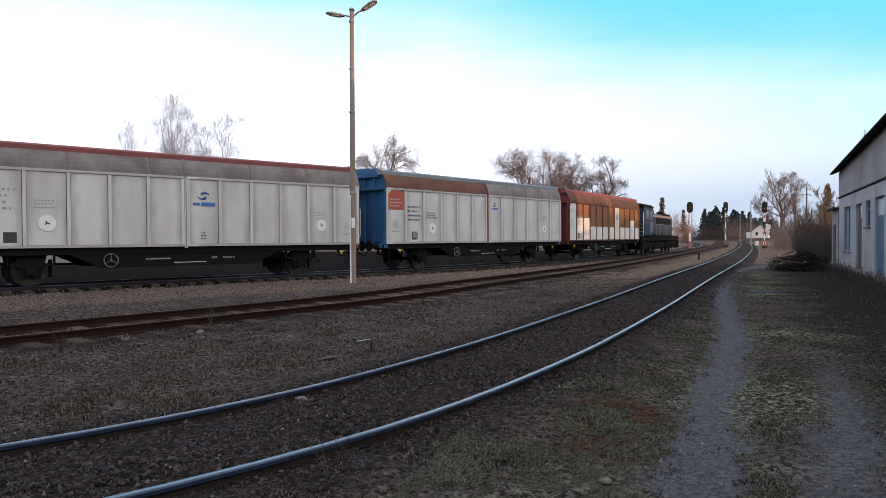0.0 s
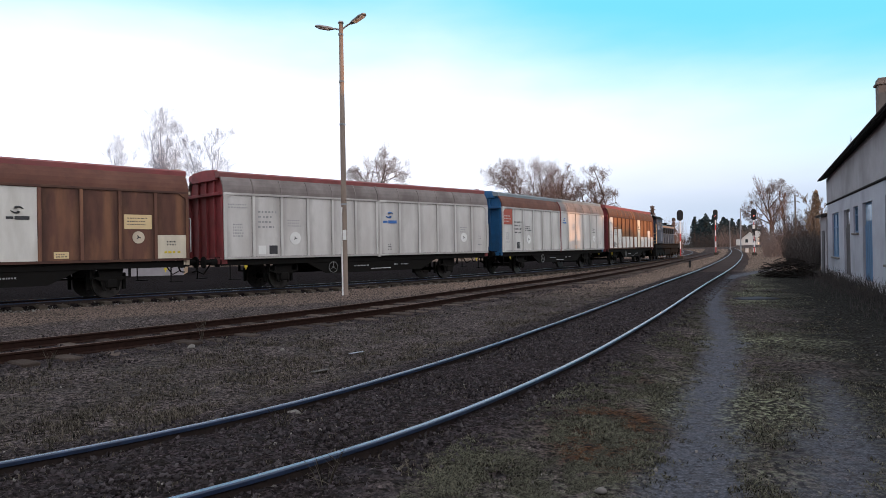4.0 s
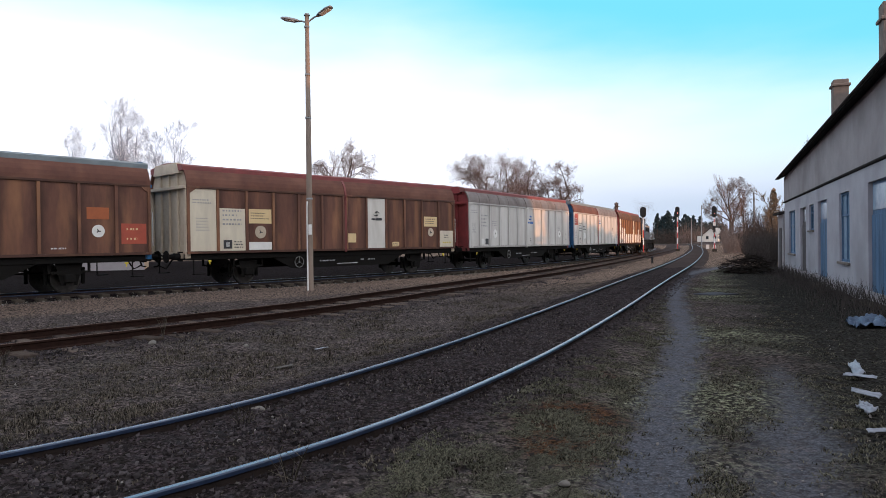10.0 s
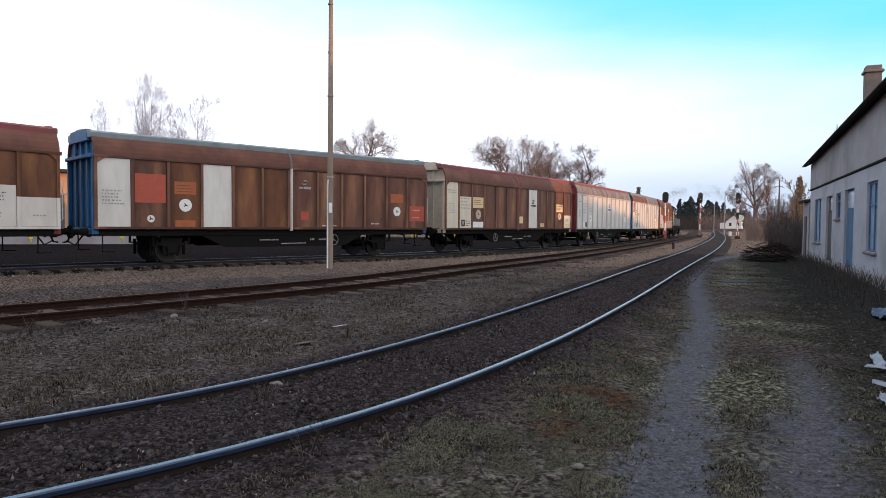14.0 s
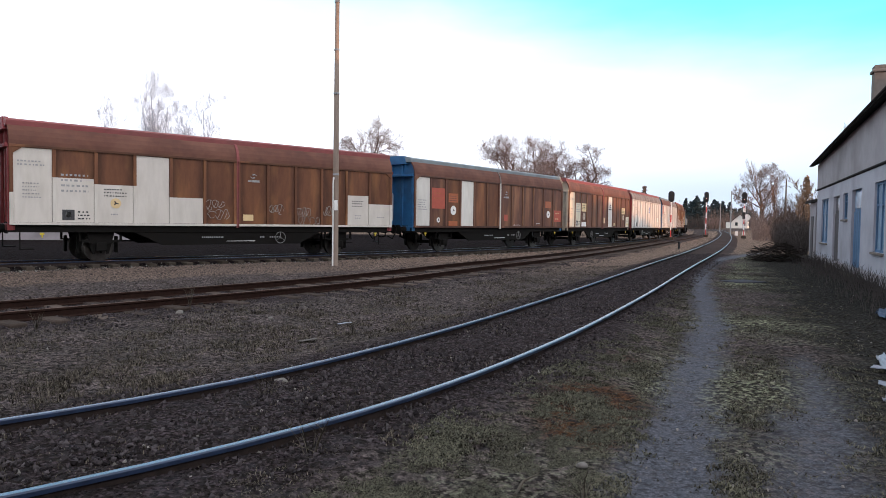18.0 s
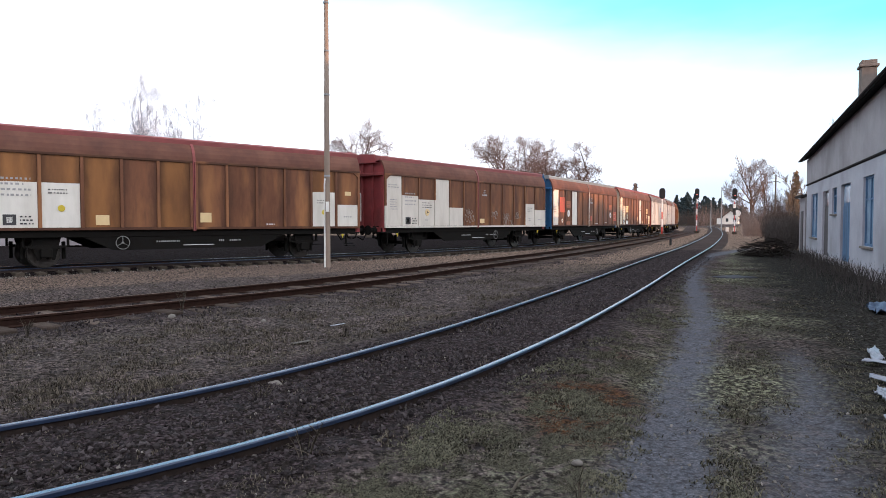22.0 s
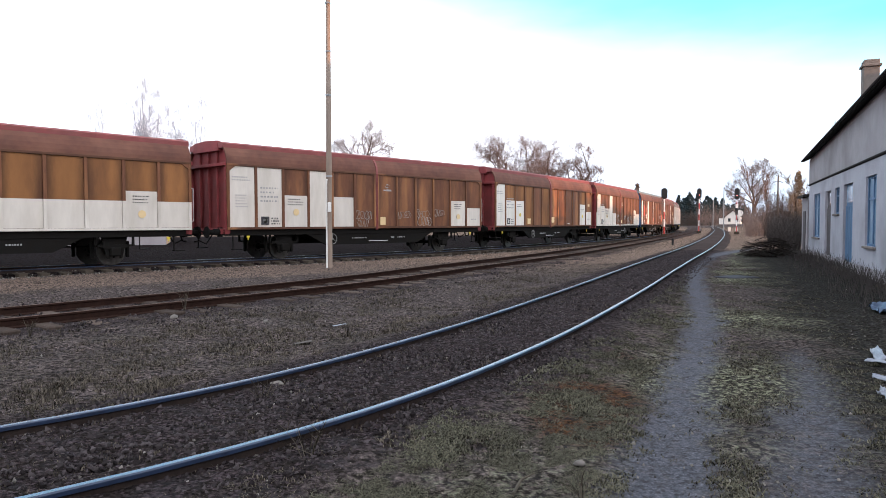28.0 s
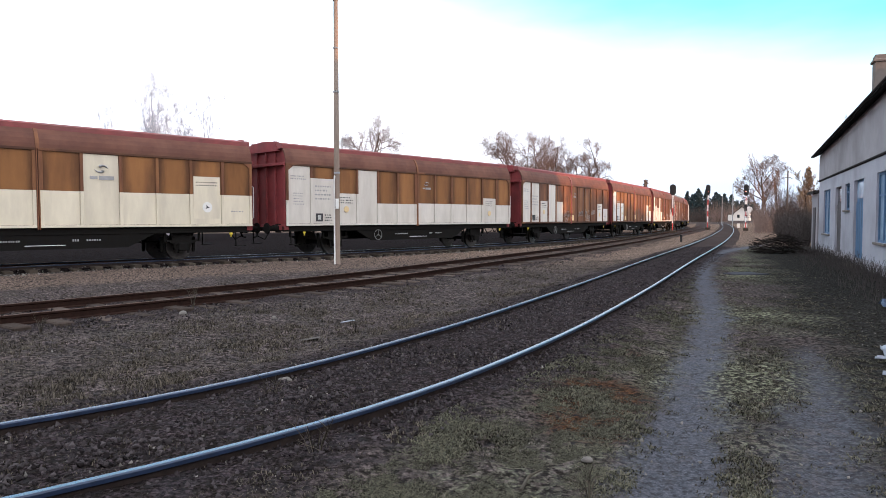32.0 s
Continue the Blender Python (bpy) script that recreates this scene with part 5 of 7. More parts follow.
        if sx > 0:
            same_part("rail_h", "handrail", lambda: tube([(0, 0, 0), (0, -0.10, 0.03), (0, -0.10, 1.17), (0, 0, 1.2)], 0.02, 6), SIGNAL_WHITE, w, "white steel handrail", pose(sx * (HALF - 0.01), -WY + 0.06, 1.42, 0, 0, 90 * sx))
    hx = spec.get("hand", -2.35)
    same_part("hand", "brake_handwheel", handwheel_mesh, WHEEL_GREY, w, "grey three-spoked brake wheel", pose(hx, -1.36, 0.74))
    same_part("stripe", "white_line", lambda: box(-0.55, 0.55, -0.004, 0, -0.012, 0.012), INK_WHITE, w, "", pose(0.2, -1.275, 0.62))
    same_part("frame_text", "frame_lettering", frame_text, INK_GREY, w, "", pose(0, -1.275, 0.76))["kind"] = "stuff"
    for f in spec["details"]:
        f(w)
    return w


wheelsets = []
P, LB = plate, bars


def d_bars(i, z, w, n, mat=None, dx=0.0, h=0.045, gap=0.09):
    return lambda o: bars(o, i, dx, z, w, n, mat or INK_GREY, h, gap)


def d_plate(i, z, w, h, mat, label, dx=0.0):
    return lambda o: plate(o, "sign", i, dx, z, w, h, mat, label)


def d_round(i, z, mat=SIGN_WHITE, r=0.2, dark=True):
    return lambda o: round_sign(o, i, z, mat, r, dark)


def d_logo(i, z, mat, k=1.0):
    return lambda o: swirl_logo(o, i, z, mat, k)


def d_scrawl(i, z, seed):
    return lambda o: scrawl(o, i, z, seed)


def first_texts(dark=INK_GREY):
    return [d_bars(1, 2.75, 0.75, 2, dark), d_bars(1, 2.2, 0.5, 5, dark, h=0.035), d_bars(2, 2.45, 0.8, 4, dark, h=0.06, gap=0.14),
            d_plate(2, 1.42, 0.34, 0.28, INK, "black load table plate", -0.2), d_plate(2, 1.42, 0.15, 0.15, SIGN_WHITE, "white diamond on plate", -0.2), d_bars(2, 1.5, 0.4, 3, INK, 0.26)]


RED_ROOF, GREY_ROOF = "dark red painted roof strip", "blue-grey roof strip"
MAROON, BLUE_E, BEIGE_E = "maroon ribbed end wall", "blue ribbed end wall", "weathered beige end wall"
SPECS = [
    dict(label="brown freight wagon with half white patched side", panels="WLLvvvvCvvLv", core=BROWN, roof=ROOF_RED, roof_label=RED_ROOF, end=END_RED, end_label=MAROON, rib=BROWN, mid=BROWN,
         shoulders=(OCHRE, OCHRE), details=first_texts() + [d_round(3, 1.7), d_round(11, 1.7), d_logo(8, 2.6, INK, 0.6)]),
    dict(label="light grey freight wagon with blue end and red poster", panels="G" * 12, core=GREY, roof=ROOF_GREY, roof_label=GREY_ROOF, end=END_BLUE, end_label=BLUE_E, rib=GREY, mid=END_RED,
         shoulders=(SHOULDER, SHOULDER_GREY), details=[d_plate(1, 2.72, 1.0, 0.72, POSTER_RED, "faded red poster panel"), d_bars(1, 2.75, 0.7, 3, INK_WHITE, h=0.05, gap=0.12), d_bars(1, 2.0, 0.4, 4), d_bars(1, 1.6, 0.5, 1),
         d_bars(2, 2.5, 0.85, 4, INK, h=0.07, gap=0.16), d_plate(2, 1.45, 0.34, 0.3, INK, "black load table plate"), d_plate(2, 1.45, 0.24, 0.24, SIGN_WHITE, "white diamond on plate"), d_bars(3, 2.3, 0.7, 3, INK, h=0.05), d_round(3, 1.72, r=0.24),
         d_logo(7, 2.75, INK_BLUE, 0.7), d_bars(11, 2.3, 0.5, 3, INK), d_round(11, 1.75), d_bars(12, 1.6, 0.3, 2)]),
    dict(label="light grey freight wagon with dark red roof", panels="G" * 12, core=GREY, roof=ROOF_RED, roof_label=RED_ROOF, end=END_RED, end_label=MAROON, rib=GREY, mid=GREY,
         shoulders=(SHOULDER_GREY, SHOULDER_GREY), details=[d_bars(1, 2.8, 0.8, 2), d_bars(1, 2.2, 0.45, 5), d_bars(2, 2.6, 0.8, 4, h=0.07, gap=0.16), d_plate(2, 1.42, 0.3, 0.28, SIGN_WHITE, "white plate", -0.25), d_plate(2, 1.42, 0.34, 0.28, INK, "black load table plate", 0.22),
         d_bars(3, 2.35, 0.65, 3, INK_GREY, h=0.04), d_round(3, 1.78, r=0.24), d_logo(7, 2.62, INK_BLUE, 1.0), d_bars(7, 1.55, 0.2, 3, INK), d_bars(11, 2.2, 0.5, 3, INK_GREY, h=0.04), d_round(11, 1.8, r=0.22), d_bars(12, 1.85, 0.2, 2), d_bars(12, 1.5, 0.3, 1)]),
    dict(label="dark brown freight wagon with cream signs and beige end", swap={"brown_wagon_paint": BROWN_DARK, "ochre_weathered_paint": BROWN}, panels="CKBBBBBWBBBk", core=BROWN_DARK, roof=ROOF_RED, roof_label=RED_ROOF, end=END_BEIGE, end_label=BEIGE_E, rib=BROWN_DARK, mid=ROOF_RED,
         shoulders=(SHOULDER, SHOULDER), details=first_texts() + [d_plate(3, 2.3, 0.98, 0.48, SIGN_CREAM, "cream warning sign"), d_bars(3, 2.4, 0.8, 3, INK, h=0.035), d_round(3, 1.8, END_BEIGE, 0.24), d_plate(3, 1.36, 0.98, 0.26, SIGN_WHITE, "white data strip"),
         d_plate(7, 1.6, 0.45, 0.34, SIGN_CREAM, "cream data plate", -0.25), d_logo(8, 2.5, INK, 0.8), d_plate(9, 1.36, 0.42, 0.18, SIGN_CREAM, "small cream plate"), d_bars(9, 1.38, 0.3, 2, INK, h=0.03, gap=0.06), d_plate(11, 2.25, 0.9, 0.42, SIGN_CREAM, "cream warning sign"), d_bars(11, 2.35, 0.7, 3, INK, h=0.035), d_round(11, 1.82, END_BEIGE, 0.2),
         d_bars(12, 1.7, 0.4, 2, INK), d_bars(12, 1.4, 0.6, 1, YELLOW, h=0.07)]),
    dict(label="dark brown freight wagon with blue end and red posters", hand=2.0, swap={"brown_wagon_paint": BROWN_DARK, "ochre_weathered_paint": BROWN}, panels="WBOWOOBBBBBB", core=BROWN_DARK, roof=ROOF_GREY, roof_label=GREY_ROOF, end=END_BLUE, end_label=BLUE_E, rib=BROWN_DARK, mid=WHITE,
         shoulders=(SHOULDER, SHOULDER), details=[d_bars(1, 2.2, 0.7, 5), d_plate(2, 2.3, 1.0, 0.85, POSTER_RED, "faded red poster panel"), d_bars(2, 2.5, 0.7, 2, SIGN_ORANGE, h=0.06, gap=0.2), d_round(2, 1.45, SIGN_WHITE, 0.12), d_plate(3, 2.35, 0.75, 0.38, SIGN_ORANGE, "orange warning sign"), d_bars(3, 2.42, 0.6, 3, INK, h=0.03),
         d_round(3, 1.85, r=0.22), d_plate(3, 1.32, 0.7, 0.2, SIGN_ORANGE, "orange data strip"), d_logo(7, 2.7, INK_GREY, 0.7), d_plate(7, 1.6, 0.36, 0.3, POSTER_RED, "small red plate"), d_bars(8, 1.28, 0.7, 1, INK_WHITE), d_bars(10, 1.36, 0.5, 1, INK_WHITE), d_plate(11, 2.3, 0.7, 0.34, SIGN_ORANGE, "orange warning sign"), d_round(11, 1.82, r=0.2),
         d_plate(12, 1.75, 0.85, 0.6, POSTER_RED, "faded red poster panel"), d_bars(12, 1.88, 0.5, 2, SIGN_CREAM, h=0.06, gap=0.28)]),
    dict(label="brown freight wagon with light grey patches and scrawls", hand=1.75, swap={"white_patch_paint": PATCH, "ochre_weathered_paint": BROWN}, base=PATCH, panels="WLlWwOBBBBlw", core=BROWN, roof=ROOF_RED, roof_label=RED_ROOF, end=END_RED, end_label=MAROON, rib=BROWN, mid=ROOF_RED,
         shoulders=(SHOULDER, SHOULDER), details=first_texts() + [d_bars(3, 2.12, 0.7, 3, INK, h=0.035), d_round(3, 1.75, SIGN_CREAM, 0.16), d_bars(3, 1.45, 0.3, 1), d_scrawl(6, 1.65, 1), d_plate(7, 1.42, 0.4, 0.2, SIGN_CREAM, "small cream plate", -0.2), d_scrawl(8, 1.55, 2), d_scrawl(9, 1.5, 3), d_scrawl(10, 1.55, 4), d_logo(7, 2.7, INK_GREY, 0.6),
         d_bars(11, 2.05, 0.6, 3, INK, h=0.035), d_bars(11, 1.55, 0.3, 2), d_bars(12, 1.5, 0.4, 1)]),
    dict(label="ochre brown freight wagon with few white patches", panels="WLLOBOBBBBLw", core=BROWN, roof=ROOF_RED, roof_label=RED_ROOF, end=END_RED, end_label=MAROON, rib=BROWN, mid=ROOF_RED,
         shoulders=(SHOULDER, SHOULDER), details=first_texts() + [d_bars(3, 2.2, 0.7, 2, INK, h=0.035), d_round(3, 1.72, YELLOW, 0.1, False), d_plate(4, 1.42, 0.4, 0.28, SIGN_CREAM, "small cream plate"), d_plate(7, 1.5, 0.4, 0.3, SIGN_CREAM, "small cream plate", -0.2), d_bars(9, 1.3, 0.4, 1, INK_WHITE),
         d_bars(11, 2.1, 0.6, 2, INK, h=0.035), d_round(11, 1.7, YELLOW, 0.1, False), d_plate(12, 2.35, 0.3, 0.14, SIGN_CREAM, "small cream plate"), d_bars(12, 1.55, 0.4, 1)]),
    dict(label="brown freight wagon with light grey panels and faint scrawls", swap={"white_patch_paint": PATCH, "ochre_weathered_paint": BROWN}, panels="WWlWlOBBBBlw", core=BROWN, roof=ROOF_RED, roof_label=RED_ROOF, end=END_RED, end_label=MAROON, rib=BROWN, mid=ROOF_RED,
         shoulders=(SHOULDER, SHOULDER), details=first_texts() + [d_bars(3, 2.12, 0.7, 3, INK, h=0.035), d_round(3, 1.7, SIGN_CREAM, 0.13, False), d_scrawl(6, 1.5, 11), d_logo(7, 2.7, INK_GREY, 0.6), d_plate(7, 1.42, 0.3, 0.3, SIGN_CREAM, "small cream plate", -0.25), d_scrawl(8, 1.5, 12), d_scrawl(9, 1.55, 13), d_scrawl(10, 1.6, 14),
         d_bars(11, 2.1, 0.6, 3, INK, h=0.035), d_round(11, 1.6, SIGN_CREAM, 0.13, False), d_bars(12, 1.5, 0.4, 1)]),
    dict(label="brown freight wagon with light grey lower half", swap={"white_patch_paint": PATCH, "brown_wagon_paint": OCHRE}, base=PATCH, panels="WMlWvvwwwwlw", core=BROWN, roof=ROOF_RED, roof_label=RED_ROOF, end=END_RED, end_label=MAROON, rib=BROWN, mid=BROWN,
         shoulders=(SHOULDER, SHOULDER), details=first_texts() + [d_bars(3, 2.1, 0.7, 3, INK, h=0.035), d_round(3, 1.7, SIGN_CREAM, 0.13, False), d_logo(7, 2.72, INK_GREY, 0.7), d_bars(11, 2.1, 0.6, 3, INK, h=0.035), d_round(11, 1.6, SIGN_CREAM, 0.13, False)]),
    dict(label="ochre freight wagon with cream lower half", base=CREAM, panels="CCcccccCcccc", core=BROWN, roof=ROOF_RED, roof_label=RED_ROOF, end=END_RED, end_label=MAROON, rib=BROWN, mid=BROWN,
         shoulders=(SHOULDER, SHOULDER), details=first_texts() + [d_logo(8, 2.7, INK_GREY, 0.95), d_plate(11, 2.0, 0.98, 1.3, CREAM, "cream warning sign"), d_bars(11, 2.45, 0.8, 2, INK, h=0.035), d_round(11, 1.72, SIGN_WHITE, 0.18), d_bars(12, 1.6, 0.5, 1)]),
]
WAGONS = [wagon(s) for s in SPECS]


# ---- locomotive ----
def locomotive():
    e = tagged(empty("diesel_locomotive"), "dark blue diesel locomotive with high cab and low hood", "locomotive")
    part("frame", add_box(bmesh.new(), -8.0, 8.0, -1.45, 1.45, 1.05, 1.45, 0.03), UNDER, e)
    part("walkway", box(-8.0, 8.0, -1.5, 1.5, 1.452, 1.50), UNDER, e)
    part("engine_hood", add_box(bmesh.new(), -3.9, 7.2, -1.0, 1.0, 1.502, 3.36, 0.12), LOCO_BLUE, e, "blue engine hood")
    part("hood_stripe", box(-3.6, 7.0, -1.012, -1.0015, 3.12, 3.28), LOCO_ORANGE, e, "faded beige stripe")
    for i in range(9):
        part("hood_door", box(-3.6 + i * 1.18, -2.55 + i * 1.18, -1.03, -1.0015, 1.6, 2.15, 0.01), LOCO_BLUE, e)
    for i in range(5):
        part("louvre", box(-0.5 + i * 1.4, 0.5 + i * 1.4, -1.03, -1.0015, 2.5, 3.06, 0.01), UNDER, e)
    part("cab", add_box(bmesh.new(), -7.2, -3.902, -1.45, 1.45, 1.502, 3.80, 0.06), LOCO_BLUE, e, "blue driver cab")
    part("cab_roof", extrude_profile([(-1.52, 3.78), (-1.2, 4.02), (0, 4.12), (1.2, 4.02), (1.52, 3.78)], -7.4, -3.6), UNDER, e, "dark curved cab roof")
    for x in (-6.6, -5.2):
        part("cab_window", box(x, x + 1.0, -1.47, -1.4515, 2.75, 3.5, 0.01), GLASS_DARK, e)
    for y in (-1.1, 0.35):
        part("cab_window", box(-7.235, -7.2015, y, y + 0.75, 2.75, 3.5, 0.01), GLASS_DARK, e)
    part("cab_panel", box(-5.2, -4.2, -1.462, -1.4515, 1.75, 2.62, 0.01), LOCO_PALE, e, "pale blue cab side panel")
    slope = bmesh.new()
    vs = [slope.verts.new(c) for c in ((-3.90, -1.3, 3.70), (-3.90, 1.3, 3.70), (-3.05, 1.15, 2.95), (-3.05, -1.15, 2.95), (-3.90, -1.3, 2.55), (-3.90, 1.3, 2.55), (-3.05, 1.15, 2.55), (-3.05, -1.15, 2.55))]
    for q in ((0, 1, 2, 3), (0, 3, 7, 4), (1, 5, 6, 2), (3, 2, 6, 7), (4, 7, 6, 5), (0, 4, 5, 1)):
        slope.faces.new([vs[i] for i in q])
    part("cab_front", slope, LOCO_PALE, e, "pale sloping cab front")
    ladder = bmesh.new()
    for y in (-1.42, -1.02):
        add_tube(ladder, [(-7.45, y, 0.5), (-7.45, y, 3.3)], 0.025, 5)
    for i in range(7):
        add_tube(ladder, [(-7.45, -1.42, 0.6 + i * 0.3), (-7.45, -1.02, 0.6 + i * 0.3)], 0.018, 5)
    part("cab_ladder", ladder, SIGN_CREAM, e, "pale yellow cab ladder")
    part("cab_door", box(-4.15, -3.95, -1.3, -0.7, 1.55, 3.4, 0.01), LOCO_BLUE, e)
    part("radiator", add_box(bmesh.new(), 4.4, 6.9, -0.85, 0.85, 3.362, 3.52, 0.05), UNDER, e, "roof radiator grille")
    part("hood_roof", add_box(bmesh.new(), -3.6, 3.9, -0.7, 0.7, 3.362, 3.46, 0.04), LOCO_BLUE, e)
    for x in (-2.6, 3.0):
        part("air_tank", tube([(x - 0.7, -1.05, 0.75), (x + 0.7, -1.05, 0.75)], 0.2, 10), UNDER, e)
    part("sand_box", add_box(bmesh.new(), 7.2, 7.75, -0.9, 0.9, 1.502, 2.3, 0.05), LOCO_BLUE, e)
    part("end_headlamp", add_disc(bmesh.new(), (7.22, 0, 3.2), (1, 0, 0), 0.14, 0.06, 14), LAMP_GLASS, e)
    part("fuel_tank", add_box(bmesh.new(), -2.0, 2.0, -1.3, 1.3, 0.35, 1.04, 0.1), UNDER, e)
    part("exhaust", tube([(2.5, 0, 3.3), (2.5, 0, 3.8)], 0.22, 12), UNDER, e)
    part("horn_box", box(6.2, 6.6, -0.3, 0.3, 3.50, 3.78, 0.03), UNDER, e)
    for bx in (-5.0, 5.0):
        part("bogie", add_box(add_box(bmesh.new(), bx - 2.6, bx + 2.6, -1.30, -1.0, 0.42, 1.04, 0.06), bx - 2.6, bx + 2.6, 1.0, 1.30, 0.42, 1.04, 0.06), UNDER, e, "three-axle bogie frame")
        for dx in (-1.75, 0, 1.75):
            ax = same_part("axle", "wheelset", None, UNDER, e, "", pose(bx + dx, 0, 0.46))
            for sy in (-1, 1):
                m = pose(0, sy * 0.78, 0, 0, 0, 0 if sy < 0 else 180)
                same_part("wdisc", "wheel", None, UNDER, ax, "", m)
                same_part("wtyre", "tyre", None, TYRE, ax, "", m)
            part("axle_box", box(bx + dx - 0.2, bx + dx + 0.2, -1.40, -1.30, 0.3, 0.62, 0.03), UNDER, e)
    for y in (-1.46, 1.46):
        bm = bmesh.new()
        for i in range(11):
            x = -3.7 + i * 1.1
            add_tube(bm, [(x, y, 1.5), (x, y, 2.45)], 0.018, 5)
        add_tube(bm, [(-3.7, y, 2.45), (7.8, y, 2.45)], 0.018, 5)
        part("guard_rail", bm, WHEEL_GREY, e, "thin grey guard rail")
    for sx in (-1, 1):
        for sy in (-1, 1):
            same_part("buffer", "buffer", None, UNDER, e, "", pose(sx * 7.95, sy * 0.875, 1.06, 0, 0, 0 if sx > 0 else 180))
            part("corner_step", box(sx * 7.75 - 0.25, sx * 7.75 + 0.25, sy * 1.35 - 0.12, sy * 1.35 + 0.12, 0.4, 1.04), UNDER, e)
    part("headlamp", add_disc(bmesh.new(), (-7.22, 0, 3.66), (1, 0, 0), 0.13, 0.06, 14), GLASS_DARK, e)
    return e


LOCO = locomotive()


# ---- trees and distance ----
def branch_tree(name, x, y, height, label, seed, spread=0.5, trunk=0.3, levels=4, kids=4, twig=TWIGS, lean=0.0, stems=1, first=0.3, upright=0.5, thin=0.012, reach=1.0, limb=0.5, bend=0.13, bark=None, fan=0.3, crown=0.0):
    """A bare tree: a tapered trunk, limbs and many fine twigs."""
    rng = random.Random(seed)
    tree = tagged(empty(name, pose(x, y, -0.05)), label, "tree", "bare trees")
    wood, fine = bmesh.new(), bmesh.new()

    def grow(p, d, length, r, level):
        n = 4 if level < 2 else (3 if level < 4 else 2)
        if crown and level:
            # the twigs end on a rounded crown
            for _ in range(6):
                q = p + d * length
                if math.hypot(q.x, q.y) ** 2 / (crown * height) ** 2 + (q.z - 0.62 * height) ** 2 / (0.40 * height) ** 2 < 1.0:
                    break
                length *= 0.78
            else:
                return
        pts, rad = [p.copy()], [r]
        for i in range(n):
            d = (d + Vector((rng.gauss(0, 1), rng.gauss(0, 1), rng.gauss(0, 0.6))) * bend + Vector((0, 0, 0.06 * upright))).normalized()
            p = p + d * length / n
            pts.append(p.copy())
            rad.append(max(r * (1 - 0.62 * (i + 1) / n), thin))
        add_tube(wood if level < 2 else fine, pts, rad, 7 if level == 0 else (5 if level == 1 else 3), cap=False)
        if level >= levels:
            return
        k = kids + (3 if level == 0 else 0) + (1 if level >= 2 else 0)
        for j in range(k):
            f = (first if level == 0 else 0.25) + (1 - (first if level == 0 else 0.25)) * (j + rng.random()) / k
            q = f * n
            i = min(int(q), n - 1)
            b = pts[i].lerp(pts[i + 1], q - i)
            a = rng.uniform(0, 2 * math.pi)
            u = d.orthogonal().normalized()
            side = u * math.cos(a) + d.cross(u) * math.sin(a)
            nd = (d * (0.55 + 0.4 * upright) + side * spread * rng.uniform(0.7, 1.3) + Vector((0, 0, 0.12 + 0.25 * upright))).normalized()
            grow(b, nd, length * rng.uniform(0.5, 0.78) * (1.1 - 0.4 * f) * (reach if level == 0 else 1.0), max(rad[i] * limb, thin), level + 1)
    for s in range(stems):
        a = rng.uniform(0, 6.28)
        off = Vector((math.cos(a), math.sin(a), 0)) * (0.0 if stems == 1 else 0.5)
        grow(off, Vector((lean + off.x * fan, off.y * fan, 1)).normalized(), height * (0.62 if stems == 1 else rng.uniform(0.72, 1.0)), trunk, 0)
    part("trunk", wood, bark or BARK, tree)
    part("crown", fine, twig, tree, "bare fine twigs")
    zs = [v.co.z for o in tree.children for v in o.data.vertices]
    k = height / sorted(zs)[int(len(zs) * 0.985)]
    for o in tree.children:
        o.data.transform(Matrix.Diagonal((k, k, k, 1)))
    return tree


def conifer(name, x, y, height, label, seed, leaf=PINE, wide=0.24, bare=0.15, group="forest trees", taper=0.8):
    rng = random.Random(seed)
    t = tagged(empty(name, pose(x, y, -0.05)), label, "tree", group)
    part("trunk", tube([(0, 0, 0), (0.05, 0, height * 0.5), (0, 0.05, height)], [height * 0.018, height * 0.012, 0.02], 6), BARK, t)
    bm = bmesh.new()
    n = int(height * 9)
    for i in range(n):
        f = bare + (1 - bare) * (i + rng.random()) / n
        reach = height * wide * (1 - f) ** taper * rng.uniform(0.55, 1.15) + 0.15
        a = rng.uniform(0, 6.28)
        c = Vector((math.cos(a), math.sin(a), 0))
        for j in range(4):
            q = c * reach * (0.3 + 0.23 * j) + Vector((rng.gauss(0, 0.12), rng.gauss(0, 0.12), f * height - reach * 0.12 * j + rng.gauss(0, 0.15)))
            sz = height * 0.03 * rng.uniform(0.6, 1.5)
            u, w = Vector((rng.gauss(0, 1), rng.gauss(0, 1), rng.gauss(0, 0.5))).normalized() * sz, Vector((rng.gauss(0, 1), rng.gauss(0, 1), rng.gauss(0, 0.6))).normalized() * sz
            bm.faces.new([bm.verts.new(q + u), bm.verts.new(q + w), bm.verts.new(q - u * 0.9), bm.verts.new(q - w * 1.1)])
    part("crown", bm, leaf, t, "ragged needle crown")
    return t


def at_dir(k, d):
    """A place d metres ahead, in a direction that shifts k metres to the right for each metre ahead."""
    return k * d, d


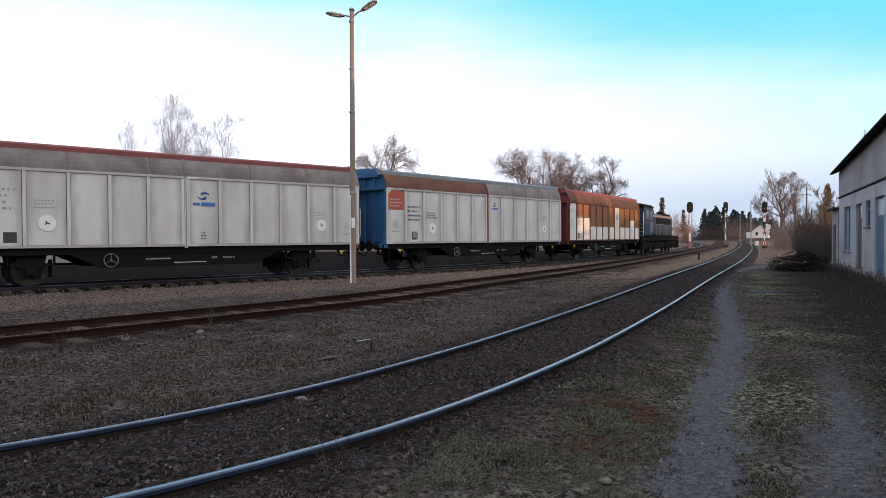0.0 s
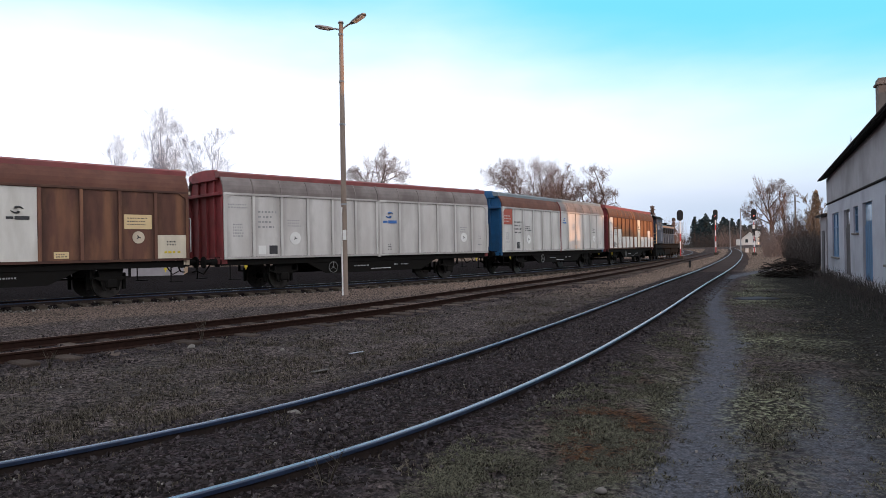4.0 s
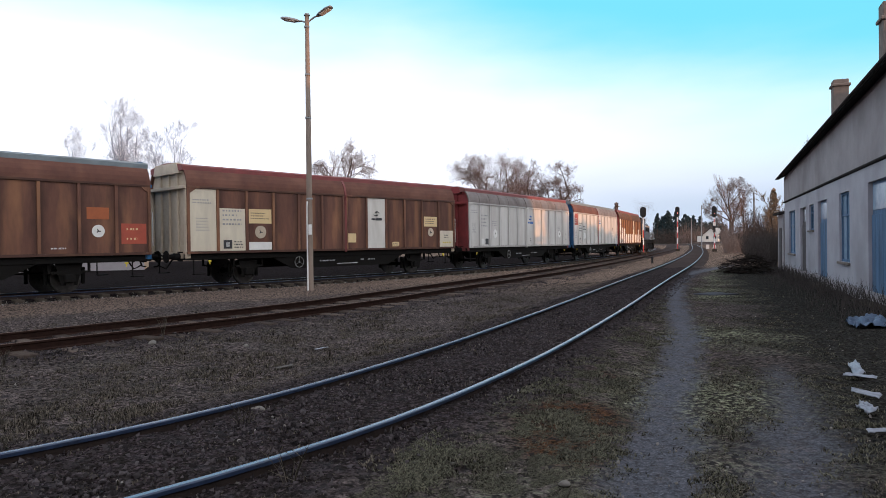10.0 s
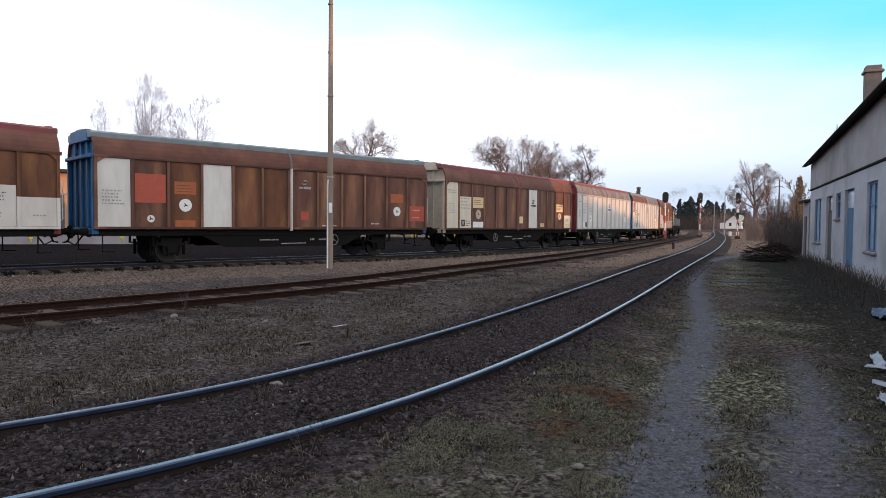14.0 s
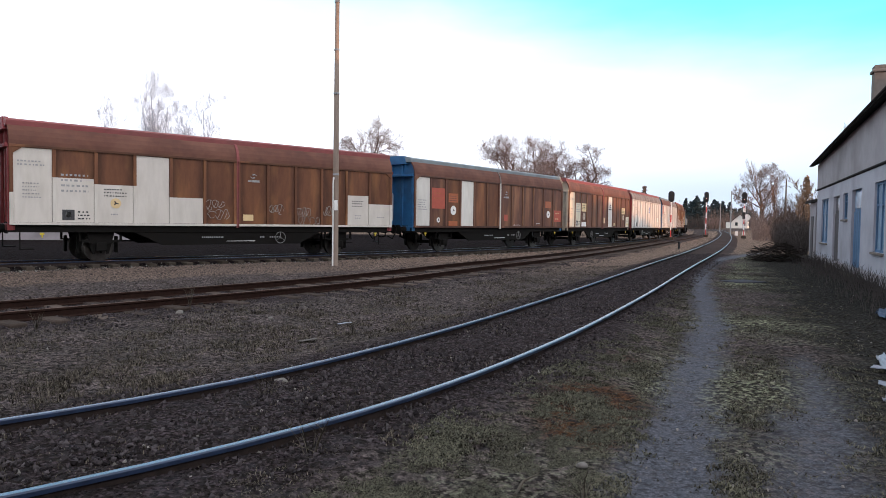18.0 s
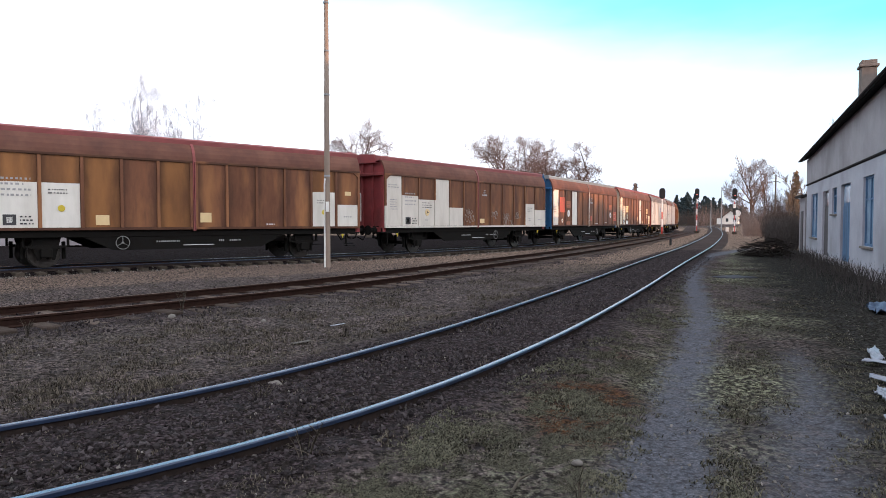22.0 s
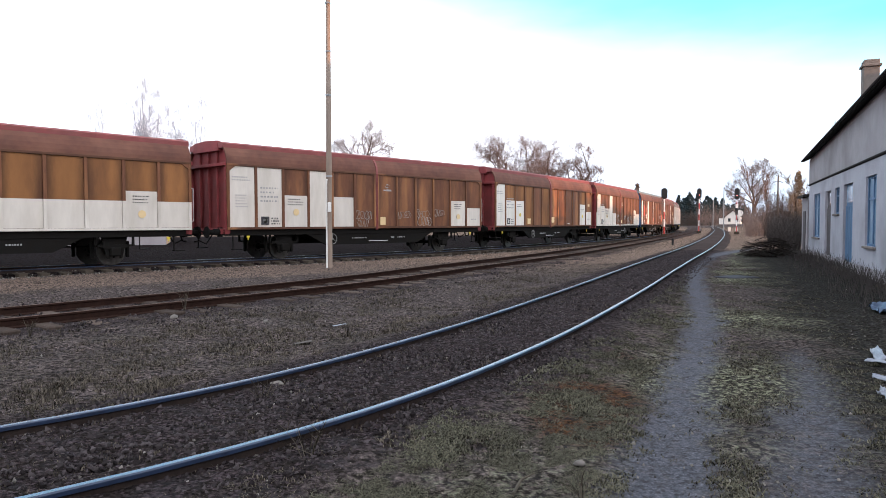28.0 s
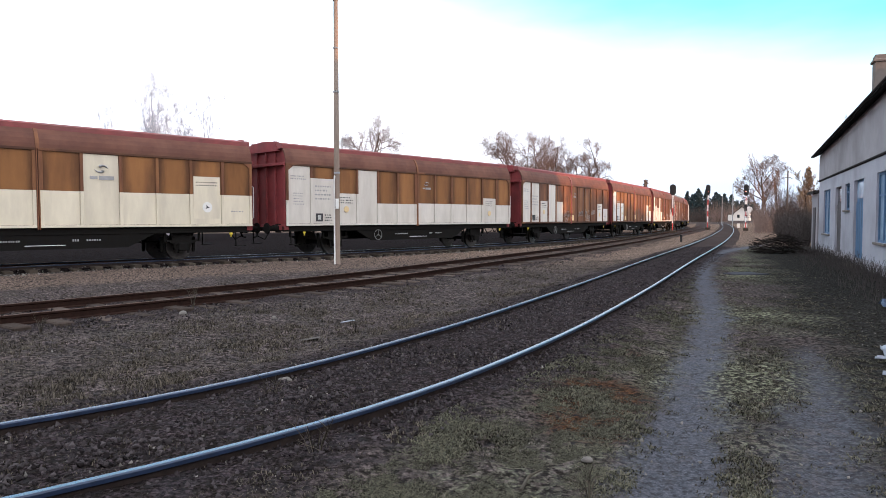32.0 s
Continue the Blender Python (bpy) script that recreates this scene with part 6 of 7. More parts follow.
for args in (dict(k=-0.3812, d=120, h=26.0, seed=11, stems=6, spread=0.38, upright=0.9), dict(k=-0.322, d=128, h=23.5, seed=12, stems=5, spread=0.38, upright=0.9), dict(k=-0.445, d=150, h=26, seed=13, stems=3, spread=0.34, upright=0.9)):
    x, y = at_dir(args["k"], args["d"])
    branch_tree("birch_tree", x, y, args["h"], "tall slender bare birch beyond the train", args["seed"], 0.62, 0.12, 4, 5, TWIGS_PALE, stems=args["stems"], first=0.28, upright=0.6, thin=0.007, reach=0.36, bark=TWIGS_PALE, fan=0.10, bend=0.09)
for k, d, h, seed, sp in ((-0.064, 72, 11.8, 21, 0.7), (0.1359, 105, 15.4, 22, 0.75), (0.172, 112, 14.8, 23, 0.7), (0.198, 118, 13.8, 24, 0.7), (0.2205, 110, 14.2, 25, 0.75)):
    x, y = at_dir(k, d)
    branch_tree("oak_tree", x, y, h, "broad bare oak tree behind the train", seed, sp + 0.25, 0.30, 5, 5, TWIGS_DARK if k > 0.1 else TWIGS, first=0.30, upright=0.35, thin=0.0048, limb=0.62, bend=0.11, crown=0.44 if k > 0 else 0.34)
x, y = at_dir(0.506, 108)
branch_tree("poplar_tree", x, y, 11.6, "bare spreading tree beside the white house", 31, 0.80, 0.26, 5, 5, TWIGS, first=0.25, upright=0.5, thin=0.006, limb=0.58, bend=0.10, crown=0.36)
for k, d, h, seed in ((0.512, 100, 11.4, 32), (0.528, 92, 9.0, 33), (0.624, 60, 10.3, 35)):
    x, y = at_dir(k, d)
    branch_tree("birch_tree", x, y, h, "thin bare birch behind the building", seed, 0.28, 0.08, 3, 6, TWIGS if d < 70 else TWIGS_RED, first=0.2, upright=1.0, thin=0.006, reach=0.5)
rng = random.Random(77)
for k, d, h in ((0.5707, 66, 6.3), (0.582, 68, 5.6)):
    x, y = at_dir(k, d)
    branch_tree("larch_tree", x, y, h, "golden leafless larch lit by low sun", int(k * 1000), 0.4, 0.06, 4, 5, LARCH, first=0.1, upright=0.8, thin=0.005, reach=0.5)
x, y = at_dir(0.5745, 80)
conifer("larch_tree", x, y, 7.6, "narrow golden-brown larch tip behind the scrub", 91, LARCH, 0.09, 0.3, taper=1.0)
for i in range(84):
    k = rng.uniform(0.392, 0.50)
    d = rng.uniform(330, 420)
    conifer("pine_tree", k * d, d, rng.uniform(9.5, 16.5) * (0.8 if k > 0.46 else 1.0), "dark green pine in the distant wood", 300 + i, PINE, rng.uniform(0.22, 0.34), 0.1, taper=rng.uniform(0.4, 0.7))
for k, d, h in ((0.330, 190, 12.4), (0.3615, 230, 10.6)):
    conifer("larch_tree", k * d, d, h, "lone brownish thin larch beyond the signals", int(k * 999), TWIGS, 0.16, 0.3)


def thicket(name, label, box_k, box_d, hmin, hmax, count, seed, mat):
    """Scrub too dense to count: many thin upright stems with side twigs."""
    r = random.Random(seed)
    bm = bmesh.new()
    for _ in range(count):
        d = r.uniform(*box_d)
        k = r.uniform(*box_k)
        x, y, h = k * d, d, r.uniform(hmin, hmax)
        lean = Vector((r.gauss(0, 0.18), r.gauss(0, 0.18), 1))
        base = Vector((x, y, -0.05))
        add_tube(bm, [base, base + lean * h * 0.5, base + lean * h + Vector((r.gauss(0, 0.2), 0, 0))], [0.02, 0.012, 0.004], 3, cap=False)
        for j in range(9):
            f = r.uniform(0.2, 0.95)
            p = base + lean * h * f
            a = r.uniform(0, 6.28)
            q = p + Vector((math.cos(a) * 0.5, math.sin(a) * 0.5, 0.75)) * h * 0.3 * (1.2 - f)
            add_tube(bm, [p, q], [0.012, 0.005], 3, cap=False)
    ob = part(name, bm, mat)
    return tagged(ob, label, "scrub", kind="stuff")


thicket("scrub", "low leafless grey-brown scrub beside the building", (0.53, 0.585), (46, 60), 0.8, 2.2, 800, 5, SCRUB)
thicket("scrub", "tall grey-brown leafless saplings behind the building", (0.52, 0.64), (72, 105), 1.5, 6.0, 1300, 15, SCRUB)
thicket("scrub", "dense brown bushes against the building end", (0.555, 0.578), (36, 46), 0.5, 2.2, 300, 17, SCRUB)
thicket("scrub", "thin leafless bushes beside the path", (0.495, 0.53), (70, 110), 1.5, 4.0, 350, 16, TWIGS)
thicket("scrub", "reddish bare saplings beyond the signals", (0.27, 0.375), (210, 280), 5.0, 11.0, 900, 6, TWIGS_RED)
thicket("scrub", "brown undergrowth in front of the wood", (0.36, 0.50), (300, 330), 1.5, 8.0, 1800, 7, SCRUB)
thicket("scrub", "reddish brown young trees before the wood", (0.422, 0.475), (285, 300), 3.0, 11.0, 300, 27, TWIGS)
thicket("scrub", "low scrub and saplings behind the far track", (-0.6, 0.28), (130, 210), 2.0, 5.0, 900, 8, TWIGS)


def shading_hedge(line, label, seed, count):
    """A dense evergreen hedge along a broken line whose points carry its height."""
    r = random.Random(seed)
    verts, faces = [], []
    lens = [math.hypot(b[0] - a[0], b[1] - a[1]) for a, b in zip(line, line[1:])]
    for _ in range(count):
        i = r.choices(range(len(lens)), lens)[0]
        f = r.random()
        x, y, h = (a + (b - a) * f for a, b in zip(line[i], line[i + 1]))
        c = Vector((x + r.gauss(0, 0.45), y + r.gauss(0, 0.45), h * r.random() * (1 + 0.05 * math.sin(x * 1.7) + r.gauss(0, 0.03))))
        u, w = (Vector((r.gauss(0, 1), r.gauss(0, 1), r.gauss(0, 1))).normalized() * r.uniform(0.15, 0.34) for _ in range(2))
        k = len(verts)
        verts += [c + u, c + w, c - u, c - w]
        faces.append((k, k + 1, k + 2, k + 3))
    me = bpy.data.meshes.new("hedge")
    me.from_pydata(verts, [], faces)
    me.materials.append(PINE)
    return tagged(new("hedge", me), label, "hedge", kind="stuff")


# added out of view; its heights set the shadow line on the far wagons
shading_hedge(((27.6, 29.8, 5.8), (29.0, 30.0, 5.6), (33.0, 31.0, 5.3), (43.5, 33.0, 5.4), (54.0, 35.2, 5.4), (64.0, 38.0, 4.9), (75.0, 42.0, 3.6)), "unseen evergreen hedge added beyond the building to shade the wagons", 18, 20000)


def white_house():
    x, y = at_dir(0.476, 218)
    h = tagged(empty("white_house", pose(x, y, 1.15, 0, 0, 60) @ Matrix.Scale(0.76, 4)), "small white gabled house with grey roof", "house")
    bm = extrude_profile([(-3, -0.2), (3, -0.2), (3, 2.9), (0, 5.4), (-3, 2.9)], -4, 4)
    part("walls", bm, HOUSE_WHITE, h)
    part("roof", extrude_profile([(-3.4, 2.65), (0, 5.45), (3.4, 2.65), (3.4, 2.85), (0, 5.7), (-3.4, 2.85)], -4.4, 4.4), ROOFING, h, "grey roof")
    for y0 in (0.8, -2.2):
        part("window", box(-4.06, -4.002, y0, y0 + 1.0, 0.9, 2.3), GLASS_DARK, h)
    for x0 in (-2.6, 0.4, 2.2):
        part("window", box(x0, x0 + 1.0, -3.06, -3.002, 0.9, 2.2), GLASS_DARK, h)
    part("chimney", box(0.5, 1.1, -0.3, 0.3, 5.0, 6.4), CHIMNEY, h)
    part("side_shed", box(-3.6, 1.0, 3.02, 5.4, -0.2, 2.3), HOUSE_WHITE, h)


white_house()


def utility_pole(k, d, h, label, arms):
    x, y = at_dir(k, d)
    p = tagged(empty("utility_pole", pose(x, y, -0.1, 0, 0, rng.uniform(-20, 20))), label, "utility pole")
    part("post", tube([(0, 0, 0), (0, 0, h)], [0.10, 0.07], 8), BARK if arms else LAMP_METAL, p)
    for z in arms:
        part("crossarm", tube([(-0.62, 0, h - z - 0.16), (-0.3, 0, h - z), (0.3, 0, h - z), (0.62, 0, h - z - 0.16)], 0.035, 6), BARK, p)
    return p


utility_pole(0.5432, 75, 7.0, "wooden utility pole with crossarms in the scrub", (0.75,))
utility_pole(0.461, 120, 8.0, "thin grey pole beside the track", ())
utility_pole(0.445, 170, 7.5, "thin grey pole near the distant wood", ())

# ---- small things on the ground ----
def stones(name, label, count, seed, where, smin, smax, mat):
    r = random.Random(seed)
    bm = bmesh.new()
    pts = where(r, count)
    z, *_ = ground_height(np.array(pts))
    for (x, y), zz in zip(pts, z):
        s = r.uniform(smin, smax) * (0.6 + 0.8 * r.random())
        e = Euler((r.uniform(0, 6), r.uniform(0, 6), r.uniform(0, 6))).to_matrix()
        vs = [bm.verts.new(Vector((x, y, zz + s * 0.12)) + e @ Vector(c) * s * r.uniform(0.7, 1.2)) for c in ((0.6, 0, 0), (-0.6, 0.1, 0), (0, 0.5, 0), (0, -0.5, 0.1), (0.05, 0, 0.35), (0, 0.05, -0.35))]
        for a, b, c in ((0, 2, 4), (2, 1, 4), (1, 3, 4), (3, 0, 4), (2, 0, 5), (1, 2, 5), (3, 1, 5), (0, 3, 5)):
            bm.faces.new((vs[a], vs[b], vs[c]))
    return tagged(part(name, bm, mat), label, "gravel", kind="stuff")


def along_track(line, lo, hi, wide):
    def f(r, n):
        out = []
        for _ in range(n):
            s = lo + (hi - lo) * r.random() ** 1.8
            out.append(line.at(s, r.uniform(-wide, wide))[:2])
        return out
    return f


def in_yard(r, n):
    out = []
    while len(out) < n:
        y = 3.2 + 22 * r.random() ** 2
        x = r.uniform(-0.72, 0.78) * y
        out.append((x, y))
    return out


stones("gravel", "dark loose track gravel", 22000, 1, along_track(LINE_NEAR, -1.5, 30, 1.35), 0.018, 0.046, STONE)
stones("gravel", "pale loose pebbles among the gravel", 1600, 2, in_yard, 0.008, 0.03, PALE_STONE)
stones("gravel", "brown gravel beside the middle track", 6000, 3, along_track(LINE_MID, -6, 40, 2.4), 0.03, 0.06, STONE)
stones("gravel", "brown gravel beside the train", 6000, 4, along_track(LINE_TRAIN, -20, 50, 2.6), 0.03, 0.07, PALE_STONE)


def blades(name, label, count, seed, where, hmin, hmax, mat, per=6, width=0.006, lean=(1.2, 3.4)):
    r = random.Random(seed)
    pts = where(r, count)
    z, *_ = ground_height(np.array(pts))
    verts, faces = [], []
    for (x, y), zz in zip(pts, z):
        for _ in range(per):
            a, h = r.uniform(0, 6.28), r.uniform(hmin, hmax)
            bx, by = x + r.gauss(0, 0.022), y + r.gauss(0, 0.022)
            reach = h * r.uniform(*lean)
            lx, ly = math.cos(a) * reach, math.sin(a) * reach
            w = width * (1 + y * 0.05)
            px, py = -math.sin(a) * w, math.cos(a) * w
            k = len(verts)
            verts += [(bx - px, by - py, zz - 0.01), (bx + px, by + py, zz - 0.01), (bx + lx * 0.45 + px * 0.6, by + ly * 0.45 + py * 0.6, zz + h * 0.6), (bx + lx * 0.45 - px * 0.6, by + ly * 0.45 - py * 0.6, zz + h * 0.6), (bx + lx, by + ly, zz + h * 0.8)]
            faces += [(k, k + 1, k + 2, k + 3), (k + 3, k + 2, k + 4)]
    me = bpy.data.meshes.new(name)
    me.from_pydata(verts, [], faces)
    me.materials.append(mat)
    return tagged(new(name, me), label, "grass", kind="stuff")


def keep(where, test):
    def f(r, n):
        out = []
        while len(out) < n:
            p = where(r, n)
            q = np.array(p)
            ok = test(q)
            out += [tuple(v) for v in q[ok]]
        return out[:n]
    return f


def off_path(q):
    rs = np.random.RandomState(17)
    w = np.array([noise.fractal((x * 2.3, y * 2.3, 9.0), 0.8, 2.0, 3) for x, y in q]) * 0.22 + rs.normal(0, 0.10, len(q))
    return (near_line(q, LINE_NEAR) > 1.1) & (near_poly(q, FOOTPATH) + w > 0.10) & (near_poly(q, SIDEPATH) + w > 0.12) & (near_poly(q, WALL_FOOT) + w * 4 > 2.5)


def right_side(q):
    """Between the curved track and the path; sparse beyond the path."""
    rs = np.random.RandomState(23)
    x0 = q[:, 0] * math.cos(0.48) - q[:, 1] * math.sin(0.48)
    beyond = q[:, 0] > np.interp(q[:, 1], [p[1] for p in FOOTPATH], [p[0] for p in FOOTPATH])
    return off_path(q) & (x0 > -2.2) & (~beyond | (rs.random_sample(len(q)) < 0.22))


def between_tracks(q):
    return (near_line(q, LINE_NEAR) > 1.5) & (near_line(q, LINE_MID) > 1.6) & (near_line(q, LINE_NEAR, True) < 0) & (near_line(q, LINE_MID, True) > 0)


def clumped(where, scale, cut):
    """Thick in patches, thinning out between them."""
    rs = np.random.RandomState(int(scale * 100))
    return keep(where, lambda q: np.array([noise.fractal((x * scale, y * scale, 5.0), 0.9, 2.0, 4) for x, y in q]) + rs.normal(0, 0.28, len(q)) > cut)


blades("grass", "thin dry straw-coloured grass on the yard", 11000, 5, clumped(keep(in_yard, off_path), 2.6, -0.12), 0.006, 0.016, STRAW, 6, 0.0035)
blades("grass", "short dull green grass beside the path", 24000, 6, clumped(keep(in_yard, right_side), 3.6, -0.05), 0.006, 0.018, MOSSY, 7, 0.0040)
blades("grass", "dead grass and leaves between the rails", 2500, 7, along_track(LINE_NEAR, 0.5, 16, 1.3), 0.006, 0.022, STRAW, 3, 0.004, (0.6, 1.8))

blades("grass", "fuzzy grey-brown dead grass between the tracks", 5200, 8, clumped(keep(in_yard, between_tracks), 0.8, 0.10), 0.02, 0.055, STRAW, 5, 0.0032, (0.5, 1.6))


def dry_weed(x, y, h, seed):
    r = random.Random(seed)
    bm = bmesh.new()
    for _ in range(9):
        a = r.uniform(0, 6.28)
        t = Vector((math.cos(a) * h * 0.45 * r.random(), math.sin(a) * h * 0.45 * r.random(), h * r.uniform(0.6, 1)))
        add_tube(bm, [(0, 0, -0.02), t * 0.5 + Vector((0, 0, 0.03)), t], [0.004, 0.003, 0.001], 3, cap=False)
        for _ in range(3):
            f = r.uniform(0.4, 0.95)
            add_tube(bm, [t * f, t * f + Vector((r.gauss(0, 0.05), r.gauss(0, 0.05), 0.06))], [0.002, 0.001], 3, cap=False)
    ob = part("dry_weed", bm, STRAW)
    ob.matrix_basis = pose(x, y, 0)
    return tagged(ob, "dry branching dead weed beside the rail", "weed")


def goods_shed():
    """The long sunlit building across the tracks, seen in the gaps between the wagons."""
    g = tagged(empty("goods_shed", pose(-28.0, 47.0, 0, 0, 0, 17)), "long low ochre building lit by the sun", "building")
    part("front_wall", box(-16, 10.5, 0, 0.4, -0.1, 4.9), OCHRE_WALL, g)
    part("back_wall", box(-16, 10.5, 7.6, 8.0, -0.1, 4.9), OCHRE_WALL, g)
    for x in (-16.0, 10.1):
        part("gable_wall", box(x, x + 0.4, 0.41, 7.59, -0.1, 4.9), OCHRE_WALL, g)
    part("plinth", box(-16.05, 10.55, -0.06, -0.003, -0.1, 0.9), PLASTER_OLD, g)
    part("roof", extrude_profile([(-0.5, 4.91), (4, 5.3), (8.5, 4.91), (8.5, 5.03), (4, 5.45), (-0.5, 5.03)], -16.4, 10.9), ROOFING, g)
    for x in (-13.0, -8.0, -3.0, 2.0, 7.0):
        d = part("loading_door", box(x, x + 2.0, -0.05, -0.002, 0.92, 3.4, 0.01), DOOR_BROWN, g)
        part("door_rail", box(x - 0.3, x + 2.3, -0.10, -0.052, 3.42, 3.52), LAMP_METAL, d)
    return g


goods_shed()


# ---- exhaust smoke, in small puffs ----
SMOKE = surface("grey_brown_smoke", (0.16, 0.15, 0.15), (0.11, 0.10, 0.10), 1.0, bump=0.0, spec=0.0)


def smoke_puff(seed):
    r = random.Random(seed)
    verts, faces = [], []
    for _ in range(420):
        c = Vector((r.gauss(0, 0.42), r.gauss(0, 0.30), r.gauss(0, 0.26)))
        c *= min(1.0, 1.0 / c.length)
        u = Vector((r.gauss(0, 1), r.gauss(0, 1), r.gauss(0, 1))).normalized() * 0.016
        w = u.orthogonal().normalized() * 0.016
        k = len(verts)
        verts += [c + u, c + w, c - u, c - w]
        faces.append((k, k + 1, k + 2, k + 3))
    me = bpy.data.meshes.new("smoke_puff")
    me.from_pydata([tuple(v) for v in verts], [], faces)
    me.materials.append(SMOKE)
    return tagged(new("smoke_puff", me), "thin grey brown puff of diesel exhaust smoke", "smoke", kind="stuff")


PUFFS = [smoke_puff(700 + i) for i in range(26)]


for x, y, h, k in ((-0.67, 4.26, 0.34, 1), (-1.27, 5.71, 0.26, 2), (-2.89, 5.2, 0.22, 3), (0.9, 3.6, 0.2, 4), (-0.9, 9.2, 0.3, 5), (-5.2, 9.4, 0.3, 6), (2.1, 12.5, 0.25, 7), (-4.0, 12.0, 0.5, 8)):
    dry_weed(x, y, h, k)


def lump(name, x, y, z, sx, sy, sz, mat, label, category, seed, rz=0.0):
    """A rounded irregular stone or bundle."""
    bm = bmesh.new()
    bmesh.ops.create_icosphere(bm, subdivisions=3, radius=0.5)
    for v in bm.verts:
        k = 1 + 0.28 * noise.noise(v.co * 2.2 + Vector((seed, 0, 0))) + 0.10 * noise.noise(v.co * 6 + Vector((0, seed, 0)))
        v.co = Vector((v.co.x * sx, v.co.y * sy, v.co.z * sz)) * k
    for f in bm.faces:
        f.smooth = True
    ob = part(name, bm, mat)
    ob.matrix_basis = pose(x, y, z, 0, 0, rz)
    return tagged(ob, label, category)


lump("stone", -1.25, 6.2, 0.09, 0.12, 0.08, 0.06, PALE_STONE, "pale brown stone between the rails", "stone", 3, 20)
for i, (x, y, s) in enumerate(((-1.05, 5.9, 0.10), (-0.5, 6.7, 0.07), (-1.75, 6.1, 0.10), (0.35, 5.6, 0.06), (-2.5, 5.4, 0.12), (1.04, 4.22, 0.07), (-0.2, 4.9, 0.05), (-3.9, 11.2, 0.14), (-2.3, 10.6, 0.10))):
    lump("stone", x, y, 0.03, s, s * 0.75, s * 0.6, PALE_STONE, "small pale stone on the dark gravel", "stone", 10 + i, i * 37)


def sheet(name, pts, mat, label, category, seed, crumple=0.03, n=10):
    """A crumpled sheet over four corners on the ground."""
    bm = bmesh.new()
    g = []
    for i in range(n):
        row = []
        for j in range(n):
            u, v = i / (n - 1), j / (n - 1)
            p = (Vector(pts[0]) * (1 - u) + Vector(pts[1]) * u) * (1 - v) + (Vector(pts[3]) * (1 - u) + Vector(pts[2]) * u) * v
            q = noise.noise(Vector((u * 4 + seed, v * 4, seed)))
            row.append(bm.verts.new(p + Vector((q * crumple, noise.noise(Vector((u * 5, v * 5, seed + 9))) * crumple, abs(q) * crumple * 2.2 + 0.02))))
        g.append(row)
    for i in range(n - 1):
        for j in range(n - 1):
            bm.faces.new((g[i][j], g[i + 1][j], g[i + 1][j + 1], g[i][j + 1])).smooth = True
    ob = part(name, bm, mat)
    mod = ob.modifiers.new("thick", "SOLIDIFY")
    mod.thickness = 0.004
    return tagged(ob, label, category)


sheet("tarpaulin", [(7.7, 10.95, 0.02), (8.5, 11.1, 0.02), (9.05, 12.3, 0.05), (8.05, 11.75, 0.03)], TARP, "crumpled faded blue tarpaulin beside the building", "tarpaulin", 2.0, 0.09, 16)
sheet("plastic_litter", [(5.33, 7.72, 0.02), (5.45, 7.76, 0.07), (5.17, 7.2, 0.03), (5.07, 7.24, 0.0)], LITTER_WHITE, "torn white plastic lying on dead grass", "litter", 5.0, 0.025)
sheet("plastic_litter", [(4.92, 7.22, 0.01), (5.0, 7.28, 0.02), (5.2, 7.05, 0.02), (5.15, 7.0, 0.01)], LITTER_WHITE, "narrow strip of white plastic", "litter", 6.0, 0.012)
sheet("plastic_litter", [(4.48, 6.45, 0.01), (4.52, 6.5, 0.03), (4.62, 6.2, 0.03), (4.56, 6.17, 0.0)], LITTER_WHITE, "narrow strip of white plastic", "litter", 7.0, 0.012)
sheet("plastic_litter", [(4.12, 5.85, 0.0), (4.19, 5.9, 0.05), (4.15, 5.62, 0.04), (4.05, 5.62, 0.0)], LITTER_WHITE, "crumpled white plastic bag", "litter", 8.0, 0.04)
sheet("plastic_litter", [(3.68, 5.1, 0.0), (3.69, 5.14, 0.02), (3.9, 5.12, 0.02), (3.89, 5.08, 0.0)], LITTER_WHITE, "narrow strip of white plastic", "litter", 9.0, 0.01)
sheet("paper_scrap", [(-1.22, 10.1, 0.01), (-1.05, 10.25, 0.02), (-1.0, 10.2, 0.02), (-1.18, 10.05, 0.01)], LITTER_WHITE, "white paper scrap on the gravel", "litter", 3.0, 0.02, 5)
sheet("paper_scrap", [(-1.55, 8.7, 0.0), (-1.35, 8.85, 0.01), (-1.3, 8.78, 0.01), (-1.5, 8.63, 0.0)], PALE_STONE, "faded paper scrap on the gravel", "litter", 4.0, 0.02, 5)


def stick(x, y, length, rz, label):
    ob = part("stick", tube([(0, 0, 0.012), (length * 0.5, 0.02, 0.03), (length, 0, 0.015)], [0.010, 0.009, 0.004], 5), STRAW)
    ob.matrix_basis = pose(x, y, 0.02, 0, 0, rz)
    return tagged(ob, label, "stick")


stick(-1.12, 4.42, 0.25, 25, "dry pale stick beside the rail")
stick(3.3, 6.25, 0.2, 60, "short reddish twig on the dead grass")
stick(0.55, 3.75, 0.35, 60, "long dry stalk on the grass")


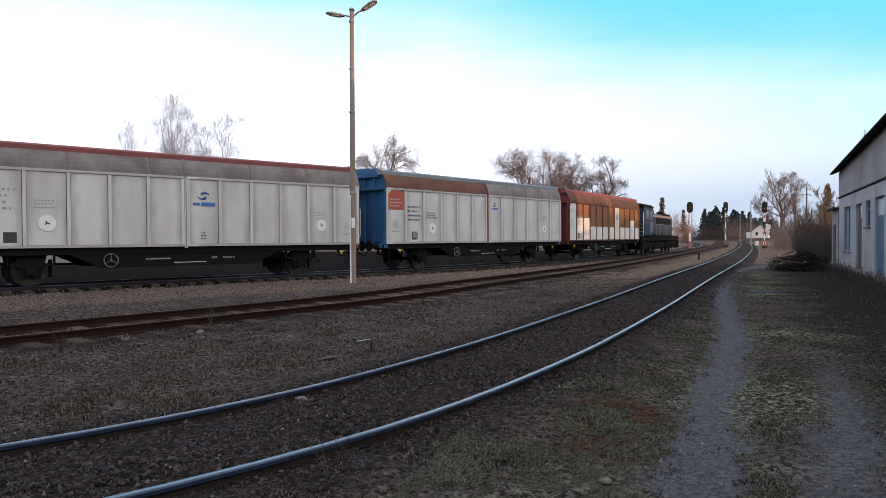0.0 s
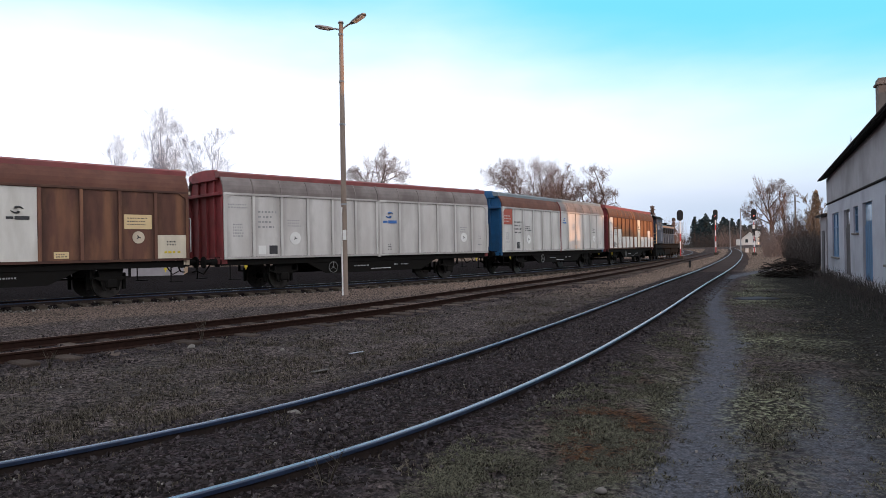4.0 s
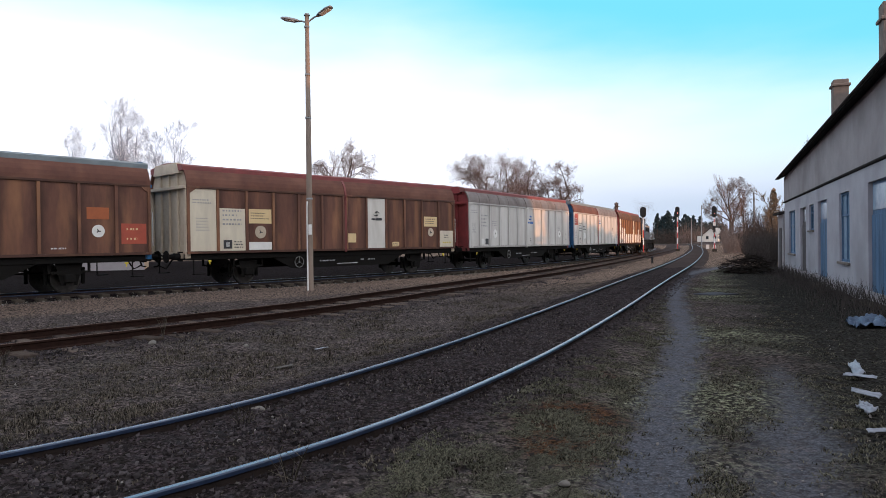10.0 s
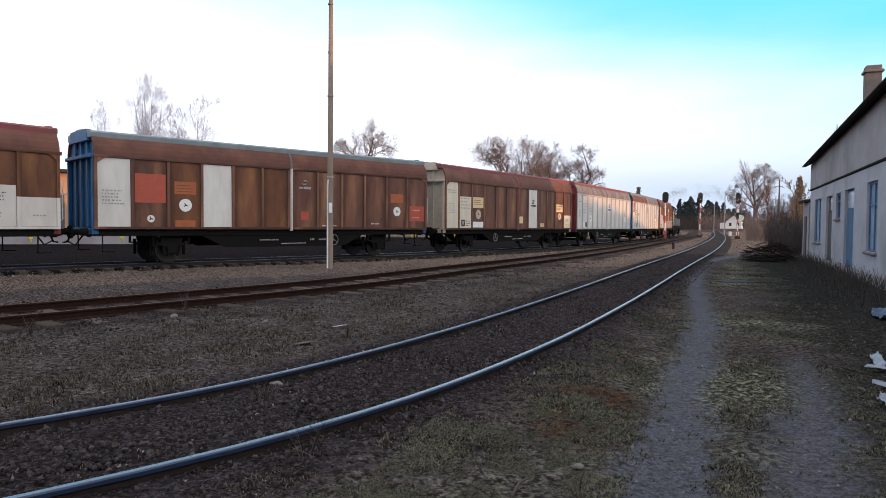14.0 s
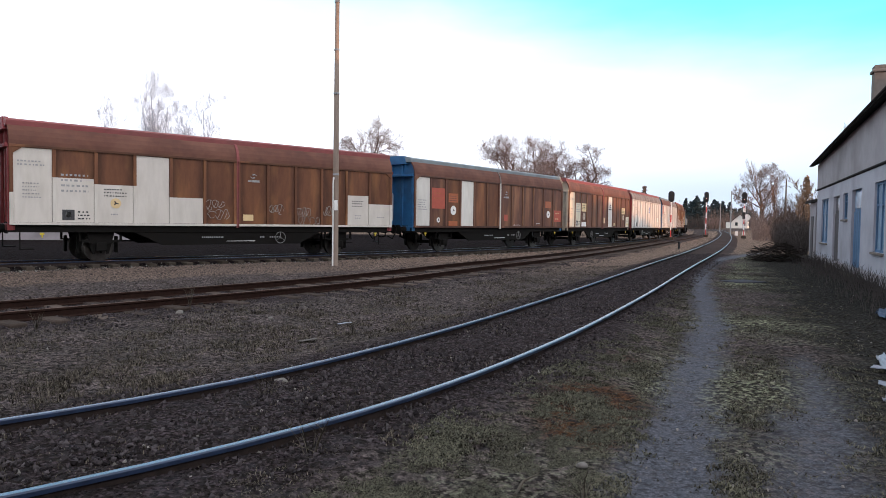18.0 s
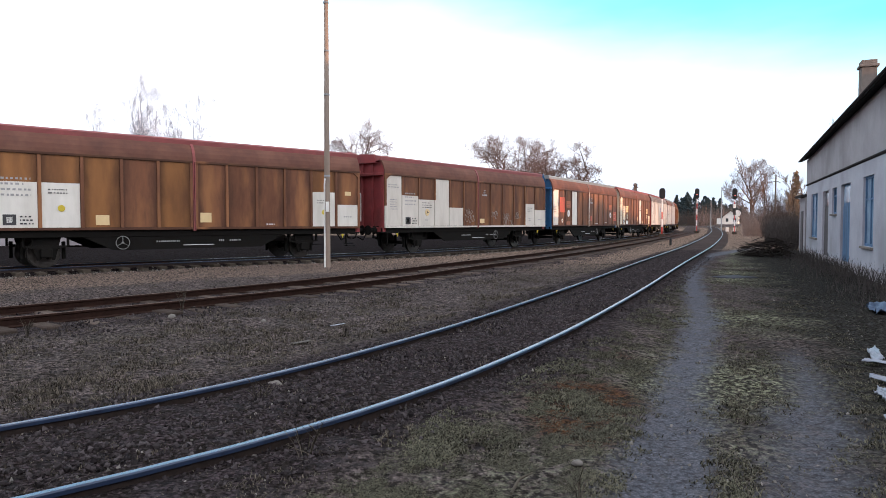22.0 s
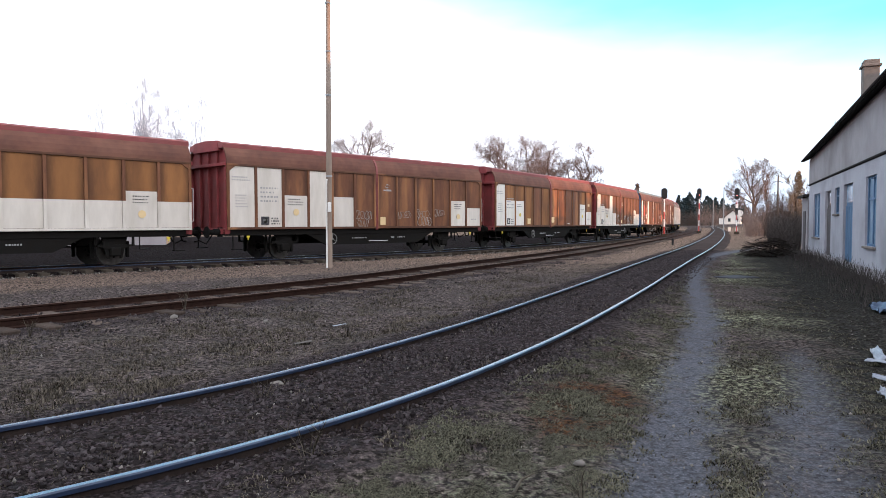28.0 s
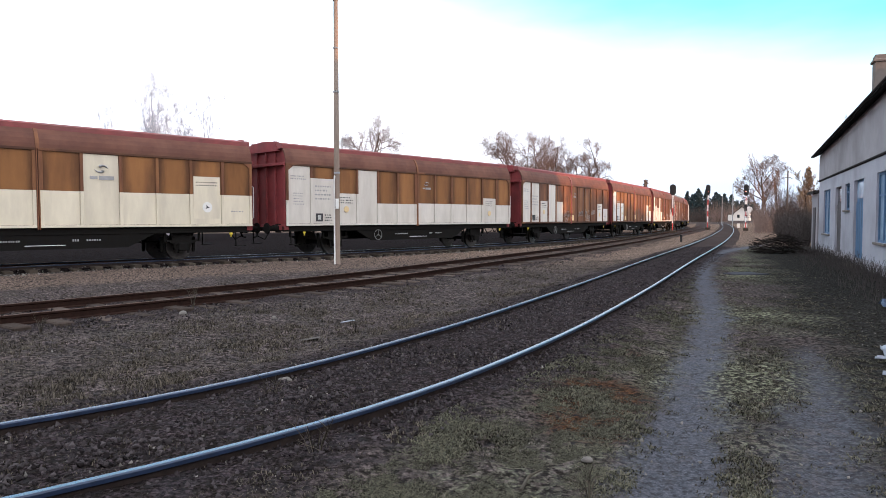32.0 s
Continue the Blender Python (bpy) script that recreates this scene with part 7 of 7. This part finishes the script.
def brushwood():
    """A heap of cut branches by the scrub."""
    r = random.Random(44)
    heap = tagged(empty("brushwood_heap", pose(15.95, 30.0, 0, 0, 0, 8) @ Matrix.Scale(0.62, 4)), "dark heap of cut branches beside the path", "brushwood")
    for _ in range(230):
        bm = bmesh.new()
        a = r.uniform(0, 6.28)
        c = Vector((r.uniform(-1.6, 1.6), r.gauss(0, 0.55), 0))
        top = 1.35 * math.exp(-(c.x / 2.0) ** 2) * r.random() + 0.05
        d = Vector((math.cos(a), math.sin(a) * 0.6, r.uniform(-0.15, 0.35)))
        ln = r.uniform(0.5, 1.3)
        p0, p1 = c - d * ln * 0.5 + Vector((0, 0, top)), c + d * ln * 0.5 + Vector((0, 0, top))
        for p in (p0, p1):
            p.z = max(p.z, 0.02)
        add_tube(bm, [p0, (p0 + p1) / 2 + Vector((0, 0, r.uniform(-0.05, 0.08))), p1], [0.03, 0.024, 0.008], 4, cap=False)
        for _ in range(4):
            f = r.uniform(0.3, 0.95)
            q = p0.lerp(p1, f)
            add_tube(bm, [q, q + d * 0.3 + Vector((r.gauss(0, 0.2), r.gauss(0, 0.2), r.uniform(-0.05, 0.25)))], [0.012, 0.004], 3, cap=False)
        part("branch", bm, BRUSH, heap)


brushwood()
slab = part("concrete_slab", add_box(bmesh.new(), -0.5, 0.5, -0.4, 0.4, -0.05, 0.05, 0.02), SLAB_GREY)
slab.matrix_basis = pose(9.05, 18.8, -0.02, 0, 0, 24)
tagged(slab, "grey concrete slab lying in dead grass", "slab")
marker = part("track_post", add_box(bmesh.new(), -0.06, 0.06, -0.06, 0.06, -0.05, 0.48, 0.015), SIGNAL_BLACK)
marker.matrix_basis = pose(17.6, 45.8, 0.0, 0, 0, 28)
tagged(marker, "short dark post between the tracks", "post")
for x, y, w, h in ((55.0, 117.0, 0.5, 0.75), (60.6, 126.0, 0.5, 0.6)):
    cab = tagged(empty("relay_box", pose(x, y, 0, 0, 0, -24)), "pale grey relay box beside the signal", "relay box", "relay boxes")
    part("cabinet", add_box(bmesh.new(), -w / 2, w / 2, -0.25, 0.25, -0.05, h, 0.02), SIGNAL_WHITE, cab)
    part("lid", add_box(bmesh.new(), -w / 2 - 0.04, w / 2 + 0.04, -0.3, 0.3, h + 0.001, h + 0.07, 0.02), LAMP_METAL, cab)


def wall_weeds():
    r = random.Random(61)
    bm = bmesh.new()
    for _ in range(1900):
        u = r.random()
        out = abs(r.gauss(0, 0.65)) + 0.06
        p = A0 + ALONG * (u * 23.0 + 0.2) - Vector((ALONG.y, -ALONG.x, 0)) * -out
        h = r.uniform(0.06, 0.62) * math.exp(-out * 0.8)
        t = p + Vector((r.gauss(0, 0.3) * h, r.gauss(0, 0.3) * h, h))
        add_tube(bm, [p + Vector((0, 0, -0.03)), p.lerp(t, 0.5) + Vector((0, 0, 0.02)), t], [0.007, 0.005, 0.002], 3, cap=False)
    return tagged(part("dead_weeds", bm, SCRUB), "dark dead weeds along the building's foot", "weeds", kind="stuff")


wall_weeds()


# ---- movement ----
def train_place(t):
    """Metres along the track of the first wagon's middle."""
    return float(np.interp(t, TRAIN_T, TRAIN_S))


TRAIN_KNOTS = ((0, 23.54), (3, 29.92), (6, 36.89), (9, 44.64), (14, 58.96), (19, 75.07), (25, 96.8), (32, 125.89))
_poly = np.polyfit([k[0] for k in TRAIN_KNOTS], [k[1] for k in TRAIN_KNOTS], 4)
TRAIN_T = np.linspace(0, 32, 321)
TRAIN_S = np.polyval(_poly, TRAIN_T)


def on_track(s, base):
    """The pose of a vehicle whose two axles or bogie pins, base metres apart, stand on the track."""
    x0, y0, _ = LINE_TRAIN.at(s - base / 2)
    x1, y1, _ = LINE_TRAIN.at(s + base / 2)
    return pose((x0 + x1) / 2, (y0 + y1) / 2, RAIL_Z, 0, 0, math.degrees(math.atan2(y1 - y0, x1 - x0)))


def motions():
    times = [i * 0.4 for i in range(81)]
    for k, w in enumerate(WAGONS):
        walk(w, [(t, on_track(train_place(t) - k * PITCH, 9.0)) for t in times])
    walk(LOCO, [(t, on_track(train_place(t) + 15.75, 10.0)) for t in times])
    # the puffs wait under the hood, leave the stack one by one, drift off with the wind and thin out
    for i, puff in enumerate(PUFFS):
        r = random.Random(40 + i)
        start = 8.2 + i * 0.17
        wind = Vector((0.95 + r.gauss(0, 0.28), 0.25 + r.gauss(0, 0.2), 0.12 + r.gauss(0, 0.10)))
        rows = []
        for t in times:
            age = t - start
            if age <= 0:
                m = on_track(train_place(t) + 15.75, 10.0) @ Matrix.Translation((2.5, 0, 2.5))
                rows.append((t, pose(*m.translation)))
                out = m.translation.copy()
                continue
            rise = 3.3 * (1 - math.exp(-age / 0.8))
            p = out + Vector((0, 0, rise)) + wind * age * (1 + 0.10 * age)
            p = p.lerp(Vector((45.0 + 0.4 * i, 80.0 - 0.3 * i, 1.4)), smooth(age, 2.6, 7.5))
            rows.append((t, pose(p.x, p.y, p.z, 0, 0, 10 * age if age < 20 else 200)))
        walk(puff, rows)
    spin = []
    t = 0.0
    while t < 32.0:
        spin.append(t)
        t += 0.1667
    spin.append(32.0)
    for ax, x in wheelsets:
        walk(ax, [(t, pose(x, 0, 0.46, 0, math.degrees((train_place(t) - 22.5) / 0.46), 0)) for t in spin])


motions()
